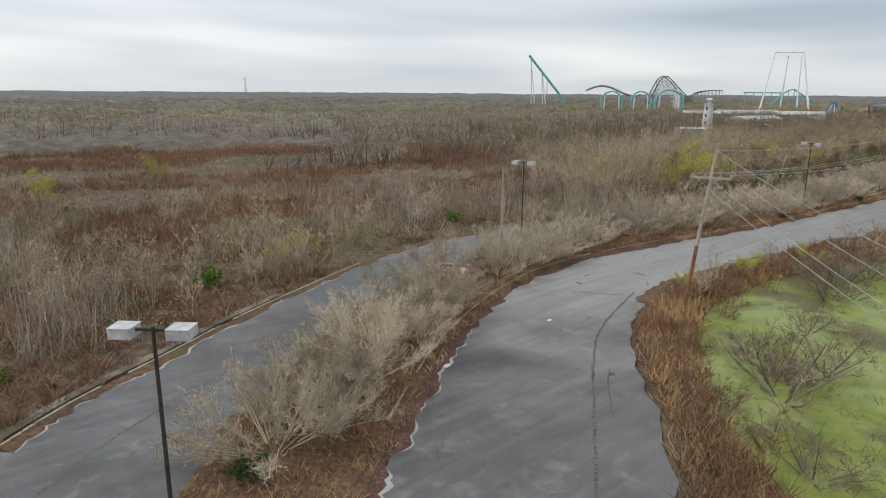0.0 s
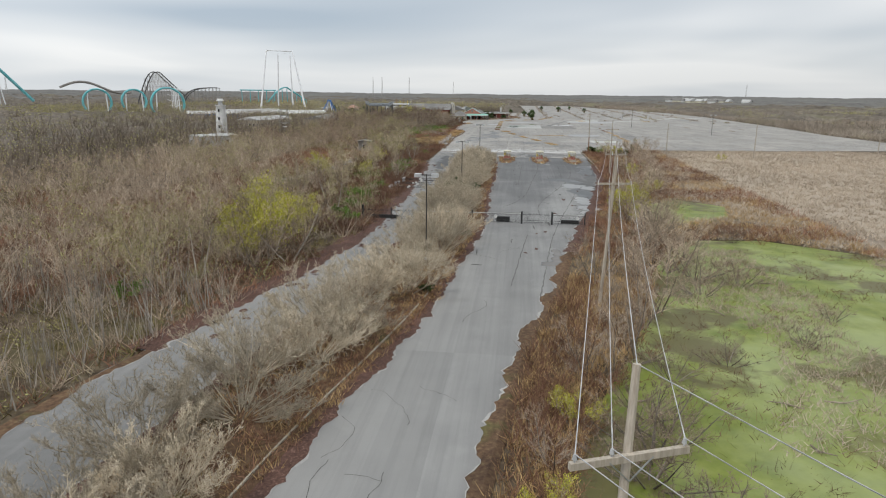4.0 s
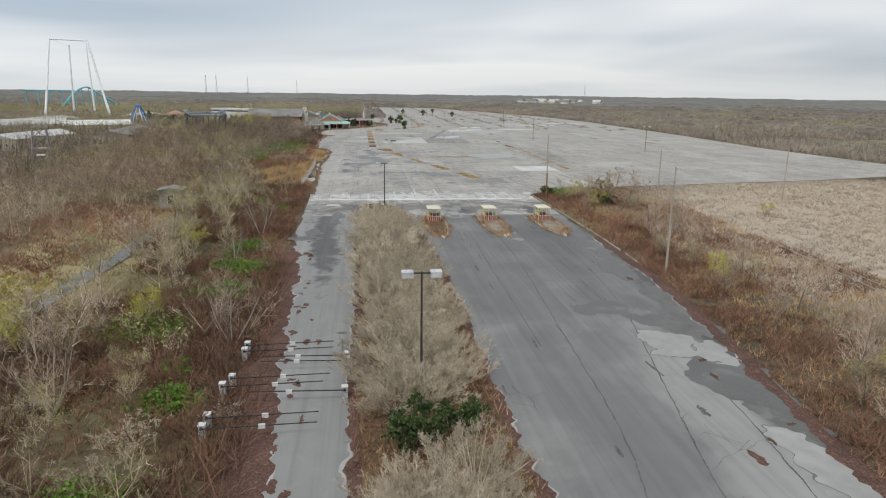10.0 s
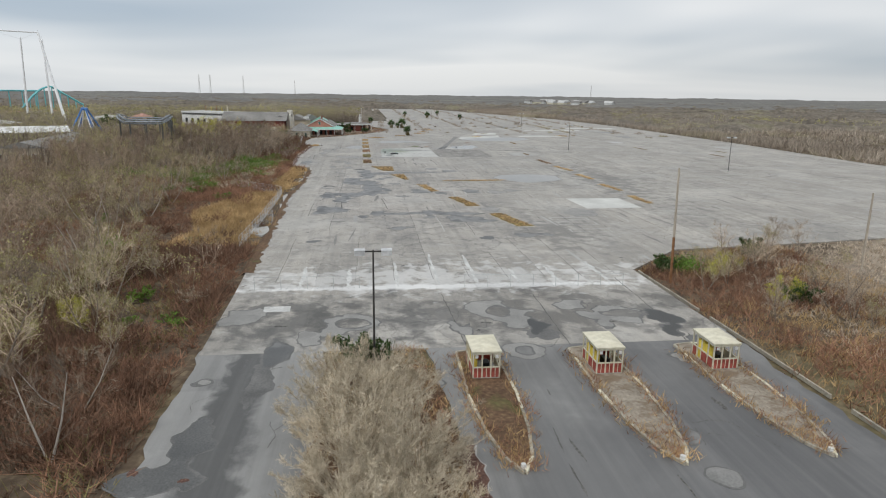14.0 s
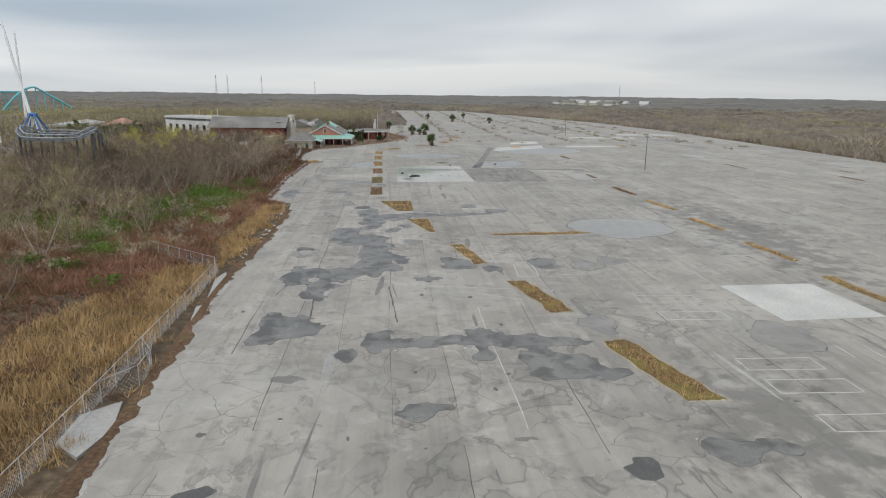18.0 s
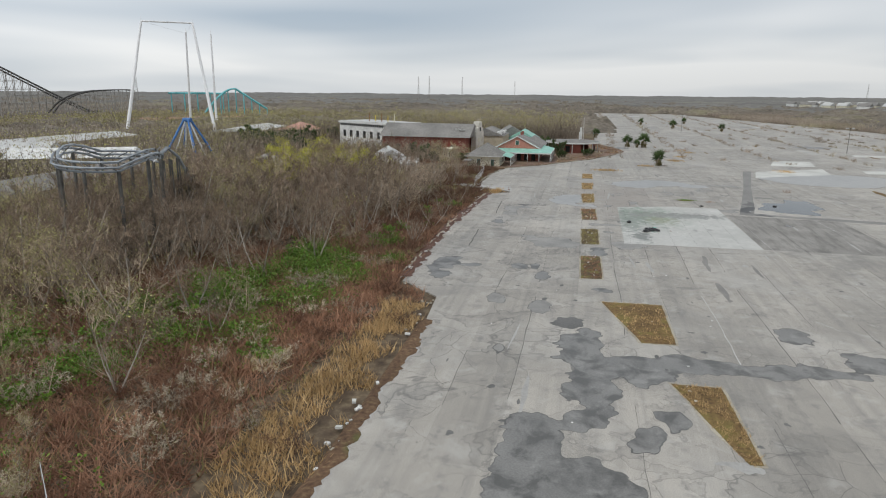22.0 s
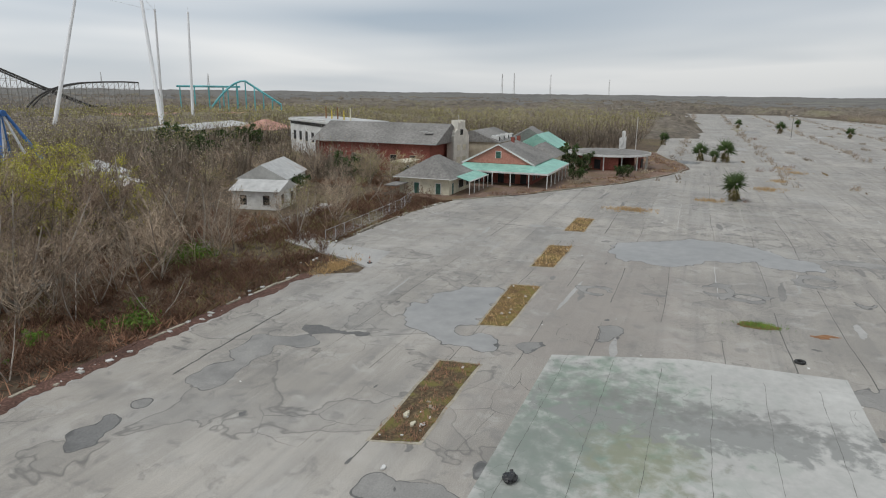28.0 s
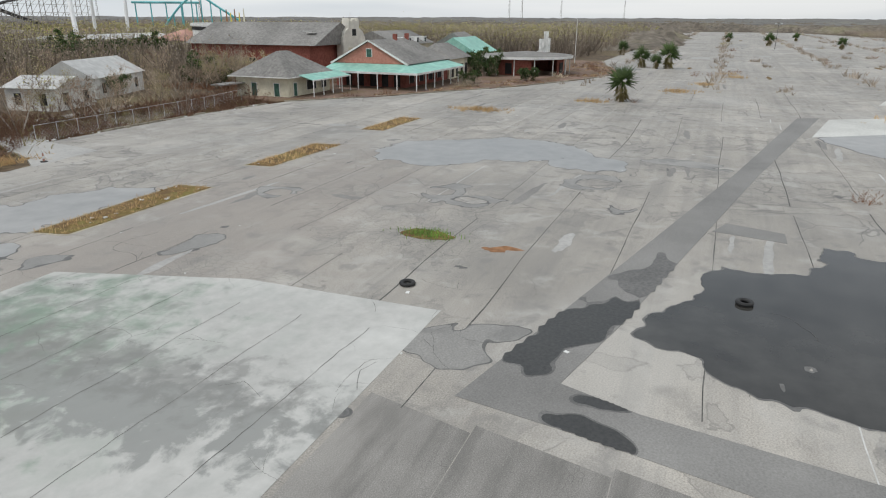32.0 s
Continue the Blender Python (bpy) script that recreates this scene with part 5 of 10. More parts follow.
def mission_tower():
    t = thing("mission_tower", "weathered white mission-style facade with a belfry", "building", (0, 0, 0))
    prof = [(-4, -0.3), (4, -0.3), (4, 9.2), (3.6, 9.4), (3.4, 10.2), (2.6, 10.8), (1.9, 11.2), (1.75, 13.6), (1.4, 13.6), (1.35, 12.9), (0.5, 12.9), (0.5, 13.3), (-0.5, 13.3), (-0.5, 12.9), (-1.35, 12.9), (-1.4, 13.6), (-1.75, 13.6), (-1.9, 11.2), (-2.6, 10.8), (-3.4, 10.2), (-3.6, 9.4), (-4, 9.2)]
    ux, uy = math.cos(radians(-14)), math.sin(radians(-14))
    g = Geo()
    n = len(prof)
    for d in (0, 2.4):
        g.v += [(660.5 + ux * u - uy * d, 99 + uy * u + ux * d, z) for u, z in prof]
    g.f.append(tuple(range(n)))
    g.f.append(tuple(range(2 * n - 1, n - 1, -1)))
    g.f += [(i, n + i, n + (i + 1) % n, (i + 1) % n) for i in range(n)]
    g.ob("facade", "plaster", t)
    for u, z0, z1, w in ((0, 9.4, 11.0, 0.7), (-1.5, 1.0, 3.2, 1.0), (1.5, 1.0, 3.2, 1.0), (-1.5, 5, 6.6, 0.8), (1.5, 5, 6.6, 0.8)):
        q = Geo()
        q.box(-w, -0.04, z0, w, 0.02, z1, pose(660.5 + ux * u, 99 + uy * u, 0, 0, 0, -14))
        q.ob("opening", "dark" if z0 > 9 else "cream", t)
    Geo().tube((660.5, 100, 13.3), (660.5, 100, 15), 0.06, n=5).ob("finial", "white", t)


mission_tower()


def long_hall():
    t = thing("theatre_hall", "long red brick hall with a torn grey roof", "building", (0, 0, 0))
    Geo().box(646, 103, -0.3, 668, 139, 7.4).ob("wall", "redbrick", t)
    g = gable_roof(Geo(), 646, 102, 668, 139, 7.4, 12.6, "y", 1.2, 0)
    g.ob("roof", "shingle", t)
    Geo().box(668, 90, -0.3, 690, 106, 7.0).ob("rear_wall", "tan_wall", t)
    gable_roof(Geo(), 668, 90, 690, 106, 7.0, 10.4, "x", 0.5, 0).ob("rear_roof", "shingle", t)
    for x in (671, 676, 681, 686):
        d = Geo().box(x - 0.8, 90.6, 7.2, x + 0.8, 93, 8.8).ob("dormer", "white", t)
        Geo().box(x - 0.45, 90.55, 7.4, x + 0.45, 90.6, 8.5).ob("pane", "dark", d)
    for y in (108, 114, 120, 126, 132):
        opening(t, "-x", 646, y, 1.2, 4.2, 1.8, "window", "dark", "tan_wall")
    for k in range(5):
        Geo().box(650 + k * 1.7, 104 + (k * 37 % 5), 10.1 + k * 0.3, 651.2 + k * 1.7, 106.5 + (k * 37 % 5), 10.3 + k * 0.3, ).ob("roof_scrap", "tin", t, "torn pale roofing sheet")
    u = thing("white_show_building", "large weathered white show building with a dentilled cornice", "building", (659, 139, 0), 0)
    m = pose(0, 0, 0, 0, 0, math.degrees(math.atan2(34, 25)))
    Geo().box(0, -18, -0.3, 42, 0, 11, m).ob("wall", "white", u)
    Geo().box(-0.5, -18.5, 11, 42.5, 0.5, 11.7, m).ob("cornice", "white", u)
    Geo().box(0, -18, 11.7, 42, 0, 12, m).ob("roof", "tin", u)
    for k in range(24):
        Geo().box(1 + k * 1.7, 0.0, 9.8, 1.9 + k * 1.7, 0.25, 10.8, m).ob("dentil", "dark", u)
    for k in range(7):
        Geo().box(3 + k * 5.6, -0.05, 4.5, 5.2 + k * 5.6, 0.04, 7.6, m).ob("window", "dark", u)
        Geo().box(2.8 + k * 5.6, 0.0, 4.2, 5.4 + k * 5.6, 0.22, 4.5, m).ob("sill", "cream", u)
    for k, c in enumerate(("cream", "yellow", "rust", "yellow", "rust")):
        Geo().tube(tuple(m @ Vector((8 + k * 5, -8, 12))), tuple(m @ Vector((8 + k * 5, -8, 16 - k % 2))), 0.25, 0.15, 6).ob("roof_post", c, u)


long_hall()


def round_pavilion():
    t = thing("round_pavilion", "round red brick pavilion with a white flat roof rim", "building", (682, 59.5, 0))
    n = 40
    for k in range(16):
        a0, a1 = 6.28319 * k / 16, 6.28319 * (k + 1) / 16
        if k % 16 in (9, 10, 12, 13):
            continue
        g = Geo()
        g.v = [(r * math.cos(a), r * math.sin(a), z) for r in (9.6, 10.0) for z in (-0.3, 3.9) for a in (a0, a1)]
        g.f = [(0, 1, 3, 2), (5, 4, 6, 7), (2, 3, 7, 6), (0, 2, 6, 4), (1, 5, 7, 3)]
        g.ob("wall_segment", "redbrick", t)
        am = (a0 + a1) / 2
        q = Geo()
        q.box(9.9, -0.9, 0.4, 10.05, 0.9, 3.0, pose(0, 0, 0, 0, 0, math.degrees(am)))
        q.ob("archway", "dark" if k % 2 else "redbrick", t)
    g = Geo()
    rims = [(11.6, 3.95), (12.0, 4.0), (12.0, 4.6), (11.4, 4.75), (0.1, 5.6)]
    for r, z in rims:
        g.v += [(r * math.cos(6.28319 * i / n), r * math.sin(6.28319 * i / n), z) for i in range(n)]
    for k in range(len(rims) - 1):
        g.f += [(k * n + i, k * n + (i + 1) % n, (k + 1) * n + (i + 1) % n, (k + 1) * n + i) for i in range(n)]
    g.f.append(tuple(range(n - 1, -1, -1)))
    g.ob("roof", "shingle", t)
    g = Geo()
    for r, z in ((12.02, 4.0), (12.12, 4.0), (12.12, 4.62), (12.02, 4.62)):
        g.v += [(r * math.cos(6.28319 * i / n), r * math.sin(6.28319 * i / n), z) for i in range(n)]
    for k in range(4):
        g.f += [(k * n + i, k * n + (i + 1) % n, ((k + 1) % 4) * n + (i + 1) % n, ((k + 1) % 4) * n + i) for i in range(n)]
    g.ob("roof_rim", "white", t)
    for k in range(14):
        a = 6.28319 * k / 14
        Geo().tube((11.3 * math.cos(a), 11.3 * math.sin(a), -0.2), (11.3 * math.cos(a), 11.3 * math.sin(a), 4.0), 0.14, n=8).ob("column", "white", t)
    for k in range(5):
        x = 3 + k * 1.6
        Geo().box(x, -3 - 0.2 * k, 5.0, x + 0.4, -2.4 - 0.2 * k, 8.6 + (k in (2, 3)) * 1.8).ob("roof_pylon", "white", t)
    Geo().quad((-2, -2.6, 5.2), (11, -3.4, 7.6), (11, -3.4, 7.2), (-2, -2.6, 4.9)).quad((-2, -2.7, 4.9), (11, -3.5, 7.2), (11, -3.5, 7.6), (-2, -2.7, 5.2)).ob("roof_wing", "white", t)
    f = thing("flagpole", "white metal flagpole without a flag", "flagpole", (724.7, 55.4, 0))
    Geo().tube((0, 0, -0.3), (0, 0, 13.4), 0.12, 0.07, 8).ob("pole", "white", f)
    Geo().tube((0, 0, 13.4), (0, 0, 13.6), 0.14, n=8).ob("finial", "white", f)


round_pavilion()


def shed(name, label, x, y, w, d, h, rh, wall, roof, rz=0.0, axis="x", doors=2, hip=0.0):
    t = thing(name, label, "building", (x, y, 0), rz)
    Geo().box(-w / 2, -d / 2, -0.4, w / 2, d / 2, h).ob("wall", wall, t)
    gable_roof(Geo(), -w / 2, -d / 2, w / 2, d / 2, h, h + rh, axis, 0.5, hip).ob("roof", roof, t)
    for k in range(doors):
        opening(t, "-x", -w / 2, -d / 2 + (k + 0.5) * d / doors, 0.6, min(2.4, h - 0.4), min(1.3, d / doors * 0.5), "window", "dark")
        opening(t, "-y", -d / 2, -w / 2 + (k + 0.5) * w / doors, 0.6, min(2.4, h - 0.4), min(1.3, w / doors * 0.5), "window", "dark")


shed("teal_house", "house with a mint green and grey roof behind the pavilion", 700, 84, 18, 14, 4.2, 4.2, "tan_wall", "teal", 0, "x", 3)
shed("grey_house", "house with a broken grey shingle roof", 716, 92, 20, 16, 4.6, 4.8, "tan_wall", "shingle", 10, "x", 3)
shed("white_house", "white derelict house with a pale metal roof", 584, 112, 9, 9, 3.2, 1.6, "white", "tin", 12, "y", 2)
shed("white_house", "white derelict barn with a rusty pale metal roof", 601, 122, 18, 10, 3.4, 3.0, "white", "tin", 20, "x", 3)
shed("low_hall", "low derelict hall with a long pale flat roof", 566, 142, 26, 12, 3.4, 1.0, "tan_wall", "tin", 5, "x", 4)
shed("kiosk", "small kiosk with a white hipped roof", 586, 158, 10, 10, 3.4, 2.6, "white", "tin", 0, "x", 1, 4)
shed("small_hut", "small grey hut with a dark doorway among bare trees", 306.5, 98.5, 4.6, 4.8, 3.6, 0.5, "lattice", "shingle", 5, "x", 1)
shed("green_kiosk", "small pale green shelter with a flat roof", 640, 108, 9, 4, 3.4, 0.3, "cream", "cream", 0, "x", 2)
shed("long_shed", "long low building with a dark metal roof among the trees", 505, 176, 60, 16, 4.5, 2.2, "tan_wall", "shingle", 6, "x", 6)
shed("long_shed", "long pale building with a grey roof", 470, 205, 44, 16, 4.5, 2.0, "tan_wall", "tin", -8, "x", 6)
shed("grey_hall", "broad grey hall with a low pale metal roof", 556, 250, 44, 26, 5.6, 2.6, "lamp_grey", "tin", -62, "x", 3)
shed("blue_hall", "hall with a blue wall and a white metal roof", 532, 272, 36, 18, 5.4, 2.0, "blue", "white", -62, "x", 2)
shed("white_hall", "long hall with a bright white metal roof", 548, 206, 34, 18, 6.0, 2.4, "tan_wall", "white", -62, "x", 3)
shed("grey_shed", "low grey shed with a pale rusting roof", 313, 166, 17, 9, 4.2, 0.7, "lamp_grey", "tin", -38, "x", 2)
shed("flat_hall", "wide pale flat-roofed hall in the distance", 600, 262, 70, 26, 6, 1.5, "tan_wall", "tin", 0, "x", 6)
shed("flat_hall", "wide pale flat-roofed hall in the distance", 700, 230, 60, 22, 6, 1.5, "tan_wall", "tin", 10, "x", 6)
shed("orange_house", "pavilion with an orange hipped roof", 720, 210, 18, 18, 5, 4, "tan_wall", "orange", 0, "x", 2, 8)
shed("flat_hall", "long pink-roofed station in the distance", 800, 330, 80, 18, 6, 1.2, "tan_wall", "orange", -35, "x", 6)


def lighthouse():
    t = thing("lighthouse", "small white lighthouse tower with black windows", "lighthouse", (371, 189, 0))
    Geo().tube((0, 0, -0.4), (0, 0, 15), 3.1, 2.3, 14).ob("tower", "white", t)
    Geo().tube((0, 0, 15), (0, 0, 15.5), 2.8, n=14).ob("gallery", "white", t)
    Geo().tube((0, 0, 15.5), (0, 0, 17.6), 1.1, n=12).ob("lantern", "lamp_grey", t)
    Geo().tube((0, 0, 17.6), (0, 0, 18.6), 1.9, 1.2, 12).ob("cap", "white", t)
    for z in (4, 8, 12):
        Geo().box(-3.1 + 0.053 * z, -0.45, z, -2.0, 0.45, z + 1.5).ob("window", "dark", t)


lighthouse()


def stunt_tower():
    """A leaning timber scaffold with small white platforms."""
    t = thing("timber_tower", "weathered grey timber tower with small white platforms", "tower", (375, 157, 0), 20)
    feet = [(-3, -3), (3, -3), (3, 3), (-3, 3)]
    for x, y in feet:
        Geo().tube((x, y, -0.4), (x * 0.6, y * 0.6, 14), 0.22, 0.16, 8).ob("leg", "lattice", t)
    for z in (3.5, 7, 10.5, 13.5):
        k = 1 - 0.4 * z / 14
        for (x, y), (u, v) in zip(feet, feet[1:] + feet[:1]):
            Geo().tube((x * k, y * k, z), (u * k, v * k, z), 0.12, n=6).ob("ledger", "lattice", t)
            Geo().tube((x * k, y * k, z), (u * (k + 0.1), v * (k + 0.1), z - 3.3), 0.1, n=6).ob("brace", "dark_timber", t)
    Geo().box(-2.1, -2.1, 10.5, 2.1, 2.1, 10.75).ob("deck", "dark_timber", t)
    for x, z in ((-5, 5.0), (4.6, 6.4)):
        Geo().box(x - 1.5, -1.2, z, x + 1.5, 1.2, z + 0.3).ob("platform", "white", t)
        Geo().tube((x, 0, -0.4), (x, 0, z), 0.14, n=6).ob("platform_post", "lattice", t)


stunt_tower()
for mx, my, mh in ((1500, 900, 48), (2100, 500, 66), (2140, 480, 68), (2300, 420, 70), (2600, 300, 62), (1800, 1500, 60), (3000, -900, 66), (700, 1500, 52)):
    t = thing("radio_mast", "thin grey lattice mast on the horizon", "mast", (mx, my, 0))
    for k in range(3):
        a = k * 2.0944
        Geo().tube((3 * math.cos(a), 3 * math.sin(a), 0), (0.8 * math.cos(a), 0.8 * math.sin(a), mh), 0.35, 0.25, 4).ob("leg", "lattice", t)
    for k in range(8):
        Geo().tube((-2 + 0.2 * k, 0, mh * k / 8), (2 - 0.2 * k, 0, mh * k / 8 + 3), 0.2, n=3).ob("brace", "lattice", t)


# ---------- vegetation ----------
def bulk(name, verts, faces, mat):
    """A mesh object from arrays; all faces have the same number of corners."""
    verts, faces = np.asarray(verts, np.float32), np.asarray(faces, np.int32)
    me = bpy.data.meshes.new(name)
    me.vertices.add(len(verts))
    me.vertices.foreach_set("co", verts.ravel())
    k = faces.shape[1]
    me.loops.add(faces.size)
    me.loops.foreach_set("vertex_index", faces.ravel())
    me.polygons.add(len(faces))
    me.polygons.foreach_set("loop_start", np.arange(0, faces.size, k, dtype=np.int32))
    me.polygons.foreach_set("loop_total", np.full(len(faces), k, np.int32))
    me.update(calc_edges=True)
    me.materials.append(M[mat])
    return new(name, me)


def spikes(a, b, r):
    """Slim three-sided stems from a to b: arrays of points and base radii."""
    a, b, r = np.asarray(a, float), np.asarray(b, float), np.asarray(r, float)
    d = b - a
    d /= np.maximum(np.linalg.norm(d, axis=1), 1e-6)[:, None]
    ref = np.where(np.abs(d[:, 2:3]) < 0.9, np.array([[0, 0, 1.0]]), np.array([[1.0, 0, 0]]))
    u = np.cross(d, ref)
    u /= np.maximum(np.linalg.norm(u, axis=1), 1e-6)[:, None]
    w = np.cross(d, u)
    n = len(a)
    v = np.empty((n, 4, 3))
    for k in range(3):
        ang = 2.0944 * k
        v[:, k] = a + r[:, None] * (u * math.cos(ang) + w * math.sin(ang))
    v[:, 3] = b
    base = (np.arange(n) * 4)[:, None]
    f = np.concatenate([base + np.array([[0, 1, 3]]), base + np.array([[1, 2, 3]]), base + np.array([[2, 0, 3]])])
    return v.reshape(-1, 3), f


def unit(v):
    return v / np.maximum(np.linalg.norm(v, axis=1), 1e-6)[:, None]


def blades(a, b, r, rng):
    """Flat slender stems, one triangle each, from a to b."""
    a, b, r = np.asarray(a, float), np.asarray(b, float), np.asarray(r, float)
    n = len(a)
    d = unit(b - a)
    u = unit(np.cross(d, rng.normal(size=(n, 3)))) * (1.35 * r)[:, None]
    v = np.stack([a - u, a + u, b], 1).reshape(-1, 3)
    return v, (np.arange(n) * 3)[:, None] + np.array([[0, 1, 2]])


def leaf_quads(c, s, rng):
    """Small bent leaves: a square card of size s at each centre, turned at random."""
    n = len(c)
    u = rng.normal(size=(n, 3))
    u /= np.linalg.norm(u, axis=1)[:, None]
    w = np.cross(u, rng.normal(size=(n, 3)))
    w /= np.maximum(np.linalg.norm(w, axis=1), 1e-6)[:, None]
    u, w = u * s[:, None], w * s[:, None] * 0.6
    v = np.stack([c - u, c + w, c + u, c - w], 1).reshape(-1, 3)
    return v, (np.arange(n) * 4)[:, None] + np.array([[0, 1, 2, 3]])


def woody(rng, h, stems, limbs, twigs, spread, start, rt, lean=0.0, droop=0.0, fine=0.03, vase=0.0, wide=1.0):
    """Branching by levels: bowed stems, limbs that reach out and turn up, branches, twigs and twig ends.
    Returns the stems as three-point paths, then arrays (a, b, r) level by level, and the outer points for leaves."""
    az = rng.uniform(0, 6.283) + np.arange(stems) * 2.4 + rng.normal(0, 0.3, stems)
    tilt = spread * np.sqrt(rng.uniform(0.02, 1.0, stems)) if stems > 1 else np.array([lean])
    out0 = np.stack([np.cos(az), np.sin(az), np.zeros(stems)], 1)
    up = np.array([0, 0, 1.0])
    l0 = h * rng.uniform(0.72, 1.0, stems)
    a0 = out0 * (0.03 * h * rng.uniform(0, 1, stems))[:, None] * (stems > 1) + np.array([0, 0, -0.3])
    d0 = unit(out0 * np.sin(tilt)[:, None] + up * np.cos(tilt)[:, None])
    e0 = a0 + d0 * l0[:, None] + rng.normal(0, 0.03 * h, (stems, 3))
    m0 = (a0 + e0) / 2 + out0 * (0.05 * h * np.sin(tilt) * (1 - vase))[:, None] + rng.normal(0, 0.02 * h, (stems, 3))
    paths = np.stack([a0, m0, e0], 1)

    def on_stem(i, u):
        return np.where((u < 0.5)[:, None], a0[i] + (m0[i] - a0[i]) * (2 * u)[:, None], m0[i] + (e0[i] - m0[i]) * (2 * u - 1)[:, None])
    # limbs
    n1 = stems * limbs
    i0 = np.repeat(np.arange(stems), limbs)
    u = rng.uniform(start, 1.0, n1)
    a1 = on_stem(i0, u)
    turn = rng.uniform(0, 6.283, n1)
    side = np.stack([np.cos(turn), np.sin(turn), rng.normal(0, 0.25, n1)], 1)
    d1 = unit(d0[i0] * (0.75 + vase) + side * (0.9 - 0.45 * vase) * wide + up * 0.2)
    l1 = h * rng.uniform(0.2, 0.4, n1) * (1.2 - 0.7 * u) * wide
    b1 = a1 + d1 * l1[:, None] + up * (0.1 * l1)[:, None]
    out = [(a1, b1, rt * 0.34 * (1.2 - 0.8 * u))]
    # branches, twigs and their ends
    a, b, ln = a1, b1, l1
    for level, (per, share, loose, r) in enumerate(((twigs, 0.5, 0.5, fine * 1.4), (3, 0.48, 0.55, fine * 0.9), (3, 0.6, 0.6, fine * 0.65))):
        i = np.repeat(np.arange(len(a)), per)
        k = rng.uniform(0.18, 1.0, len(i))
        d = unit(b - a)[i]
        p = a[i] + (b - a)[i] * k[:, None]
        l2 = np.maximum(ln[i] * share * rng.uniform(0.6, 1.25, len(i)) * (1.2 - 0.5 * k), 0.035 * h)
        q = p + unit(d * 0.9 + rng.normal(0, loose, (len(i), 3)) + up * (0.28 - droop)) * l2[:, None]
        out.append((p, q, np.full(len(i), r)))
        a, b, ln = p, q, l2
    return paths, out, b


def make_plant(name, label, category, group, seed, h, stems, limbs, twigs, spread, start, rt, twig_mat, bark="bark", leaf=None, leaf_n=0, leaf_s=0.12, lean=0.0, low=0.0, droop=0.0, fine=0.03, vase=0.0, wide=1.0):
    rng = np.random.default_rng(seed)
    paths, lv, ends = woody(rng, h, stems, limbs, twigs, spread, start, rt, lean, droop, fine, vase, wide)
    t = thing(name, label, category, (0, 0, 0), 0, group)
    g = Geo()
    for pts in paths:
        stem = Geo() if stems < 4 else g
        stem.path([tuple(p) for p in pts], rt, rt * 0.25, 5)
        if stems < 4:
            stem.ob("trunk", bark, t)
    if stems >= 4:
        tagged(g.ob("woody_base", bark, t), kind="stuff")
    vs, fs, n = [], [], 0
    for k, l in enumerate(lv):
        v, f = spikes(*l) if k < 1 else blades(*l, rng)
        vs.append(v)
        fs.append(f + n)
        n += len(v)
    o = bulk("crown", np.concatenate(vs), np.concatenate(fs), twig_mat)
    o.parent = t
    if leaf:
        c = ends[rng.integers(0, len(ends), leaf_n)] + rng.normal(0, 0.05 * h, (leaf_n, 3)) * 0.6
        c = c[c[:, 2] > low]
        v, f = leaf_quads(c, rng.uniform(0.5, 1.2, len(c)) * leaf_s, rng)
        o = bulk("foliage", v, f, leaf)
        o.parent = t
    return t


def off_paved(x, y, margin=0.0):
    for dx, dy in ((0, 0), (margin, 0), (-margin, 0), (0, margin), (0, -margin)):
        if paved_at(x + dx, y + dy) or inside(x + dx, y + dy, B_LEFT + A_RIGHT[::-1]):
            return False
    return True


HOUSES = [(603, 79, 626, 98), (626, 65, 670, 90), (644, 90, 692, 180), (666, 44, 698, 75), (574, 100, 614, 134), (550, 134, 592, 166), (688, 74, 728, 104), (302, 94, 311, 103), (633, 104, 646, 111)]


def clear_of_houses(x, y, m=1.0):
    return not any(a - m < x < c + m and b - m < y < d + m for a, b, c, d in HOUSES)


TREES_BY_VERGE = ((272, 73.5, 0.85), (279, 74.5, 0.7), (255, 75, 0.6), (187, 79, 0.8), (205, 80, 0.7))
vr = random.Random(11)


def place(protos, x, y, s=1.0, flat=1.0):
    p = vr.choice(protos)
    o = copy_thing(p, Matrix.Identity(4))
    z = -0.35 if not inside(x, y, B_LEFT + A_RIGHT[::-1]) else 0.05
    o.matrix_basis = pose(x, y, z, 0, 0, vr.uniform(0, 360)) @ Matrix.Diagonal((s, s, s * flat, 1))
    return o


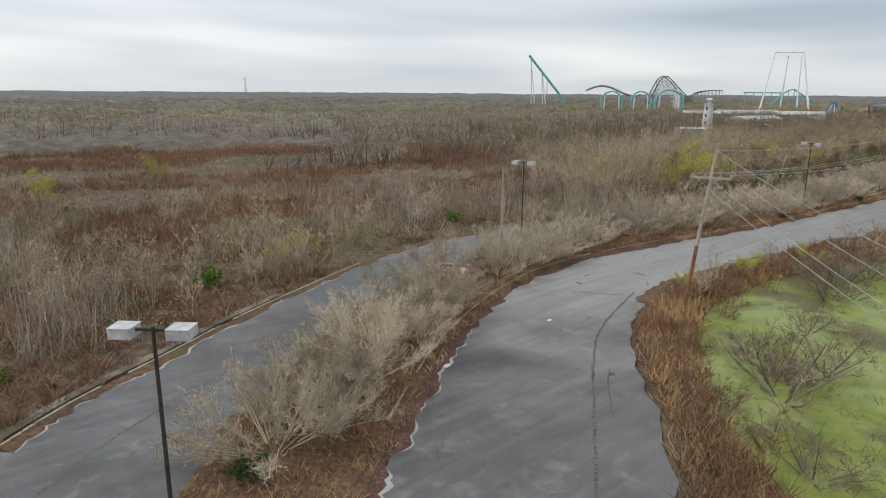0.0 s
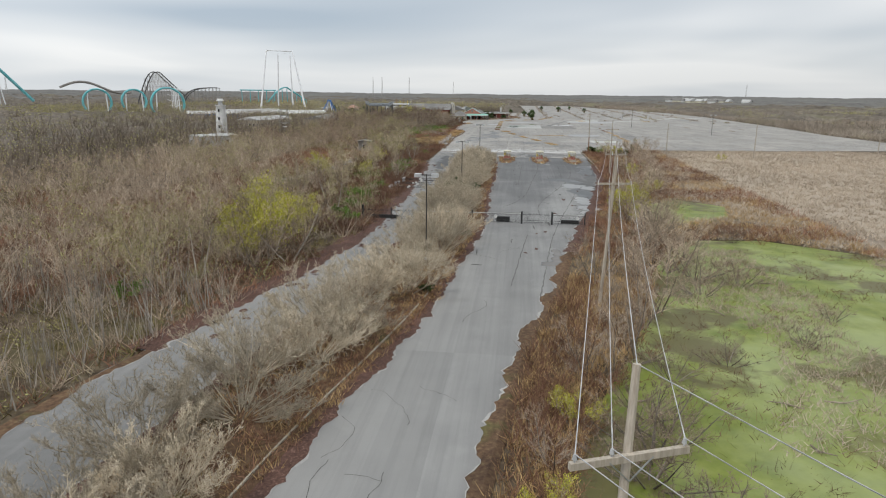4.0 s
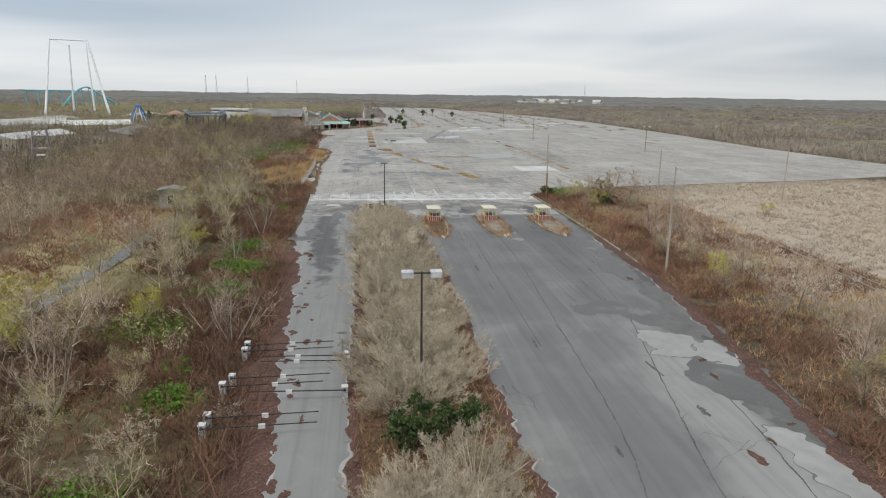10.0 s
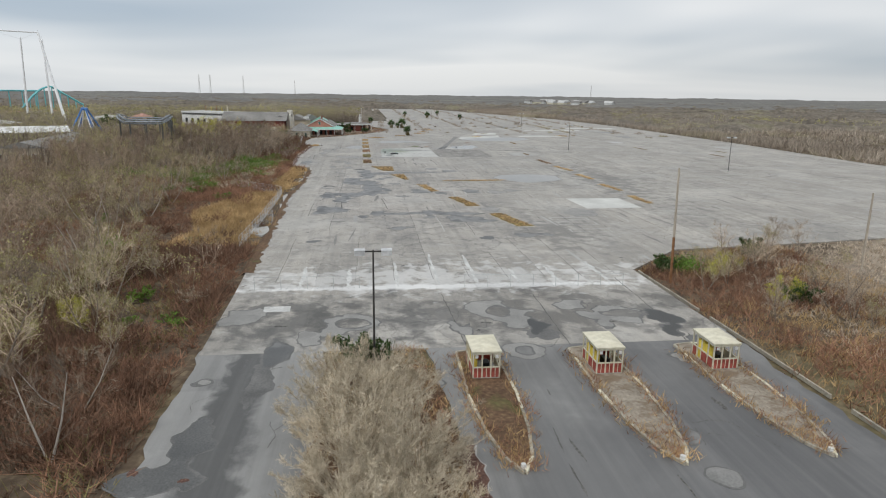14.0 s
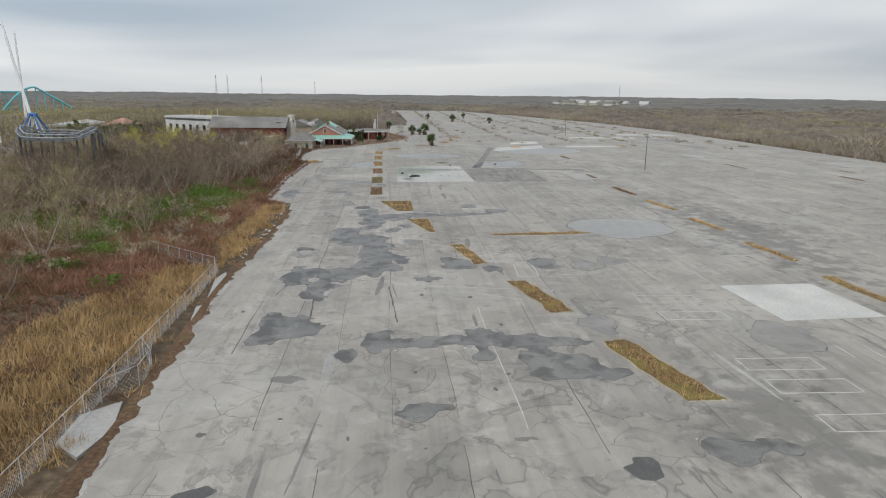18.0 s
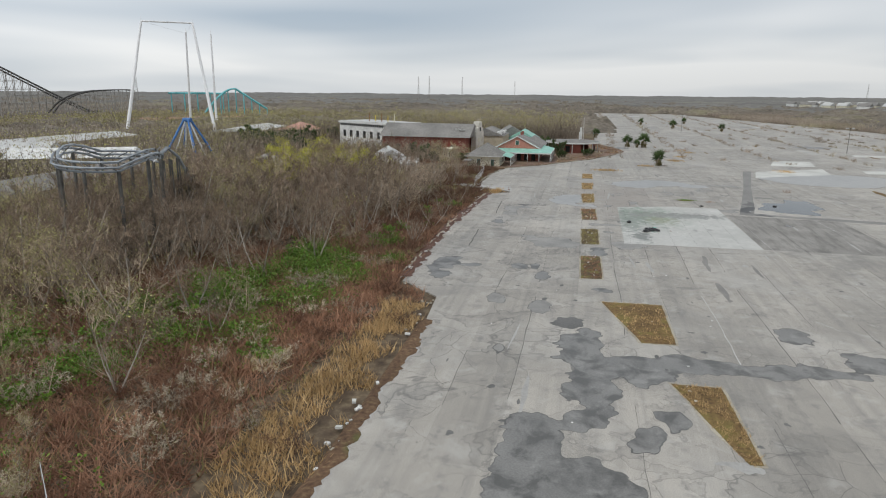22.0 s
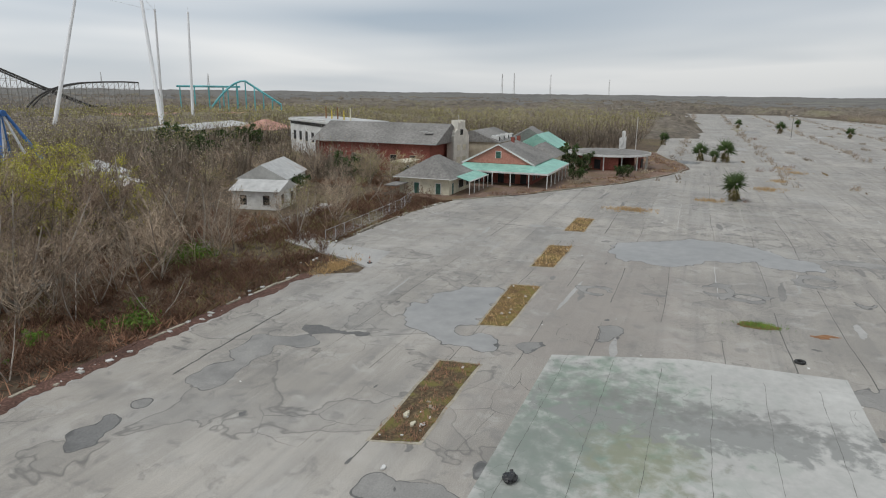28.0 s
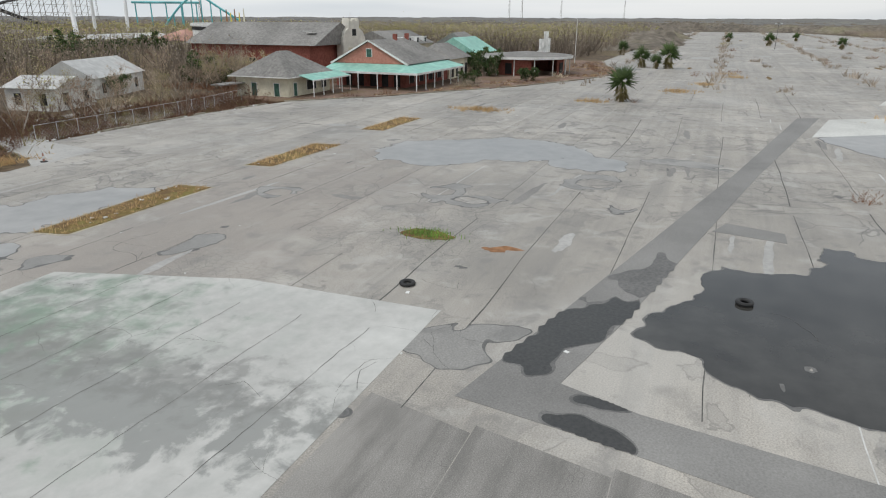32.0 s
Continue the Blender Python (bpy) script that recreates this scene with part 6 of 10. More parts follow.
# prototypes stand where the first of their kind grows
def kinds():
    K = {}
    K["myrtle"] = [make_plant("myrtle_shrub", "leafless pale-twigged rounded shrub in the median", "shrub", "median shrubs", 20 + i, 4.2, 26, 9, 6, 1.15, 0.25, 0.032, "myrtle", "myrtle", fine=0.0085, vase=0.6) for i in range(3)]
    K["tree"] = [make_plant("bare_tree", "leafless grey-brown tree in the thicket", "tree", "bare trees", 40 + i, 9.0 + i * 0.5, 1 + i % 3, 30 // (1 + i % 3), 6, 0.55, 0.15, 0.13, "twig", "bark", lean=0.12, fine=0.015, wide=1.15) for i in range(4)]
    K["dark"] = [make_plant("dark_bare_tree", "leafless dark brown tree beside the lot", "tree", "dark bare trees", 140 + i, 9.0 + i * 0.5, 2 + i % 2, 16 - 5 * (i % 2), 6, 0.6, 0.12, 0.13, "twig_dark", "pale_bark", fine=0.015, wide=1.15) for i in range(3)]
    K["sapling"] = [make_plant("pale_sapling", "slender pale leafless sapling at the road's edge", "tree", "pale saplings", 60 + i, 8.0, 3, 10, 4, 0.25, 0.2, 0.08, "twig", "pale_bark", fine=0.02, wide=0.75) for i in range(2)]
    K["yellow"] = [make_plant("yellow_green_tree", "tree with fresh yellow-green spring leaves", "tree", "leafing trees", 70 + i, 9.0, 3, 8, 5, 0.7, 0.25, 0.13, "twig", "bark", "leafy", 4200, 0.1, low=1.5, wide=1.1) for i in range(2)]
    K["pale"] = [make_plant("budding_tree", "tall budding tree with a haze of pale green leaves", "tree", "budding trees", 80 + i, 9.5, 2, 13, 6, 0.45, 0.2, 0.13, "twig", "bark", "pale_leafy", 2000, 0.075, low=2.0, fine=0.015, wide=1.1) for i in range(3)]
    K["green"] = [make_plant("evergreen_bush", "dense dark green evergreen bush", "bush", "evergreen bushes", 90 + i, 3.2, 9, 7, 3, 0.8, 0.2, 0.05, "twig", "bark", "green", 3600, 0.13) for i in range(2)]
    K["bright"] = [make_plant("bright_green_bush", "low bush with bright green spring leaves", "bush", "green bushes", 95 + i, 2.2, 9, 6, 3, 1.0, 0.15, 0.035, "bramble", "bark", "bright", 1500, 0.13) for i in range(2)]
    K["red"] = [make_plant("red_brown_bush", "leafless red-brown bush in the undergrowth", "bush", "brown bushes", 99 + i, 3.0, 10, 6, 3, 1.05, 0.12, 0.035, "bramble", "bramble", fine=0.011, vase=0.3) for i in range(3)]
    K["briar"] = [make_plant("briar_bush", "leafless dark red-brown briar bush", "bush", "briar bushes", 105 + i, 3.0, 10, 6, 3, 1.1, 0.1, 0.035, "bramble_dark", "bramble_dark", fine=0.012, vase=0.2) for i in range(3)]
    K["tan"] = [make_plant("tan_bush", "leafless pale tan bush with arching twigs", "bush", "tan bushes", 120 + i, 3.0, 12, 6, 4, 1.15, 0.12, 0.03, "myrtle", "bark", fine=0.012, droop=0.25) for i in range(2)]
    K["dead"] = [make_plant("dead_shrub", "dead dark grey shrub standing in the pond", "shrub", "dead shrubs", 110 + i, 4.5, 9, 5, 5, 1.25, 0.2, 0.07, "twig_dark", "deadwood", fine=0.011, wide=1.5) for i in range(2)]
    return K


K = kinds()
first = {k: list(v) for k, v in K.items()}


def plant(kind, x, y, s=1.0, flat=1.0):
    """The prototypes themselves stand first; then copies."""
    if first[kind]:
        o = first[kind].pop()
        z = -0.35 if not inside(x, y, B_LEFT + A_RIGHT[::-1]) else 0.05
        o.matrix_basis = pose(x, y, z, 0, 0, vr.uniform(0, 360)) @ Matrix.Diagonal((s, s, s * flat, 1))
        return o
    return place(K[kind], x, y, s, flat)


MYRTLES = [(18.6, 35.6, 1.0), (24.5, 39.5, 0.9), (28.5, 40.0, 1.05), (33, 46, 0.85), (39.7, 47.5, 1.15), (45, 51.5, 0.8), (52.5, 58, 0.9), (56.5, 53.4, 1.0), (61, 57.5, 0.75), (68, 55.6, 1.05), (74, 58.5, 0.9), (82, 59.5, 1.0),
           (88, 55.6, 1.05), (95, 57.5, 1.1), (99, 53.4, 0.95), (107, 55.5, 1.05), (114.4, 53.4, 1.1), (119, 49, 1.3), (126, 52.5, 0.85), (133.7, 51.6, 0.95), (139.5, 47.4, 1.25), (146, 50, 1.15), (151, 47, 1.1), (157, 50.5, 1.05),
           (168, 49.5, 0.9), (174, 50.8, 1.15), (180, 50.6, 1.25), (187, 51, 0.9), (203, 50, 0.95), (210, 49.5, 1.1), (216, 51.5, 0.9), (222, 48.5, 1.05), (228, 50.5, 1.15), (235, 49.5, 1.0), (242, 51, 1.1), (248, 49.4, 1.1), (254, 51.8, 0.95),
           (259, 51.5, 1.05), (265, 49.5, 0.9), (270, 52, 1.1), (276, 52.6, 0.9), (281, 50, 0.8), (171, 48, 0.85), (184, 48.5, 0.9), (207, 52.5, 0.85), (219, 47.5, 0.85), (232, 52, 0.9), (239, 47.5, 0.85), (251, 47.5, 0.85), (263, 52.8, 0.85), (268, 48, 0.8), (143, 52, 0.85), (130, 48.5, 0.8), (104, 51.5, 0.85), (78, 55.5, 0.8), (64, 54, 0.75), (22, 36, 0.8), (36, 43.5, 0.8)]
for k in range(30):
    x = 166 + k * 4.0
    if not 190 < x < 200:
        MYRTLES.append((x, np.interp(x, [163, 200, 285], [49.5, 49.8, 51.0]) + (2.4 if k % 2 else -2.2), 0.78 + 0.07 * (k % 4)))
for mx, my, ms in MYRTLES:
    plant("myrtle", mx, my, ms * (1.7 if mx < 110 else 1.5), 0.9)
for gx, gy, gs in ((196.5, 51.2, 1.2), (198, 47.3, 0.95), (229, 46, 0.7), (284.5, 52.0, 1.25), (16, 33.5, 0.5), (119.5, 46.5, 0.4), (151, 44.5, 0.5), (317, 7.6, 1.0), (301, -2.6, 1.1), (325, -11, 1.1), (660, 53, 1.3), (648, 63, 1.2), (668, 66, 2.0), (680, 74, 2.2)):
    plant("green", gx, gy, gs)
for yx, yy, ys in ((133, 71, 1.25), (131.5, 75, 1.15), (128.5, 72.5, 0.9), (145, 69.5, 0.8), (226, 92, 0.7), (168.5, 16.1, 0.85), (172, 15, 0.8), (164, 15, 0.6), (68, 36, 0.35), (312, 3, 0.45), (238, 4, 0.5), (157, 81, 0.8), (25, 137, 0.8), (50, 154, 0.8), (39, 73, 0.45), (44, 76, 0.4), (317, -2, 0.4), (287, -34, 0.4), (300, 0, 0.5), (205, 5, 0.5), (78, 33.6, 0.4), (90, 31.8, 0.4)):
    plant("yellow", yx, yy, ys)
for bx, by, bs in ((466, 93.6, 1.6), (464, 86, 1.2), (442, 98.6, 1.7), (452, 95, 1.4), (427, 109, 1.6), (448, 95.5, 1.3), (470, 88, 1.1), (433, 103, 1.4), (500, 83, 0.8), (524, 81.5, 0.7), (185, 70, 1.4), (190, 73, 1.3), (205, 71, 1.2), (212, 72, 1.0), (238, 72, 1.0), (300, 73, 0.9), (455, 88, 0.9), (476, 96, 1.3), (415, 100, 1.3), (437, 92, 1.2), (8, 58, 0.6)):
    plant("bright", bx, by, bs, 0.8)

FIELD = [(-140, 96), (-100, 330), (54, 268), (138, 255), (164, 195), (172, 160), (150, 114), (110, 96), (85, 93)]
mass = []
for x in np.arange(-60, 645, 4.4):
    for y in np.arange(64, 156, 4.8):
        px, py = x + vr.uniform(-2.2, 2.2), y + vr.uniform(-2.4, 2.4)
        if not off_paved(px, py, 4.0) or not clear_of_houses(px, py, 1.5):
            continue
        edge = np.interp(px, [p[0] for p in B_LEFT] + [335, 446, 461, 545, 604], [p[1] for p in B_LEFT] + [69.2, 70.2, 77.5, 78.5, 82])
        d = wob(px, py, 0.025, 4)
        keep = 0.8 + 0.6 * d + 0.7 * wob(px, py, 0.09, 14)
        if px < 95:
            keep = 0.30 + 0.5 * d if py > 92 else 0.6
        if inside(px, py, FIELD):
            keep = 0.03 + 0.25 * max(0, d)
        if 158 < px < 335 and py - edge < 17 + 8 * wob(px, 3, 0.05, 2):
            keep *= 0.12
        if 222 < px < 298 and 84 < py < 114:
            keep *= 0.16
        if 335 < px < 462:
            keep = 0 if py < 92 + 10 * d else (0.45 if py < 114 else 0.95)
        if 462 < px < 548:
            keep = 0.05 if py < (108 if px < 482 else 91) else 1.0
        if px > 548:
            keep *= 0.25 if py < 98 else 0.5
        if vr.random() > keep:
            continue
        s = vr.uniform(0.55, 1.2) * (1.0 if px > 105 else 0.75) * (1.35 if 430 < px < 560 and py > 104 else 1.0)
        pale = vr.random() < (0.34 + 0.55 * wob(px, py, 0.02, 8)) * (1.0 if px < 425 else 0.45)
        if py - edge < (26 if px < 335 else 36) + (14 if 462 < px < 548 else 0) and vr.random() < 0.5:
            if px < 75 and py < 92 and vr.random() < 0.75:
                plant("sapling", px, py, vr.uniform(0.6, 1.0))
            elif pale:
                plant("pale", px, py, s)
            else:
                plant("dark" if px > 300 or vr.random() < 0.25 else "tree", px, py, s)
        else:
            mass.append((px, py, s * 10.0, pale))
# bushes close to the road and the lot
for x in np.arange(-40, 600, 3.4):
    for k, off in enumerate((3.0, 6.0, 9.5, 13)):
        edge = np.interp(x, [p[0] for p in B_LEFT] + [309, 335, 357, 392, 446, 455, 461, 545, 560, 604], [p[1] for p in B_LEFT] + [68.2, 69.2, 69.2, 71.2, 70.2, 71, 77.5, 78.5, 83, 82])
        px, py = x + vr.uniform(-1.5, 1.5), edge + off + vr.uniform(-1, 1.5) + (3.5 if 100 < x < 250 else 0)
        if vr.random() > (0.42 if 158 < px < 335 else 0.2) or not off_paved(px, py, 1.5) or not clear_of_houses(px, py, 1) or (340 < px < 455 and vr.random() < 0.6):
            continue
        plant("briar" if px > 335 or vr.random() < 0.2 else "red" if vr.random() < 0.85 else "bright", px, py, vr.uniform(0.7, 1.4), vr.uniform(0.7, 1.0))
# the strip between the entrance road and the marsh, then the reed field
for x in np.arange(30, 330, 4.2):
    edge = np.interp(x, [p[0] for p in A_RIGHT] + [318, 330], [p[1] for p in A_RIGHT] + [12, 0])
    for k in range(3):
        px, py = x + vr.uniform(-2, 2), edge - vr.uniform(2.5, 7 if x < 115 else 22)
        if not off_paved(px, py, 1.8) or inside(px, py, POND) or inside(px, py, POND_B):
            continue
        u = vr.random()
        if x > 120 and u < 0.36:
            plant("tree", px, py - 2, vr.uniform(0.45, 0.8))
        elif x > 150 and u < 0.46:
            plant("pale", px, py - 3, vr.uniform(0.4, 0.7))
        elif u < 0.68:
            plant("red", px, py, vr.uniform(0.5, 1.0))
for x, y, s in ((50.2, 18.8, 1.35), (52.4, 20.6, 1.1), (55.1, 21.3, 0.8), (57.3, 18.4, 1.0), (41, 13.5, 0.8), (78.1, 25.3, 1.1), (80, 24, 0.8), (84.1, 27.5, 1.2), (87.4, 26.6, 1.3), (90, 25, 1.0), (93, 26, 0.9), (100, 22.7, 0.8), (66.4, 23, 0.8), (78, 13.6, 0.55), (83, 8.7, 0.6), (104, 17, 0.7), (110, 8, 0.6), (70, 5, 0.5), (118, 2, 0.6), (132.8, 12.7, 1.2), (135.7, 16.5, 1.3), (130, 8, 0.9), (125, 14, 1.0), (95, -8, 0.6), (188, 3, 0.8)):
    o = plant("dead", x, y, s)
    o.location.z = -0.75
for k in range(70):
    q = POND[vr.randrange(len(POND))]
    p2 = POND[(POND.index(q) + 1) % len(POND)]
    u = vr.random()
    x, y = q[0] * (1 - u) + p2[0] * u + vr.gauss(0, 1.6), q[1] * (1 - u) + p2[1] * u + vr.gauss(0, 1.6)
    if off_paved(x, y, 1.5) and y > -5:
        o = plant("red" if k % 3 else "dead", x, y, vr.uniform(0.5, 1.0))
        o.location.z = -0.55
for x, y, s in ((139.5, 17, 1.0), (143, 19, 0.9), (147, 16, 0.85), (153, 14.5, 0.8), (160, 12, 0.8), (176, 10, 0.7), (84, 33.4, 0.5), (72, 35.2, 0.5), (101, 30, 0.55), (110, 28, 0.5), (118, 26, 0.6), (100, 27.5, 0.6), (106, 25, 0.7), (112, 23, 0.75), (118, 20, 0.7), (125, 18, 0.8), (130, 20, 0.75), (66, 34, 0.45), (138.5, 18.4, 1.0), (135, 14, 0.9), (199, 7, 0.9), (205, 9, 0.8), (142, 12, 0.8), (150, 10, 0.7), (128, 22, 0.6)):
    plant("tree", x, y, s)


def tree_mass(name, label, spots, mat, per, r, seed, leaf=0, leaf_mat="pale_leafy"):
    """Many trees joined: each a turned copy of one of five small branching trees, with its leaves where it buds."""
    rng = np.random.default_rng(seed)
    protos = []
    for k in range(5):
        paths, lv, ends = woody(rng, 1.0, 1 + k % 3, per // (1 + k % 3), 4, 0.5, 0.12, r * 0.11, 0.1, 0.0, r * 0.018, 0.0, 1.15)
        st = [spikes(paths[:, i], paths[:, i + 1], np.full(len(paths), r * 0.11 / (1 + i))) for i in (0, 1)]
        parts = st + [blades(*l, rng) for l in lv]
        v = np.concatenate([q[0] for q in parts])
        n = np.cumsum([0] + [len(q[0]) for q in parts])
        protos.append((v, np.concatenate([q[1] + m for q, m in zip(parts, n)]), ends))
    vs, fs, ls, n = [], [], [], 0
    for x, y, h in spots:
        v, f, ends = protos[rng.integers(0, 5)]
        an, w = rng.uniform(0, 6.283), rng.uniform(0.85, 1.25)
        turn = np.array([[math.cos(an) * w, -math.sin(an) * w, 0], [math.sin(an) * w, math.cos(an) * w, 0], [0, 0, 1.0]]) * h
        at = np.array([x, y, -0.25])
        vs.append(v @ turn.T + at)
        fs.append(f + n)
        n += len(v)
        if leaf:
            ls.append(ends[rng.integers(0, len(ends), leaf)] @ turn.T + at + rng.normal(0, 0.3, (leaf, 3)))
    tagged(bulk(name, np.concatenate(vs), np.concatenate(fs), mat), label, "trees", "", "stuff")
    if leaf:
        c = np.concatenate(ls)
        v, f = leaf_quads(c, rng.uniform(0.07, 0.17, len(c)), rng)
        tagged(bulk(name + "_leaves", v, f, leaf_mat), "haze of small fresh leaves on the thicket", "foliage", "", "stuff")


tree_mass("bare_thicket", "dense thicket of leafless trees behind the verge", [m[:3] for m in mass if not m[3] and m[0] < 300], "twig", 18, 0.1, 3)
tree_mass("dark_thicket", "dense dark thicket of leafless trees beside the lot", [m[:3] for m in mass if not m[3] and m[0] >= 300], "twig_dark", 18, 0.1, 13)
tree_mass("budding_thicket", "dense thicket of trees with a first pale green haze", [m[:3] for m in mass if m[3] and m[0] < 300], "twig", 15, 0.1, 4, 150)
tree_mass("budding_thicket", "dense dark thicket with a first pale green haze", [m[:3] for m in mass if m[3] and m[0] >= 300], "twig_dark", 15, 0.1, 5, 190)


# masses of brush, reeds and grass
def brush(name, label, mat, spots, hmin, hmax, per, r, fan=0.6, seed=5, category="brush"):
    """Clumps of stems at the given spots (x, y, z, scale)."""
    rng = np.random.default_rng(seed)
    s = np.asarray(spots, float)
    if not len(s):
        return
    i = np.repeat(np.arange(len(s)), per)
    n = len(i)
    a = s[i, :3] + np.concatenate([rng.normal(0, 0.35, (n, 2)) * s[i, 3:4], np.zeros((n, 1))], 1)
    d = unit(rng.normal(0, fan, (n, 3)) * np.array([1, 1, 0.2]) + np.array([0, 0, 1]))
    b = a + d * (rng.uniform(hmin, hmax, n) * s[i, 3])[:, None]
    v, f = blades(a, b, np.full(n, r) * s[i, 3], rng)
    tagged(bulk(name, v, f, mat), label, category, "", "stuff")


def scatter(x0, x1, y0, y1, n, test, seed):
    rng = random.Random(seed)
    out = []
    for _ in range(n):
        x, y = rng.uniform(x0, x1), rng.uniform(y0, y1)
        if test(x, y):
            out.append((x, y, ground_z(x, y) - 0.08, rng.uniform(0.6, 1.3)))
    return out


def left_ok(x, y):
    return off_paved(x, y, 1.0) and y > 30 and clear_of_houses(x, y, 0.3) and not (505 < x < 640 and y < 79)


def right_ok(x, y):
    return off_paved(x, y, 1.0) and not inside(x, y, POND) and not inside(x, y, POND_B)


def golden(x, y):
    return 338 < x < 452 and y < (87 + 14 * wob(x, y, 0.03, 2) if x < 398 else 77 + 3 * wob(x, y, 0.1, 2))


brush("bramble_brush", "red-brown bramble undergrowth beside the pavement", "bramble", scatter(-60, 640, 45, 122, 46000, lambda x, y: left_ok(x, y) and not golden(x, y) and wob(x, y, 0.03, 1) > -0.16, 1), 0.6, 2.0, 9, 0.04, 0.95, 1)
brush("verge_tangle", "dark red-brown brambles heaped along the exit road", "bramble_dark", scatter(150, 336, 62, 92, 14000, lambda x, y: left_ok(x, y) and wob(x, y, 0.06, 31) > -0.15, 27), 0.8, 2.6, 9, 0.03, 0.9, 27)
brush("lot_side_brush", "dark red-brown brambles crowding the edge of the lot", "bramble_dark", scatter(440, 606, 74, 116, 17000, lambda x, y: left_ok(x, y) and not (x < 455 and y < 84) and wob(x, y, 0.06, 31) > -0.2 and not ((x - 470) ** 2 / 400 + (y - 108) ** 2 / 60 < 1), 21), 0.4, 1.9, 10, 0.032, 1.2, 21)
brush("olive_brush", "olive and brown weeds between the bare trees", "olive", scatter(-60, 640, 45, 150, 26000, lambda x, y: left_ok(x, y) and not golden(x, y) and wob(x, y, 0.03, 1) < 0.05, 2), 0.5, 1.7, 8, 0.042, 0.85, 2)
brush("golden_grass", "golden dry grass between the fence and the thicket", "gold", scatter(336, 456, 66, 106, 16000, lambda x, y: left_ok(x, y) and golden(x, y) and (y > 73 + 1.5 * wob(x, y, 0.2, 5) or wob(x, y, 0.3, 8) > 0.15), 3), 0.5, 1.4, 10, 0.034, 0.5, 3, "grass")
brush("tan_scrub", "dull tan dry scrub on the open ground", "scrub", scatter(-100, 180, 85, 275, 16000, lambda x, y: left_ok(x, y) and wob(x, y, 0.025, 6) > -0.05, 4), 0.6, 1.7, 8, 0.045, 0.6, 4, "grass")
brush("field_brush", "dark red-brown brush over the open field", "bramble", scatter(-100, 185, 80, 275, 30000, lambda x, y: left_ok(x, y) and wob(x, y, 0.025, 6) < 0.08 and wob(x, y, 0.15, 26) < 0.25, 14), 0.8, 2.6, 9, 0.045, 0.6, 14)
brush("field_olive", "olive grass in the hollows of the field", "olive", scatter(-60, 110, 66, 150, 6000, lambda x, y: left_ok(x, y) and wob(x, y, 0.04, 9) > 0.12, 15), 0.4, 1.1, 9, 0.04, 0.7, 15, "grass")
brush("lot_side_bramble", "tangled red-brown brambles between the grass and the trees", "bramble", scatter(385, 475, 78, 116, 6000, lambda x, y: left_ok(x, y) and not golden(x, y), 23), 0.7, 2.4, 10, 0.035, 1.0, 23)
brush("young_stems", "slender pale saplings crowding the verge", "pale_bark", scatter(-30, 120, 60, 118, 2600, lambda x, y: left_ok(x, y) and wob(x, y, 0.05, 19) > 0.05, 16), 2.0, 6.5, 3, 0.045, 0.16, 16, "saplings")
brush("young_twigs", "fine grey twigs of the young trees", "twig", scatter(-30, 180, 60, 135, 2600, lambda x, y: left_ok(x, y) and wob(x, y, 0.05, 19) > -0.05, 17), 1.2, 4.5, 16, 0.028, 0.65, 17, "saplings")
brush("reed_field", "broad field of tan dry reeds", "reed", scatter(118, 345, -150, 4, 30000, lambda x, y: right_ok(x, y) and y < 2 + 12 * wob(x, 0, 0.05, 3), 5), 0.5, 1.0, 7, 0.06, 0.8, 5, "grass")
brush("verge_brush", "brown weeds on the verge beside the entrance road", "bramble", scatter(-30, 340, -20, 48, 30000, lambda x, y: right_ok(x, y) and wob(x, y, 0.06, 3) > -0.12, 6), 0.4, 1.7, 9, 0.034, 0.85, 6)
brush("verge_grass", "tan dry grass on the verge beside the entrance road", "gold", scatter(-30, 340, -20, 48, 24000, lambda x, y: right_ok(x, y) and wob(x, y, 0.06, 3) < 0.1, 7), 0.4, 1.3, 9, 0.03, 0.65, 7, "grass")
brush("marsh_reeds", "dead brown stems and reeds standing in the pond", "olive", scatter(30, 205, -45, 34, 8000, lambda x, y: (inside(x, y, POND) or inside(x, y, POND_B)) and wob(x, y, 0.09, 12) > 0.08, 8), 0.7, 2.1, 6, 0.026, 0.7, 8, "reeds")
brush("bank_grass", "tall tan grass and brown stems on the bank of the pond", "gold", scatter(15, 130, -10, 42, 15000, lambda x, y: right_ok(x, y) and y > np.interp(x, [15, 130], [-8, 8]), 35), 0.5, 1.5, 10, 0.03, 0.6, 35, "grass")
brush("bank_brush", "red-brown twiggy brush on the bank of the pond", "bramble", scatter(15, 130, -10, 42, 9000, lambda x, y: right_ok(x, y) and wob(x, y, 0.15, 3) > -0.1, 36), 0.8, 2.4, 10, 0.026, 0.7, 36)
brush("pond_scum", "dark twigs and stalks poking through the duckweed", "bramble_dark", [(x, y, -0.55, q * 0.6) for x, y, z, q in scatter(34, 150, -40, 33, 12000, lambda x, y: inside(x, y, POND) and wob(x, y, 0.2, 14) > 0.0, 37)], 0.2, 1.6, 4, 0.03, 1.3, 37, "twigs")
brush("roadside_tangle", "dark red-brown tangle along the wet edge of the entrance road", "bramble", scatter(135, 330, -12, 24, 6000, lambda x, y: right_ok(x, y) and y > np.interp(x, [135, 200, 260, 330], [14, 4, -2, -12]) and wob(x, y, 0.1, 51) > -0.05, 51), 0.7, 2.6, 10, 0.03, 0.9, 51)
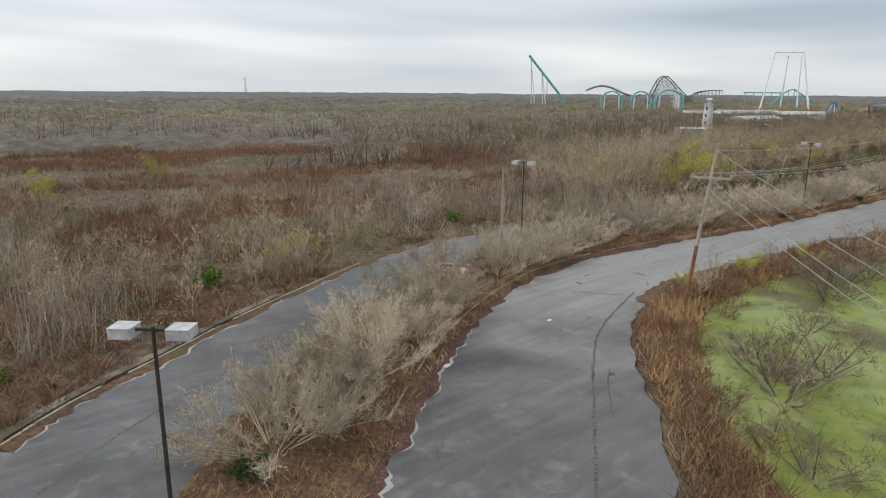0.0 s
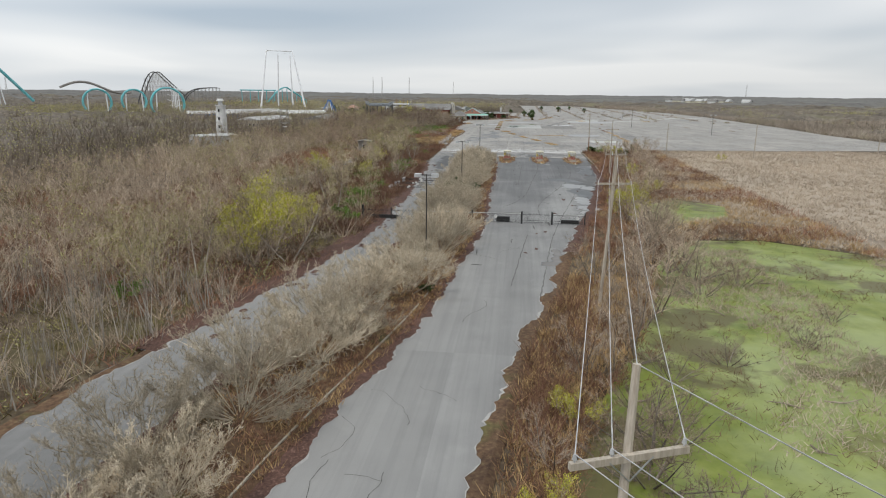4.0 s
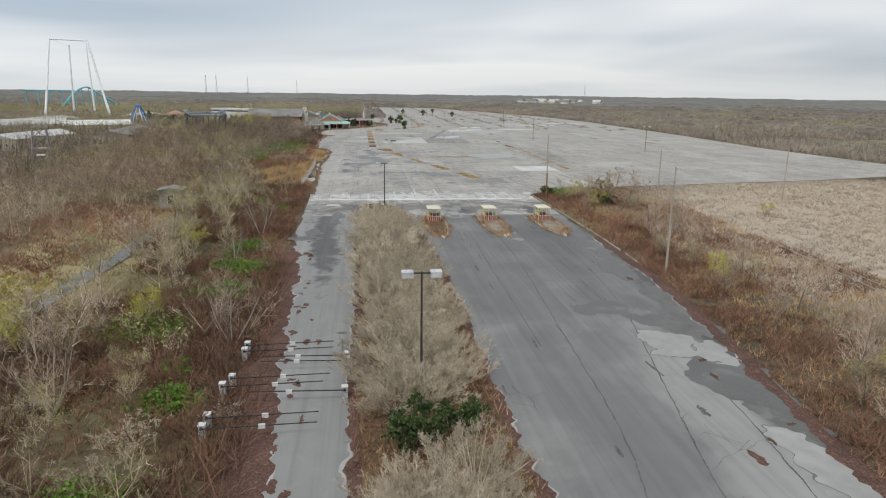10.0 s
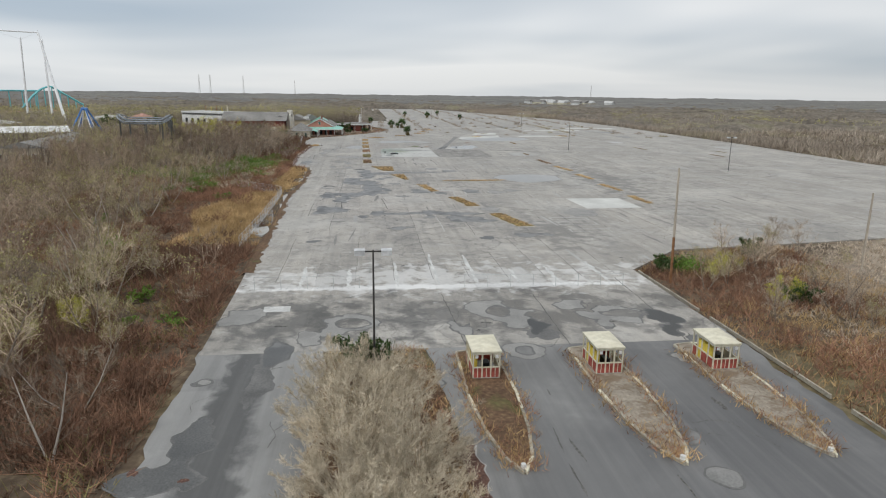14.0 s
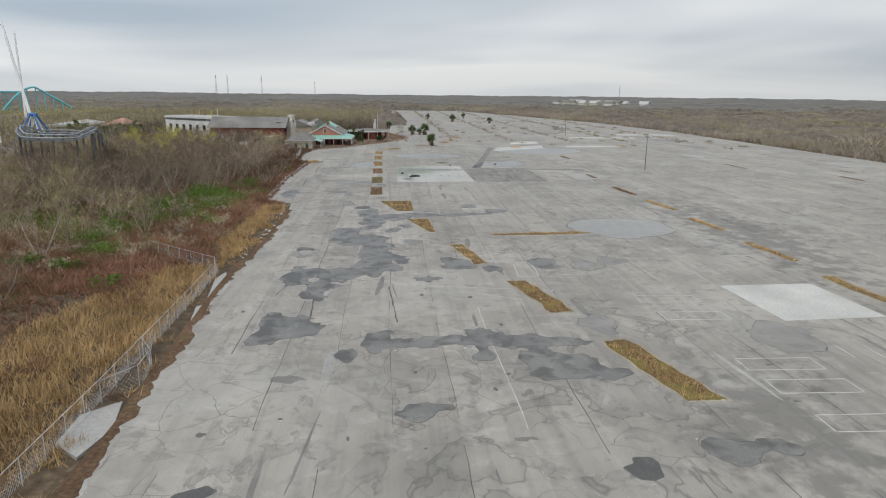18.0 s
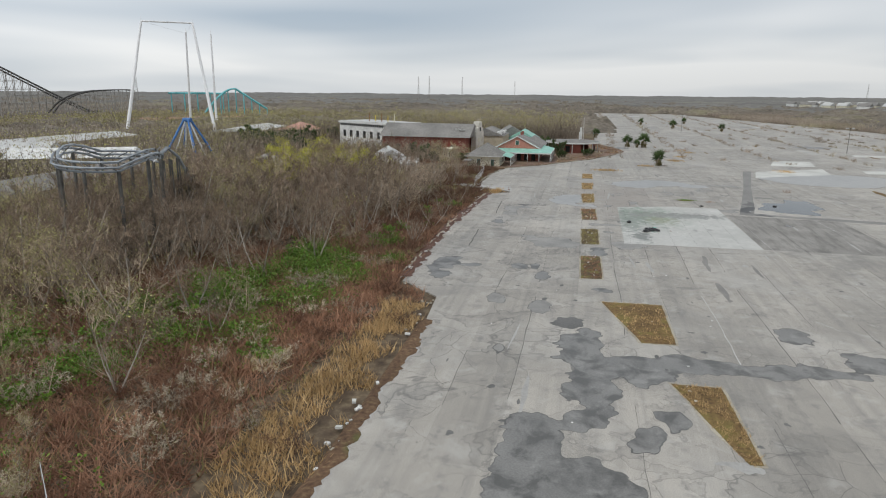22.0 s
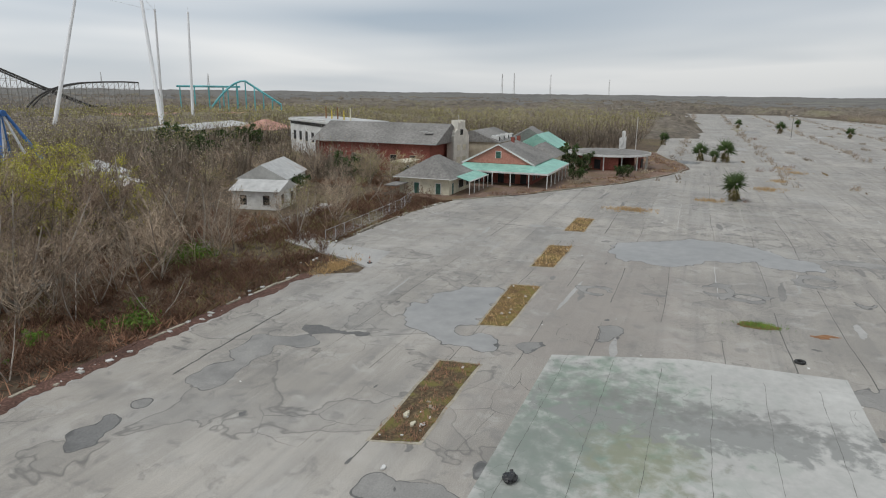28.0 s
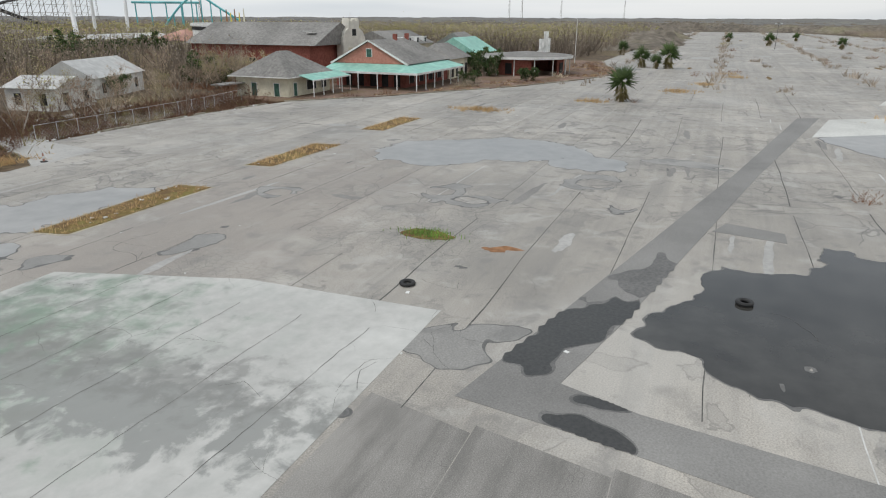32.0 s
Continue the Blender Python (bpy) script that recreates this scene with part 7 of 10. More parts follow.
brush("pond_islets", "tan and brown dead reeds in clumps over the pond", "reed", [(x, y, -0.55, q * 0.8) for x, y, z, q in scatter(34, 150, -40, 33, 16000, lambda x, y: inside(x, y, POND) and wob(x, y, 0.06, 24) > (0.28 if y > 12 else 0.14), 38)], 0.3, 1.4, 9, 0.03, 0.9, 38, "reeds")
in_median = lambda x, y: inside(x, y, B_RIGHT + A_LEFT[::-1])
med = [(x, y, 0.1, s * 0.9) for x, y, z, s in scatter(10, 290, 26, 64, 26000, in_median, 9)]
brush("median_weeds", "red-brown weeds and twigs under the median shrubs", "bramble", med[::2], 0.4, 1.3, 9, 0.026, 0.9, 9)
brush("median_grass", "tan and green grass under the median shrubs", "gold", med[1::2], 0.3, 1.0, 9, 0.026, 0.7, 10, "grass")
brush("right_scrub", "grey-brown scrub beyond the far side of the lot", "far", scatter(330, 1290, -430, -160, 8000, lambda x, y: not paved_at(x, y), 22), 1.5, 5.0, 9, 0.2, 0.55, 22)
brush("lot_edge_brush", "brown brush along the far side of the lot", "far", scatter(350, 1290, -190, -95, 9000, lambda x, y: not paved_at(x, y) and not paved_at(x, y + 2), 11), 1.5, 5.0, 12, 0.1, 0.5, 11)
gb = [(x, y, ground_z(x, y), s) for x, y, z, s in scatter(400, 490, 82, 116, 900, lambda x, y: left_ok(x, y) and wob(x, y, 0.08, 15) > 0.05, 12)]
rngl = np.random.default_rng(77)
ctr = np.array([(x, y, z) for x, y, z, s in gb]).repeat(12, 0) + np.abs(rngl.normal(0, 0.5, (len(gb) * 12, 3))) * np.array([1.2, 1.2, 1.5])
GREENS = [(431, 119, 7, 4), (427, 110, 6, 4), (452, 101, 6, 3.5), (447, 97, 5, 3), (470, 95, 4, 5), (434, 95, 4, 3), (407, 94, 4, 3), (440, 104, 5, 3.5), (461, 90, 4, 3), (416, 101, 5, 3.5), (463, 93, 7, 3.5), (460, 85, 4.5, 2.5), (449, 87, 6, 3.5), (467, 91, 5, 3), (445, 92, 5, 3), (456, 97, 6, 3.5), (437, 88, 4, 2.5), (425, 98, 5, 3), (471, 82, 2.5, 2), (483, 86, 3, 2), (190, 72, 4, 3), (205, 71, 3, 2), (176, 70, 4, 3), (236, 73, 4, 2.5), (248, 72, 4, 2), (222, 78, 5, 3), (262, 74, 3, 2), (545, 96, 4, 3), (524, 83, 2, 1.5), (318, 4, 3, 3)]
for gx, gy, gr, gh in GREENS:
    q = rngl.normal(0, 0.42, (int(520 * gr), 3)) * np.array([gr, gr, gh * 0.6])
    q[:, 2] = np.abs(q[:, 2]) + 0.3 + gh * 0.25 * np.array([wob(gx + a, gy + b, 0.5, 3) for a, b in q[:, :2]])
    ctr = np.concatenate([ctr, q + np.array([gx, gy, -0.2])])
v, f = leaf_quads(ctr, rngl.uniform(0.07, 0.18, len(ctr)), rngl)
fresh = np.array([(x, y, 0.2) for x, y, z, q in scatter(-20, 130, 52, 84, 1500, lambda x, y: left_ok(x, y) and wob(x, y, 0.08, 41) > 0.12, 42)]).repeat(14, 0)
fresh = fresh + rngl.normal(0, 0.55, fresh.shape) * np.array([1, 1, 0.5]) + np.array([0, 0, 0.5])
tagged(bulk("verge_leaves", *leaf_quads(fresh, rngl.uniform(0.06, 0.15, len(fresh)), rngl), "pale_leafy"), "sprouting yellow-green leaves in the verge undergrowth", "undergrowth", "", "stuff")
tagged(bulk("green_undergrowth", v, f, "bright"), "bright green leafy undergrowth among the brambles", "undergrowth", "", "stuff")


def far_woods():
    rng = np.random.default_rng(31)
    x = np.concatenate([rng.uniform(-700, 2300, 15000), rng.uniform(-350, 1050, 36000), rng.uniform(480, 940, 11000)])
    y = np.concatenate([rng.uniform(-1300, 1500, 15000), rng.uniform(-480, 560, 36000), rng.uniform(60, 420, 11000)])
    n = len(x)
    dist = np.minimum(np.hypot(x - 100, y - 50), np.hypot(x - 500, y - 50))
    keep = rng.random(n) < np.clip(1.5 - dist / 1400, 0.25, 1)
    pts = []
    for a, b, k in zip(x, y, keep):
        if not k:
            continue
        left = b > 150 - 0.04 * max(0, a - 640) and a < 1300 or (a > 640 and b > 105) or (a > 745 and b > 58) or (a > 545 and b > 112)
        if inside(a, b, FIELD) or (a < -60 and 85 < b < 260):
            left = left and noise.noise(Vector((a * 0.01, b * 0.01, 1))) > 0.4
        right = b < -172 if a > 340 else b < -160
        if a < 100 and b < 20:
            right = b < -60
        beyond = a > 1310 and True
        if 640 < a < 1300 and -160 < b < (105 if a < 745 else 58):
            continue
        if not (left or right or beyond) or not clear_of_houses(a, b, 3) or (550 < a < 760 and 120 < b < 330 and rng.random() < 0.15) or (right and a < 900 and noise.noise(Vector((a * 0.006, b * 0.006, 5))) < 0.0 and b > -520):
            continue
        pts.append((a, b))
    p = np.array(pts)
    s = rng.uniform(0.55, 1.1, len(p)) * np.where(p[:, 1] < 0, 0.75, 1.0)
    k = 6
    i = np.repeat(np.arange(len(p)), k)
    m = len(i)
    h = s[i] * 10.5
    base = np.concatenate([p[i], np.full((m, 1), -0.4)], 1)
    d = unit(rng.normal(0, 0.36, (m, 3)) * np.array([1, 1, 0.1]) + np.array([0, 0, 1]))
    a0 = base + d * (h * rng.uniform(0.0, 0.35, m))[:, None]
    b0 = base + d * (h * rng.uniform(0.7, 1.0, m))[:, None] + rng.normal(0, 0.9, (m, 3)) * s[i][:, None]
    gap = np.hypot(np.maximum(0, np.maximum(-p[:, 0], p[:, 0] - 640)), p[:, 1] - 45)
    v, f = blades(a0, b0, (0.09 + 0.0004 * gap[i]) * s[i], rng)
    tagged(bulk("far_woods", v, f, "far_stem"), "wide bare spring woodland reaching to the horizon", "woods", "", "stuff")
    near = np.nonzero(gap < 430)[0]
    i = np.repeat(near, 10)
    c = np.concatenate([p[i], (s[i] * 6.6)[:, None]], 1) + rng.normal(0, 1, (len(i), 3)) * np.array([1.8, 1.8, 1.9]) * s[i][:, None]
    v, f = leaf_quads(c, (0.17 + 0.0007 * gap[i]) * rng.uniform(0.6, 1.2, len(i)), rng)
    tagged(bulk("far_crowns", v, f, "far"), "soft bare and budding crowns of the wide woodland", "woods", "", "stuff")
    green = near[np.array([noise.noise(Vector((a * 0.011, b * 0.011, 21))) > (-0.06 if a < 700 or b < 60 else -0.5) for a, b in p[near]])]
    i = np.repeat(green, 9)
    c = np.concatenate([p[i], (s[i] * 7.2)[:, None]], 1) + rng.normal(0, 1, (len(i), 3)) * np.array([1.7, 1.7, 1.7]) * s[i][:, None]
    v, f = leaf_quads(c, (0.1 + 0.001 * gap[i]) * rng.uniform(0.6, 1.2, len(i)), rng)
    tagged(bulk("spring_leaves", v, f, "spring_haze"), "yellow-green spring haze over the budding woodland", "foliage", "", "stuff")
    # crowns that close over one another farther out
    step = 9.0
    nx, ny = int(3000 / step), int(2800 / step)
    gx, gy = np.meshgrid(np.arange(nx) * step - 700, np.arange(ny) * step - 1300, indexing="ij")
    cover = np.zeros((nx, ny))
    np.add.at(cover, (((p[:, 0] + 700) / step).astype(int).clip(0, nx - 1), ((p[:, 1] + 1300) / step).astype(int).clip(0, ny - 1)), 1.0)
    for _ in range(2):
        cover = (cover + np.roll(cover, 1, 0) + np.roll(cover, -1, 0) + np.roll(cover, 1, 1) + np.roll(cover, -1, 1)) / 5
    away = np.hypot(np.maximum(0, np.maximum(-gx, gx - 640)), gy - 45)
    lift = np.clip(cover * np.where((np.abs(gy - 40) < 520) & (gx > -350) & (gx < 1050), 2.0, 8.0), 0, 1) * np.clip((away - 150) / 120, 0, 1)
    lift = np.where(lift < 0.3, 0.0, lift)
    gz = -1.0 + lift * (6.6 + rng.normal(0, 1.3, (nx, ny)) + np.where(gy < 0, -1.6, 0.0))
    gx, gy = gx + rng.uniform(-3, 3, (nx, ny)), gy + rng.uniform(-3, 3, (nx, ny))
    idx = np.arange(nx * ny).reshape(nx, ny)
    q = np.stack([idx[:-1, :-1], idx[1:, :-1], idx[1:, 1:], idx[:-1, 1:]], -1).reshape(-1, 4)
    q = q[gz.ravel()[q].max(1) > 0.6]
    used, inv = np.unique(q, return_inverse=True)
    o = bulk("woodland_canopy", np.stack([gx, gy, gz], -1).reshape(-1, 3)[used], inv.reshape(-1, 4), "woods_top")
    o.data.shade_smooth()
    tagged(o, "closed grey-brown canopy of the bare woodland", "woods", "", "stuff")
    # the canopy of the farthest woods
    g = Geo()
    rs = [900, 1050, 1250, 1500, 1800, 2200, 2700, 3300, 4000, 4400]
    na = 900
    for r in rs:
        for j in range(na):
            an = 6.28319 * j / na
            cx, cy = 500 + r * math.cos(an), 50 + r * math.sin(an)
            hgt = 4.5 + 5.5 * noise.noise(Vector((cx * 0.004, cy * 0.004, 2))) + 2.5 * noise.noise(Vector((cx * 0.03, cy * 0.03, 4))) + 0.0022 * (r - 900) + rng.normal(0, 0.9)
            if r == 900 or (cx < 1310 and cx > 300 and -160 < cy < 110):
                hgt = -0.6
            g.v.append((cx, cy, hgt))
    for i in range(len(rs) - 1):
        for j in range(na):
            g.f.append((i * na + j, i * na + (j + 1) % na, (i + 1) * na + (j + 1) % na, (i + 1) * na + j))
    tagged(g.ob("distant_canopy", "canopy", smooth=True), "distant brown and olive tree canopy along the horizon", "woods", "", "structure")


for k in range(90):
    x, y = vr.uniform(338, 462), vr.uniform(79, 120)
    if off_paved(x, y, 4) and not (golden(x, y) and k % 4):
        plant(("briar", "tan", "red", "bright", "briar", "pale")[k % 6], x, y, vr.uniform(0.8, 1.7) if k % 6 < 5 else vr.uniform(0.35, 0.6), vr.uniform(0.65, 0.95))
for k in range(60):
    x, y = vr.uniform(395, 490), vr.uniform(78, 112)
    if off_paved(x, y, 2.5):
        plant("tan" if k % 3 else "red", x, y, vr.uniform(0.7, 1.25), vr.uniform(0.7, 0.95))
for k in range(70):
    x, y = vr.uniform(120, 335), vr.uniform(66, 100)
    if off_paved(x, y, 2.5) and clear_of_houses(x, y, 1):
        plant("tan" if k % 2 else "red", x, y, vr.uniform(0.7, 1.3), vr.uniform(0.7, 1.0))
for x, y, s in ((240, 80, 0.7), (252, 84, 0.8), (262, 78, 0.7), (268, 86, 0.9), (276, 80, 0.8), (246, 92, 0.9), (290, 76, 0.7), (283, 88, 0.9), (230, 86, 0.8), (215, 84, 0.8), (196, 86, 0.9), (180, 84, 0.8), (307, 82, 0.95), (312, 86, 1.0), (318, 80, 0.8), (302, 88, 0.9), (296, 80, 0.7), (325, 88, 0.9), (288, 84, 0.7)):
    plant("pale", x, y, s)
for k in range(75):
    x, y = vr.uniform(466, 552), vr.uniform(97, 138)
    if y > 122 - (x - 430) * 0.3:
        plant("dark" if k % 9 else "pale", x, y, vr.uniform(1.0, 1.45))
for k in range(56):
    x, y = vr.uniform(464, 606), vr.uniform(81, 98)
    if off_paved(x, y, 3) and clear_of_houses(x, y, 1):
        plant("dark" if k % 3 == 0 else "briar", x, y, vr.uniform(0.4, 0.7) if k % 3 == 0 else vr.uniform(0.9, 1.5))
for k in range(18):
    plant("dark", vr.uniform(448, 482), vr.uniform(112, 126), vr.uniform(1.1, 1.5))
for k in range(34):
    x, y = vr.uniform(612, 645), vr.uniform(97, 150)
    if clear_of_houses(x, y, 0.8):
        plant("tree" if k % 3 else "pale", x, y, vr.uniform(0.6, 0.95))
far_woods()
for x, y, s in TREES_BY_VERGE:
    plant("dark", x, y, s)
for x, y, s in ((258, 82, 0.6), (224, 79, 0.6), (298, 82, 0.5), (216, 90, 0.8)):
    plant("yellow", x, y, s)
for k in range(70):
    plant("dark" if k % 3 else "pale", *(lambda a, b: (462 + a, 122 + b))(vr.uniform(-26, 50), vr.uniform(-9, 30)), vr.uniform(1.0, 1.4))
park = []
for k in range(46):
    x, y = vr.uniform(556, 612), vr.uniform(95, 140)
    if clear_of_houses(x, y, 1.5):
        plant("tree" if k % 3 else "pale", x, y, vr.uniform(0.45, 0.8))
for _ in range(800):
    x, y = vr.uniform(545, 770), vr.uniform(98, 330)
    if clear_of_houses(x, y, 2) and off_paved(x, y, 5) and not (600 < x < 672 and y < 101):
        park.append((x, y, vr.uniform(4.5, 9.0)))
tree_mass("park_trees", "leafless trees between the park buildings", park[::2], "twig_dark", 12, 0.12, 8)
tree_mass("park_budding_trees", "budding pale green trees between the park buildings", park[1::2], "twig", 12, 0.12, 9, 80)
for x, y, s in ((554, 128, 1.1), (548, 134, 1.0), (560, 122, 0.8), (611, 112, 0.7), (595, 100, 0.7), (580, 93, 0.5), (570, 99, 0.6), (620, 102, 0.7), (540, 106, 0.9), (545, 98, 0.8), (532, 96, 0.9)):
    plant("yellow" if x < 562 and y > 120 else "tree", x, y, s)
for x, y, s in ((485, 99, 0.95), (493, 96, 1.05), (499, 94.5, 1.15), (503, 98, 1.2), (508, 93, 0.95), (514, 96, 1.15), (519, 92, 0.9), (526, 95, 1.1), (533, 91.5, 0.95), (539, 94, 1.1), (546, 91, 0.9), (552, 94, 1.0), (480, 106, 1.2), (490, 104, 1.25), (477, 98, 0.8)):
    plant("tree" if x > 505 else "dark", x, y, s)
for x, y, s in ((489, 87, 0.9), (492, 89, 1.0), (495, 86.5, 0.8), (486, 90, 0.9), (498, 88.5, 0.7), (506, 85, 0.6), (512, 86, 0.7), (517, 87.5, 0.8), (522, 85.5, 0.6), (528, 87, 0.7), (470, 94, 1.3), (468, 97, 1.4), (473, 91, 0.9)):
    plant("bright", x, y, s)
for x, y, s in ((512, 117, 1.45), (517, 120, 1.25), (507, 122, 1.2), (537, 110, 1.3), (545, 107, 1.15), (541.2, 114.9, 1.35), (544, 122, 1.4), (513.6, 129.5, 1.1), (505, 119, 0.8), (536, 112, 0.8), (556, 132, 1.4), (549, 139, 1.3), (563, 127, 1.15), (566, 147, 1.3), (577, 151, 1.1), (540, 128, 1.0), (530, 135, 1.0)):
    plant("yellow", x, y, s)
for x, y, s in ((670, 214, 3.2), (682, 190, 3.0), (676, 201, 2.8), (660, 206, 2.6), (624, 117.6, 2.2), (693, 73, 2.0), (640, 175, 2.6), (650, 190, 2.4), (668, 205, 2.6), (690, 200, 2.4), (720, 190, 2.2), (628, 182, 2.0), (600, 116, 1.6), (622, 110, 1.5), (627, 100, 1.3)):
    plant("green", x, y, s)


def palm(x, y, s, label="shaggy fan palm with a green crown and a dry skirt"):
    t = thing("palm", label, "palm tree", (x, y, -0.05), vr.uniform(0, 360), "palms")
    h = 2.0 * s
    Geo().path([(0, 0, -0.3), (0.1, 0, h * 0.5), (0.05, 0.1, h)], 0.4 * s, 0.3 * s, 9).ob("trunk", "wood", t)
    rng = np.random.default_rng(int(x))
    for nm, mat, nf, e0, e1, z0, z1, ln in (("frond_crown", "green", 44, -0.5, 1.4, h, h, 1.15), ("dead_skirt", "olive", 46, -1.45, -0.9, 0.45 * h, h, 0.75)):
        a, b = [], []
        for i in range(nf):
            az, el = rng.uniform(0, 6.283), rng.uniform(e0, e1)
            d = np.array([math.cos(az) * math.cos(el), math.sin(az) * math.cos(el), math.sin(el)])
            c = np.array([0.05, 0.1, rng.uniform(z0, z1)]) + d * 0.45 * s
            for j in range(9):
                a.append(c)
                b.append(c + (d + rng.normal(0, 0.35, 3)) * rng.uniform(0.6, 1.0) * s * ln)
        v, f = spikes(a, b, np.full(len(a), 0.085 * s))
        o = bulk(nm, v, f, mat)
        o.parent = t


for px, py, ps in ((628, 27.2, 1.75), (715.4, 33.6, 1.75), (712.5, 29.3, 1.2), (714, 25.9, 2.1), (782, 48.6, 1.6), (908, -9.8, 2.0), (960, 10, 1.7), (1000, -30, 1.6), (880, -40, 1.6)):
    palm(px, py, ps)
for px, py, ps in ((627, 24.8, 0.45), (629.5, 29, 0.35), (690, 17.5, 0.7), (692, 14, 0.5), (704.6, 7.3, 0.6), (706, 9, 0.5), (567.4, -0.6, 0.6), (714, 31.4, 0.4), (760, -20, 0.7), (800, -40, 0.7), (840, 8, 0.8)):
    plant("red", px, py, ps)



# ---------- pavement details ----------
def sheet(name, label, category, outline, mat, z, thick=0.05, kind="", group=""):
    return tagged(Geo().prism(outline, z - thick, z).ob(name, mat), label, category, group, kind)


puddle_count = 0


def puddle(x, y, rx, ry, deep="wet", rough=0.42, rot=0.0):
    """A shallow puddle: a damp dark rim and the water inside it."""
    global puddle_count
    puddle_count += 1
    k = puddle_count
    t = thing("puddle", "shallow rain puddle with a dark damp rim on the asphalt", "puddle", (0, 0, 0), 0, "puddles")
    n = 150 if max(rx, ry) > 3 else 80
    z = 0.004 + 0.0002 * (k % 40)
    inner = np.array(blob(x, y, rx, ry, rot, k * 3.7, n, rough))
    out = offset(np.concatenate([inner[-1:], inner, inner[:1]]), -1.0)[1:-1] - inner
    w = np.array([0.1 + 0.12 * abs(noise.noise(Vector((p[0] * 0.8, p[1] * 0.8, k)))) for p in inner])[:, None]
    outer = inner + out * w
    inner = inner - out * w * 0.4
    Geo().prism(outer, -0.02, z).ob("damp_rim", "rim", t)
    Geo().prism(inner, -0.02, z + 0.006).ob("water", deep, t)


# each pool: the round parts that make it up (x, y, half length, half width), the dry spots in it, what it holds
POOLS_ROAD = [([(229.6, 15.9, 6.4, 2.2), (220.4, 17.7, 5.3, 3.2), (206.2, 20.5, 5.4, 3.8), (198.6, 19.9, 3.6, 2.5)], [], "dark_wet"),
    ([(226.5, 24.8, 2.6, 4.3), (223.3, 21.6, 3.1, 2.5)], [], "dark_wet"),
    ([(211.8, 19, 4, 1.6)], [], "pool"),
    ([(214.7, 22.6, 3.6, 3)], [], "pool"),
    ([(192.7, 21.9, 3.8, 2), (188.7, 22, 2.7, 1.9)], [], "pool"),
    ([(182, 22, 3.1, 2.4), (177.5, 22.4, 2.4, 1.5)], [], "pool"),
    ([(140.8, 30.2, 2.3, 0.9), (137.9, 30.6, 2.2, 1.2), (135.4, 31.2, 1.3, 1.1)], [], "mud"),
    ([(135.2, 29.9, 1, 0.4)], [], "pool")]
POOLS_GATE = [([(296.4, 60.3, 2.5, 1.1), (289.5, 60.4, 3.6, 1.4), (283.1, 60.8, 3, 1), (279, 61.2, 1.4, 0.5)], [], "dark_wet"),
    ([(273, 64.1, 3.3, 1.4), (268.8, 65.6, 2.1, 2.6), (276.6, 64.1, 1.1, 0.6)], [], "dark_wet"),
    ([(300.9, 65.5, 3.2, 2.5)], [], "faint"),
    ([(293.7, 57.6, 2, 1.2)], [], "faint"),
    ([(298, 53, 3, 2.8), (296.5, 55.5, 2.1, 0.9)], [(297.9, 53, 1.5, 1.8)], "faint"),
    ([(297.3, 41, 3.7, 1.4)], [(297.9, 40.9, 1.5, 0.8)], "faint"),
    ([(302.3, 37.2, 3, 2.7), (299.1, 34.8, 3.6, 2.6), (294.5, 38, 1.1, 1.2)], [(300.7, 36.1, 1.7, 1.3)], "faint"),
    ([(292.7, 31.8, 1.4, 2.4), (295.9, 32.6, 1.9, 1)], [], "soaked"),
    ([(288.4, 35.7, 2.4, 2), (283.9, 37.2, 0.8, 0.7)], [(288.7, 35.6, 1.1, 1)], "faint"),
    ([(296.6, 17.3, 2.9, 1.9), (292.1, 18.4, 2.6, 0.7)], [], "soaked"),
    ([(299, 22.2, 3, 4.1), (295.8, 24.4, 1.9, 1.3)], [(298.9, 21.5, 1.3, 2)], "faint"),
    ([(302.5, 26.6, 1.8, 2.5)], [], "faint"),
    ([(281.9, 45.5, 0.7, 0.8)], [], "faint"),
    ([(283.7, 65.6, 1, 1.2)], [], "faint"),
    ([(286.2, 20.6, 1.2, 2.3)], [], "faint")]
POOLS_FIRST = [([(369.8, 61.3, 6.2, 1.5), (371.1, 58.5, 3.7, 3.1)], [], "wet"),
    ([(366.6, 49.1, 2.9, 1.7), (365.3, 46.1, 1.3, 2.4), (366.3, 41.9, 1.5, 3.6), (367.3, 37.5, 1.7, 2.8), (365.5, 34.1, 2.3, 3.6), (363.3, 38.6, 2.1, 0.9), (360.3, 32.9, 4, 2.2), (358.7, 30.5, 3, 3.3), (357.2, 28.2, 1.6, 2.7), (365.2, 29.9, 1.7, 2.4)], [], "wet"),
    ([(362.6, 52.1, 1.6, 0.9)], [], "wet"),
    ([(349.9, 45.6, 1.4, 1.8), (351.2, 43.6, 0.6, 1.2)], [], "wet"),
    ([(370.7, 23.9, 2.7, 2.3)], [], "faint"),
    ([(340.7, 29.8, 1.8, 0.9)], [], "dark_wet"),
    ([(343.2, 22.7, 1.6, 3.4), (339.5, 25.9, 2.5, 2.3), (343, 18.5, 1.3, 1.1)], [], "wet"),
    ([(365.2, 4.8, 4.6, 3.8)], [], "faint"),
    ([(339.9, 60.9, 0.9, 1.5)], [], "dark_wet")]
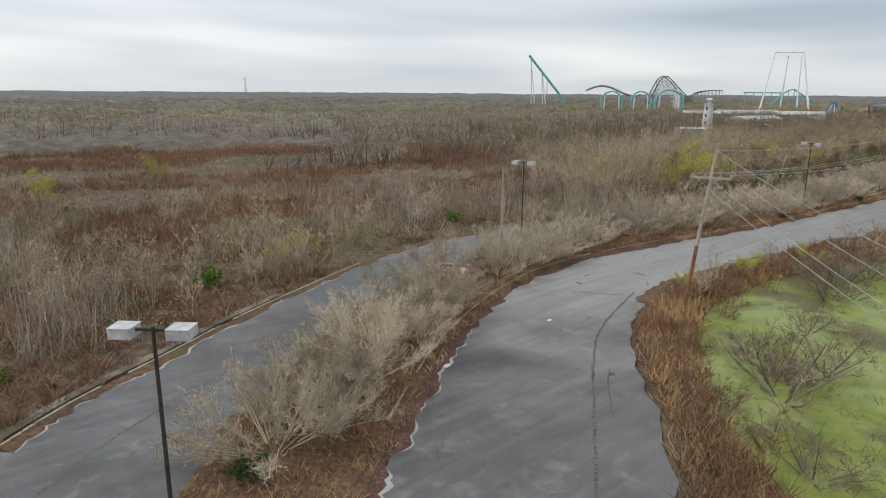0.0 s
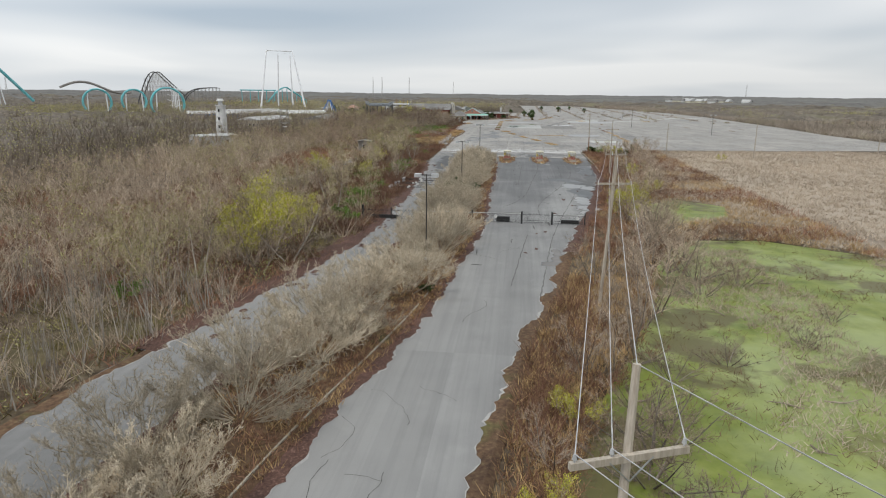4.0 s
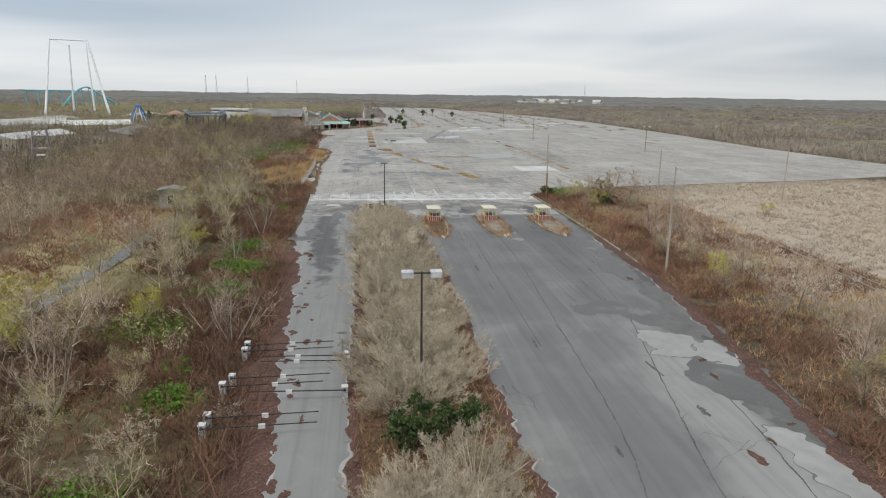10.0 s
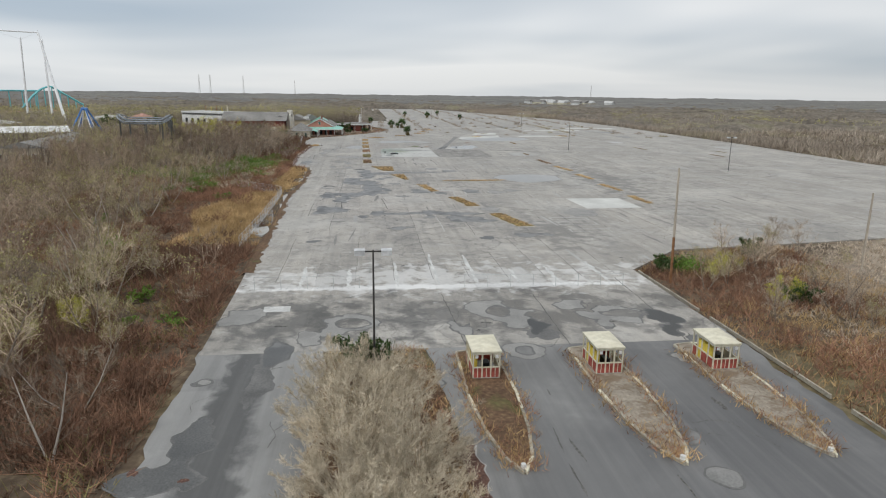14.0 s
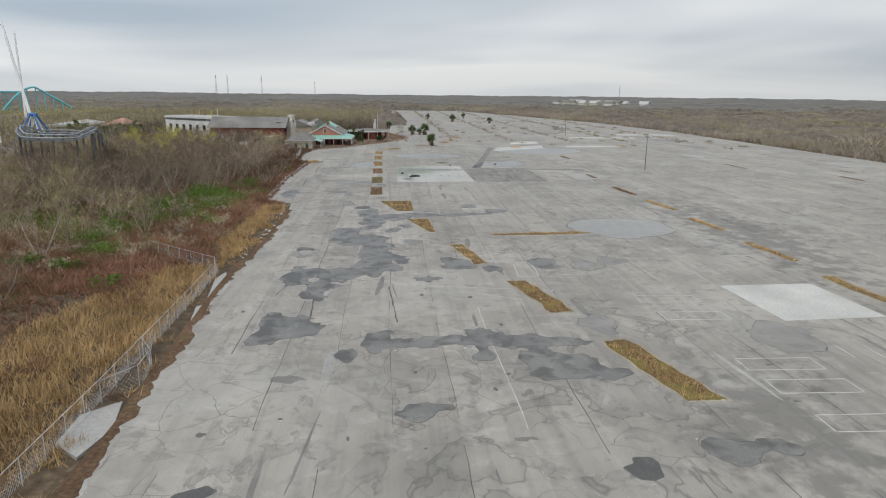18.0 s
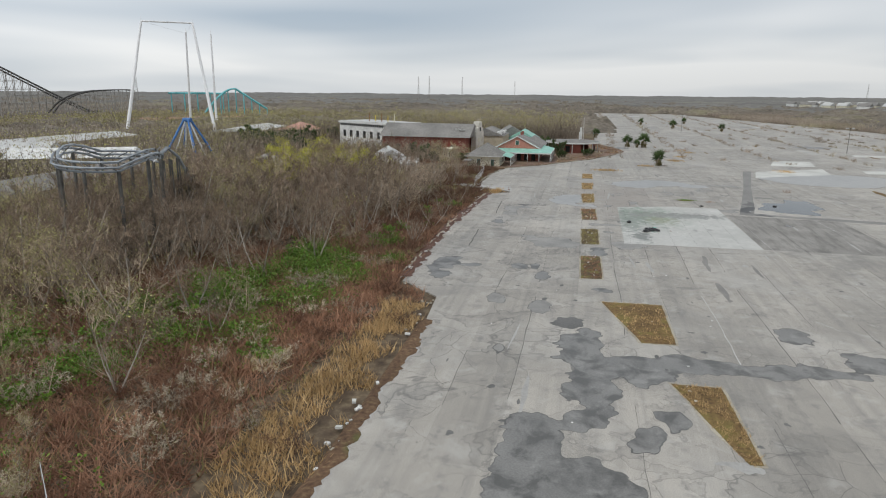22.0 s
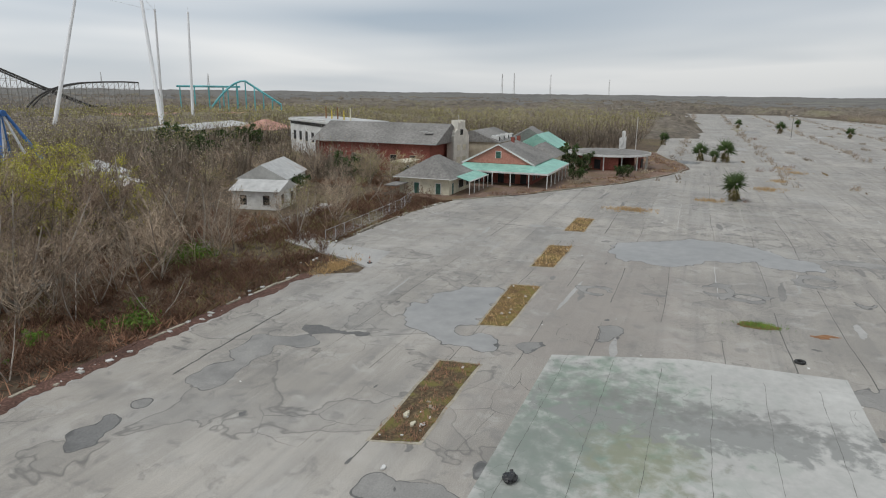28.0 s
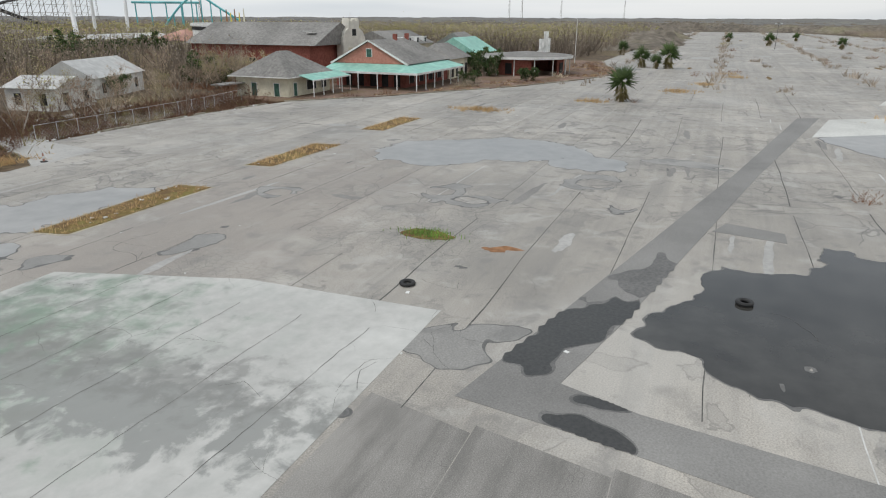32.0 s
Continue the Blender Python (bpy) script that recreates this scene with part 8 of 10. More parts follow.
POOLS_LONG = [([(422, 56, 3.8, 2.6), (415.3, 53.3, 4.7, 5.2), (409.6, 50.1, 4.6, 2.6), (402.4, 50.1, 6, 3.2), (395.1, 51.2, 2.7, 4.7), (396.7, 48.9, 4.5, 1.6), (391.3, 55.4, 2.7, 3.4), (392.2, 58.5, 3.4, 3.5), (392.2, 61, 4.5, 1.7), (388.7, 61, 2.2, 1.2), (385.4, 57.3, 3.5, 1.8), (382.7, 57.5, 1.2, 1.2)], [(401, 55.2, 4.7, 2.7), (389.7, 58.7, 1.5, 0.9)], "wet")]
POOLS_SECOND = [([(406.1, 61.7, 3.1, 1.7), (405.5, 60.1, 1, 0.9)], [(406, 61.6, 1.7, 1.1)], "faint"),
    ([(401.1, 45.9, 2.3, 1.3)], [], "dark_wet"),
    ([(412.9, 43.7, 1.8, 1.9)], [], "faint"),
    ([(389.7, 42.4, 1.3, 1.8)], [], "wet"),
    ([(398.1, 37.6, 2.7, 2.4), (398.8, 38.9, 3.4, 1.1), (396.9, 35.7, 1.6, 1.9)], [], "wet"),
    ([(394.8, 32.6, 1.8, 1.8)], [], "wet"),
    ([(398.6, 24, 2.6, 2.4), (395.6, 23.1, 1, 2.1)], [], "wet"),
    ([(397.8, 18.6, 2.8, 1.3), (395.5, 17.7, 2.7, 2.1)], [], "faint"),
    ([(398.9, 12.9, 2.1, 2.7)], [], "faint")]
POOLS_BRANCHED = [([(448.4, 53.7, 2.7, 1.4), (441.4, 52.3, 6.3, 2.3), (432.2, 51.2, 5.9, 2.5), (426.1, 52.6, 2.4, 1.4), (423, 56, 2.6, 2.2), (417.5, 57.1, 3.2, 1), (414.4, 55.3, 1.6, 1.7), (437.1, 47.5, 3.4, 3.8), (439.9, 43, 2.1, 2.8), (439.5, 38.9, 1.9, 3.3), (439.1, 34.9, 1.4, 3.3), (440.5, 30, 1.5, 3.3), (443.9, 24.4, 2.3, 2.8)], [], "wet")]
POOLS_THIRD = [([(424.1, 47.2, 2, 1.2)], [], "wet"),
    ([(427.2, 44.3, 1.8, 1.2)], [], "wet"),
    ([(456.4, 63.5, 2.4, 1)], [], "faint"),
    ([(453.6, 57.6, 3.1, 1.2)], [], "faint"),
    ([(439.3, 60.9, 1.4, 0.6)], [], "faint"),
    ([(449.7, 29.8, 2.9, 1.7)], [], "wet")]
POOLS_FOURTH = [([(473, 73.5, 2.8, 2.2), (468.9, 73.9, 3.3, 2.2), (464.9, 72.9, 1.6, 1.3), (474.8, 72.2, 2.3, 0.8), (471.7, 69.6, 1.2, 1.3)], [(468.3, 72.6, 0.6, 0.9)], "wet"),
    ([(473.1, 61.8, 1.7, 1.2)], [], "wet"),
    ([(473.4, 59.7, 1.7, 0.6)], [], "wet"),
    ([(467.5, 58.5, 3.1, 0.8)], [], "wet"),
    ([(490.9, 58.4, 4.4, 3.8), (493.6, 62.2, 1.9, 1.6), (490.4, 55.4, 3.4, 2.2)], [], "faint"),
    ([(486.6, 50.2, 4.3, 1.3)], [], "wet"),
    ([(491.3, 45.1, 2.8, 3.1)], [], "faint"),
    ([(463, 49.9, 1, 1.2)], [], "wet")]
POOLS_FIFTH = [([(523.3, 69.2, 2.9, 1.8), (517.5, 69.1, 2.3, 1.7), (525.9, 67.7, 1.4, 2.7), (529.5, 65.2, 0.9, 2.3)], [], "faint"),
    ([(507, 70, 1.6, 1.4), (508.8, 69.9, 0.9, 0.7)], [], "wet"),
    ([(512, 70.2, 0.6, 0.5)], [], "faint"),
    ([(539.1, 41.7, 2.8, 1.1)], [], "faint"),
    ([(533, 47.4, 1.3, 1)], [], "faint"),
    ([(513.2, 45.6, 1.3, 0.5)], [], "wet"),
    ([(509.1, 50.5, 1.2, 0.9)], [], "faint"),
    ([(539.4, 57.3, 6.4, 4), (544.6, 56.2, 4.2, 3.3), (532, 52.5, 1.9, 3.3)], [], "pool"),
    ([(509.5, 47.4, 1, 1.8)], [], "faint"),
    ([(509.7, 50.7, 0.8, 0.8), (508.5, 50.9, 0.7, 0.7)], [], "faint"),
    ([(501.9, 48.2, 1, 1)], [], "faint")]
POOLS_LAST = [([(525.9, 22.7, 0.6, 0.5)], [], "wet"),
    ([(532.1, 20.8, 1.4, 2.1), (534.4, 19.4, 1.2, 1.6), (532.5, 22.3, 0.7, 1.6)], [], "faint"),
    ([(538.2, 10.9, 3.1, 2.9), (542.7, 6.6, 5.9, 4.2), (538.8, 4.3, 5.9, 2.4), (536.4, 8.1, 2.2, 2.4), (534.3, 6.2, 2.1, 2), (545.8, 1.4, 9, 2.8), (535, 2.9, 3.3, 1.9)], [], "dark_pool"),
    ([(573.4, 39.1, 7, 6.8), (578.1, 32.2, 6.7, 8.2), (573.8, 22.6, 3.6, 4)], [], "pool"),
    ([(557.5, 31.9, 2.6, 1.9)], [(557.4, 31.9, 1.3, 1.3)], "faint"),
    ([(555.8, 28.8, 1.7, 2.3)], [(555.8, 28.8, 0.9, 1.6)], "faint"),
    ([(565.6, 20.6, 3, 2.4)], [(565.5, 20.6, 1.7, 1.7)], "faint"),
    ([(559.1, 17, 2.7, 1.2)], [(559, 17, 1.3, 0.8)], "faint"),
    ([(533.1, 47.5, 1.3, 1)], [(533, 47.5, 0.8, 0.7)], "faint"),
    ([(552, 44.6, 1.7, 1.7)], [(551.9, 44.6, 1, 1.2)], "faint"),
    ([(579.3, 6.3, 2.3, 2.3), (577.3, 14.2, 1.7, 4.6)], [], "faint")]
TRENCH = [(528.6, 19.3), (538.5, 17.0), (574.1, 9.0), (617.6, 0.2), (618.9, -2.8), (575, 6.8), (537.5, 14.2), (531.1, 15.7), (530.1, 12.5), (529.0, 4.8), (525.6, -20), (522.2, -19.4), (527, 9.3), (528, 14.8)]
POOLS_STRIP = [([(533.3, 17.3, 2.0, 1.8), (536.5, 16.3, 2.4, 1.9), (539.5, 15.4, 2.4, 1.7), (543, 14.2, 2.2, 1.2), (546, 13.2, 1.7, 0.8)], [(541.6, 16.0, 1.3, 0.6)], "soaked"),
    ([(527.8, 13.6, 0.8, 1.1), (528.6, 14.9, 0.5, 0.7)], [], "soaked"),
    ([(530.3, 13.6, 0.4, 1.1)], [], "soaked")]


def ripple(x, y, seed):
    """A smooth uneven field made of waves of several lengths."""
    rg = np.random.default_rng(seed)
    out = np.zeros_like(x)
    for wave in (6.0, 4.2, 3.0, 2.2, 1.6, 1.2, 0.9):
        for _ in range(2):
            a = rg.uniform(0, 6.283)
            out += 0.05 * wave ** 0.9 * np.sin(6.283 / wave * (x * math.cos(a) + y * math.sin(a)) + rg.uniform(0, 6.283))
    return out


def level_mesh(f, xs, ys, z):
    """The flat area where f is above nothing, in one piece: the largest patch of cells, cut along the border."""
    on = f > 0
    some = on[:-1, :-1] | on[1:, :-1] | on[1:, 1:] | on[:-1, 1:]
    best, seen = [], np.zeros_like(some)
    for i0, j0 in zip(*np.nonzero(some)):
        if seen[i0, j0]:
            continue
        seen[i0, j0] = True
        patch = [(i0, j0)]
        for i, j in patch:
            for c, d in ((i + 1, j), (i - 1, j), (i, j + 1), (i, j - 1)):
                if 0 <= c < some.shape[0] and 0 <= d < some.shape[1] and some[c, d] and not seen[c, d]:
                    seen[c, d] = True
                    patch.append((c, d))
        if len(patch) > len(best):
            best = patch
    g, index = Geo(), {}

    def vert(key, x, y):
        if key not in index:
            index[key] = len(g.v)
            g.v.append((x, y, z))
        return index[key]
    for i, j in best:
        ring = ((i, j), (i + 1, j), (i + 1, j + 1), (i, j + 1))
        face = []
        for p, q in zip(ring, ring[1:] + ring[:1]):
            u, w = f[p], f[q]
            if u > 0:
                face.append(vert(p, xs[p[0]], ys[p[1]]))
            if (u > 0) != (w > 0):
                k = u / (u - w)
                face.append(vert((min(p, q), max(p, q)), xs[p[0]] + (xs[q[0]] - xs[p[0]]) * k, ys[p[1]] + (ys[q[1]] - ys[p[1]]) * k))
        if len(face) > 2:
            g.f.append(tuple(face))
    return g


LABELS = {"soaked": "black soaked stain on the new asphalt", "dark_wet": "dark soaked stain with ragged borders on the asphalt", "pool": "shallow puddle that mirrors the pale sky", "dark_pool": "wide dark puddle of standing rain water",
          "mud": "brown muddy puddle at the road's edge", "faint": "half-dried puddle with a thin dark outline", "wet": "wet grey stain with a darker outline on the asphalt"}


def pool(parts, dry, deep, z=0.004, within=None, border=0.1):
    """A puddle or wet stain run together from round parts: a thin dark border and what lies inside it."""
    global puddle_count
    puddle_count += 1
    p = np.array(parts)
    x0, x1 = (p[:, 0] - p[:, 2]).min() - 1.5, (p[:, 0] + p[:, 2]).max() + 1.5
    y0, y1 = (p[:, 1] - p[:, 3]).min() - 1.5, (p[:, 1] + p[:, 3]).max() + 1.5
    step = min(0.24, max(0.08, max(x1 - x0, y1 - y0) / 70))
    xs, ys = np.arange(x0, x1, step), np.arange(y0, y1, step)
    gx, gy = np.meshgrid(xs, ys, indexing="ij")

    def depth(parts):
        tot = 0
        for cx, cy, rx, ry in parts:
            rx, ry = max(rx, 0.3), max(ry, 0.3)
            tot = tot + np.exp(3.0 * np.clip((1 - np.hypot((gx - cx) / rx, (gy - cy) / ry)) * min(rx, ry), -8, 8))
        return np.log(tot) / 3.0
    uneven = ripple(gx, gy, puddle_count) * min(1.0, 0.75 * float(np.median(np.minimum(p[:, 2], p[:, 3]))))
    f = depth(parts) + uneven
    if dry:
        f = np.minimum(f, -depth(dry) + 0.5 * uneven)
    if within:
        f = np.where([[inside(x, y, within) for y in ys] for x in xs], f, -0.2)
    t = thing("puddle", LABELS[deep], "puddle", (0, 0, 0), 0, "puddles")
    z += 0.0001 * (puddle_count % 30)
    level_mesh(f, xs, ys, z).ob("damp_rim", "rim", t)
    inner = level_mesh(f - border - 0.04 * ripple(gx * 2, gy * 2, puddle_count + 50), xs, ys, z + 0.003)
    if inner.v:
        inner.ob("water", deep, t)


for group in (POOLS_ROAD, POOLS_GATE, POOLS_FIRST, POOLS_LONG, POOLS_SECOND, POOLS_BRANCHED, POOLS_THIRD, POOLS_FOURTH, POOLS_FIFTH, POOLS_LAST):
    for parts, dry, deep in group:
        pool(parts, dry, deep, border=0.24 if group is POOLS_GATE else 0.1)
for parts, dry, deep in POOLS_STRIP:
    pool(parts, dry, deep, 0.018, TRENCH)
for q in ((288.5, 16.6, 2.6, 1.2), (258.6, 15.5, 6, 2.2), (246, 16.5, 8, 2.4)):
    puddle(*q, "dark_wet")
for q in ((265.4, 27.3, 1.3, 1.1), (270.9, 27.3, 1.3, 1.0)):
    puddle(*q, "wet", 0.12)
# puddles with the sky's reflection coloured in as a pale tone
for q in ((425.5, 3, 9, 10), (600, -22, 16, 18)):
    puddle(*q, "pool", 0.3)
puddle(517.6, 12.2, 0.8, 0.9, "mud", 0.3)

# pads, trenches and markings
sheet("green_stained_pad", "pale concrete pad with green algae stains and dirt", "concrete pad", [(493, 45.6), (531.8, 45.3), (535.2, 34.5), (535.6, 22.8), (493.5, 22.5)], "green_stain", 0.012, 0.1, "structure")
sheet("trench_patch", "long dark asphalt trench patch with square corners", "asphalt patch", TRENCH, "strip", 0.016, 0.1, "structure")
sheet("trench_patch", "short dark asphalt trench patch", "asphalt patch", [(554.8, 10.5), (557.2, 9.6), (556.1, 5.9), (553.9, 5.9)], "strip", 0.014, 0.1, "structure")
sheet("white_pad", "bare white concrete pad in the lot", "concrete pad", [(384.6, 2.3), (385, -11.2), (371, -11.7), (370.2, 1.6)], "concrete", 0.014, 0.1, "structure")
for pts in ([(600, 0), (618, -4), (624, -14), (634, -30), (616, -27), (606, -9)], [(640, -14), (660, -20), (662, -34), (642, -30)], [(690, -60), (700, -62), (700, -104), (690, -100)], [(720, -100), (732, -100), (732, -140), (720, -140)], [(622, -40), (632, -42), (634, -70), (624, -68)]):
    sheet("white_pad", "broken white concrete pad with weeds", "concrete pad", pts, "concrete", 0.014, 0.1, "structure")
for k, (y0, y1) in enumerate(((22.4, 17.9), (17.86, 12.9), (12.86, 7.4), (7.36, 0))):
    sheet("rough_panel", "dark rough panel of old coarse asphalt", "asphalt patch", [(494, y1), (526.6 - 0.5 * k, y1), (527.6 - 0.5 * k, y0), (494, y0)], "rough", 0.0025, 0.1, "structure")

rs = random.Random(5)


def strip_line(g, pts, w, z, wander=0.0):
    """A flat thin line along the points."""
    pts = [Vector((p[0], p[1], 0)) for p in pts]
    n = len(g.v)
    for i, p in enumerate(pts):
        d = (pts[min(i + 1, len(pts) - 1)] - pts[max(i - 1, 0)]).normalized()
        k = Vector((-d.y, d.x, 0))
        ww = w * rs.uniform(0.5, 1.4)
        q = p + k * rs.uniform(-wander, wander)
        g.v += [(q.x - k.x * ww, q.y - k.y * ww, z), (q.x + k.x * ww, q.y + k.y * ww, z)]
    g.f += [(n + 2 * i, n + 2 * i + 1, n + 2 * i + 3, n + 2 * i + 2) for i in range(len(pts) - 1)]


g = Geo()
gs = Geo()
for j in range(40):
    y = 63.8 - 5.35 * j
    x = 315.0 if y > 14 else 345.0
    while x < 640:
        ln = rs.uniform(12, 40)
        tgt = gs if rs.random() < 0.12 else g
        strip_line(tgt, [(x + u * 2.5, y + 0.4 * wob(x + u * 2.5, y, 0.05, 3)) for u in range(int(ln / 2.5) + 1)], rs.uniform(0.012, 0.042), 0.0035, 0.06)
        x += ln + rs.uniform(0, 22)
for x in range(350, 640, 26):
    if rs.random() < 0.6:
        y0 = rs.uniform(-60, 60)
        strip_line(g, [(x + 0.3 * wob(x, y0 - u * 2, 0.2, 1), y0 - 2 * u) for u in range(rs.randint(4, 20))], 0.035, 0.0035, 0.05)
tagged(g.ob("pavement_seams", "crack"), "dark open seams between the asphalt lanes", "seams", "", "stuff")
tagged(gs.ob("pale_seams", "chalk"), "pale filled seams between the asphalt lanes", "seams", "", "stuff")
g = Geo()


def crack(x, y, a, ln, w, z=0.0045, depth=0):
    pts = [(x, y)]
    for _ in range(max(2, int(ln / 0.5))):
        a += rs.uniform(-0.5, 0.5)
        x, y = x + 0.5 * math.cos(a), y + 0.5 * math.sin(a)
        if not paved_at(x, y):
            break
        pts.append((x, y))
        if depth < 2 and rs.random() < 0.12:
            crack(x, y, a + rs.choice((-1, 1)) * rs.uniform(0.6, 1.4), ln * 0.4, w * 0.8, z, depth + 1)
    if len(pts) > 2:
        strip_line(g, pts, w, z)


for _ in range(130):
    crack(rs.uniform(318, 600), rs.uniform(-20, 66), rs.choice((0, 1.57, 3.1)) + rs.uniform(-0.6, 0.6), rs.uniform(2, 9), rs.uniform(0.008, 0.02))
for _ in range(60):
    crack(rs.uniform(494, 545), rs.uniform(4, 45), rs.choice((0, 1.57)) + rs.uniform(-0.3, 0.3), rs.uniform(0.8, 4), rs.uniform(0.004, 0.010), 0.0185)
for _ in range(70):
    crack(rs.uniform(20, 290), rs.uniform(15, 66), rs.uniform(-0.5, 0.5), rs.uniform(2, 8), rs.uniform(0.012, 0.035))
for k in range(6):
    y = 22.7 + 3.75 * k + 3
    strip_line(g, [(493.5 + 0.5 * u, y - 0.006 * u + 0.12 * wob(u, y, 0.15, 2)) for u in range(79)], 0.013, 0.0185, 0.03)
for q in ([(484.4, 72.1), (491, 72.3), (499.3, 72.7)], [(516.5, 71.8), (524, 72.3), (533, 72.6)], [(383, 62.6), (389, 61.4)], [(372, 57.0), (384, 57.6)], [(372, 47), (386, 48)]):
    strip_line(g, along(q, 0.7), 0.09, 0.006, 0.08)
# long cracks along the roads
strip_line(g, along([(27, 18.4), (39, 27.3), (44.1, 31.1), (50.9, 35.4), (62.9, 39.4)], 0.8), 0.11, 0.005, 0.06)
strip_line(g, along([(37.4, 24.6), (41.6, 27.9), (44, 29.5)], 0.8), 0.05, 0.005, 0.05)
strip_line(g, along([(62, 38.8), (60, 41), (58, 44)], 0.8), 0.05, 0.005, 0.05)
strip_line(g, along([(6.8, 39.5), (11.8, 43.7), (30.9, 52.8)], 0.8), 0.05, 0.005, 0.05)
for q in ([(118, 33.4), (142, 31.4), (155, 30.2), (172, 27.8), (192, 24.4), (206, 22.6)], [(124, 36.7), (137, 35.8), (154, 34.5)], [(172, 31.9), (184, 32.4), (206, 27.4), (230, 22), (262, 20)], [(180, 39.3), (193, 34.8), (220, 33), (250, 30.6), (266, 30.4)],
          [(286, 18.2), (300, 17), (314, 16.6)], [(289, 30.6), (307, 30.2)], [(287, 41.2), (308, 42)], [(215, 36.5), (262, 35.5)], [(225, 24.6), (262, 24)], [(110, 60.5), (150, 58.3), (190, 58.6)]):
    strip_line(g, along(q, 0.8), 0.055, 0.005, 0.07)
tagged(g.ob("pavement_cracks", "crack"), "fine dark cracks in the old asphalt and concrete", "cracks", "", "stuff")

# damp and pale streaks, thin and mostly along the lanes
def streaks(name, label, mat, n, z, x0, x1, y0, y1, wide, long, seed):
    rg, g = random.Random(seed), Geo()
    while n:
        x, y = rg.uniform(x0, x1), rg.uniform(y0, y1)
        n -= 1
        if not paved_at(x, y) or (492 < x < 534 and 20 < y < 46) or x < 300 and y > 47 and y < 57:
            continue
        lx, ly = rg.uniform(*long), rg.uniform(*wide)
        if rg.random() < 0.25:
            lx, ly = ly * 2, lx * 0.5
        pts = blob(x, y, lx, ly, rg.uniform(-6, 6), rg.uniform(0, 900), 22, 0.55)
        k = len(g.v)
        g.v += [(a, b, z + 0.00012 * (n % 16)) for a, b in pts]
        g.f.append(tuple(range(k, k + len(pts))))
    tagged(g.ob(name, mat), label, "stains", "", "stuff")


streaks("damp_streaks", "dark damp streaks along the lanes of the lot", "damp_streak", 480, 0.0012, 320, 1250, -150, 66, (0.1, 0.5), (0.8, 6), 61)
streaks("pale_streaks", "pale dusty streaks along the lanes of the lot", "worn", 360, 0.0034, 320, 1250, -150, 66, (0.1, 0.4), (0.8, 6), 62)
streaks("dark_spots", "small dark oily spots on the asphalt", "rim", 200, 0.0055, 320, 640, -60, 66, (0.08, 0.35), (0.1, 0.5), 63)
streaks("road_patches", "dark ragged patches in the road surface", "crack", 150, 0.001, 20, 300, 12, 68, (0.06, 0.25), (0.3, 2.0), 64)

# faded stall lines
for x, y in ((353.2, 9.4), (358.2, 9.6), (372.6, 11.5), (379.2, 12.1), (346.4, 9)):
    t = thing("stall_marking", "worn white painted stall outline on the asphalt", "road marking", (x, y, 0), -1.5, "stall markings")
    for a in ((-1.45, -3.9, -1.33, 3.9), (1.33, -3.9, 1.45, 3.9), (-1.45, -3.9, 1.45, -3.78), (-1.45, 3.78, 1.45, 3.9)):
        Geo().box(a[0], a[1], 0.0, a[2], a[3], 0.006).ob("painted_line", "paint", t)
g = Geo()
for _ in range(150):
    x, y = rs.uniform(340, 900), rs.uniform(-140, 14)
    strip_line(g, [(x, y), (x + rs.uniform(-0.3, 0.3), y - rs.uniform(2, 5))] if rs.random() < 0.3 else [(x, y), (x + rs.uniform(3, 9), y - 0.1)], 0.06, 0.0055)
for y in (36, 38.4, 40.8, 31, 33.4):
    strip_line(g, [(402 + (y % 3) * 3, y), (403.5 + (y % 3) * 3, y - 4)], 0.06, 0.0055)
for q in ([(397.5, 28.8), (390.4, 29.4)], [(390.4, 29.4), (390.6, 26.4)], [(390.6, 26.4), (397.7, 25.8)], [(391, 23.3), (391.4, 20.3)], [(383.8, 38.4), (379.7, 30.9)], [(386.2, 42.6), (384.5, 31.8)], [(398, 40), (397.4, 36)]):
    strip_line(g, q, 0.06, 0.0055)
tagged(g.ob("faded_lines", "paint"), "faded white parking lines", "road markings", "", "stuff")

# the white mineral line where the closed fence crosses the entrance
for y, ln in ((47.4, 13), (41.8, 18), (36.4, 17), (60.3, 11), (18, 12), (30.6, 8), (54, 9), (25, 9)):
    sheet("white_deposit", "chalky white streak on the asphalt", "deposit", blob(312 + ln / 2, y, ln / 2, 0.28, 0, y, 30, 0.8), "chalk", 0.0065, 0.03, "", "white deposits")
sheet("white_deposit", "rectangular white patch on the asphalt", "deposit", [(302.6, 63.6), (304.6, 63.7), (304.6, 60.6), (302.6, 60.5)], "chalk", 0.006, 0.03, "", "white deposits")


def chain_fence(pts, h=1.9, label="grey chain-link fence with steel posts", step=0.45, rails=True):
    t = thing("chain_link_fence", label, "fence", (0, 0, 0), 0, "chain-link fences")
    line = np.array(pts, float)
    d = np.concatenate([[0], np.cumsum(np.hypot(*np.diff(line, axis=0).T))])

    def at(s):
        return float(np.interp(s, d, line[:, 0])), float(np.interp(s, d, line[:, 1]))
    n = max(2, int(d[-1] / 3.0))
    for i in range(n + 1):
        x, y = at(d[-1] * i / n)
        Geo().tube((x, y, -0.5), (x, y, h + 0.05), 0.035, n=6).ob("post", "lamp_grey", t)
    if rails:
        Geo().path([(*at(d[-1] * i / n), h) for i in range(n + 1)], 0.03, n=4).ob("top_rail", "lamp_grey", t)
    a, b = [], []
    s = 0.0
    while s < d[-1] - h:
        a += [(*at(s), 0.0), (*at(s + h), 0.0)]
        b += [(*at(s + h), h), (*at(s), h)]
        s += step
    w = bulk("wire_mesh", *spikes(a, b, np.full(len(a), 0.014)), "lamp_grey")
    w.parent = t
    tagged(w, "sagging wire mesh", "", "", "stuff")


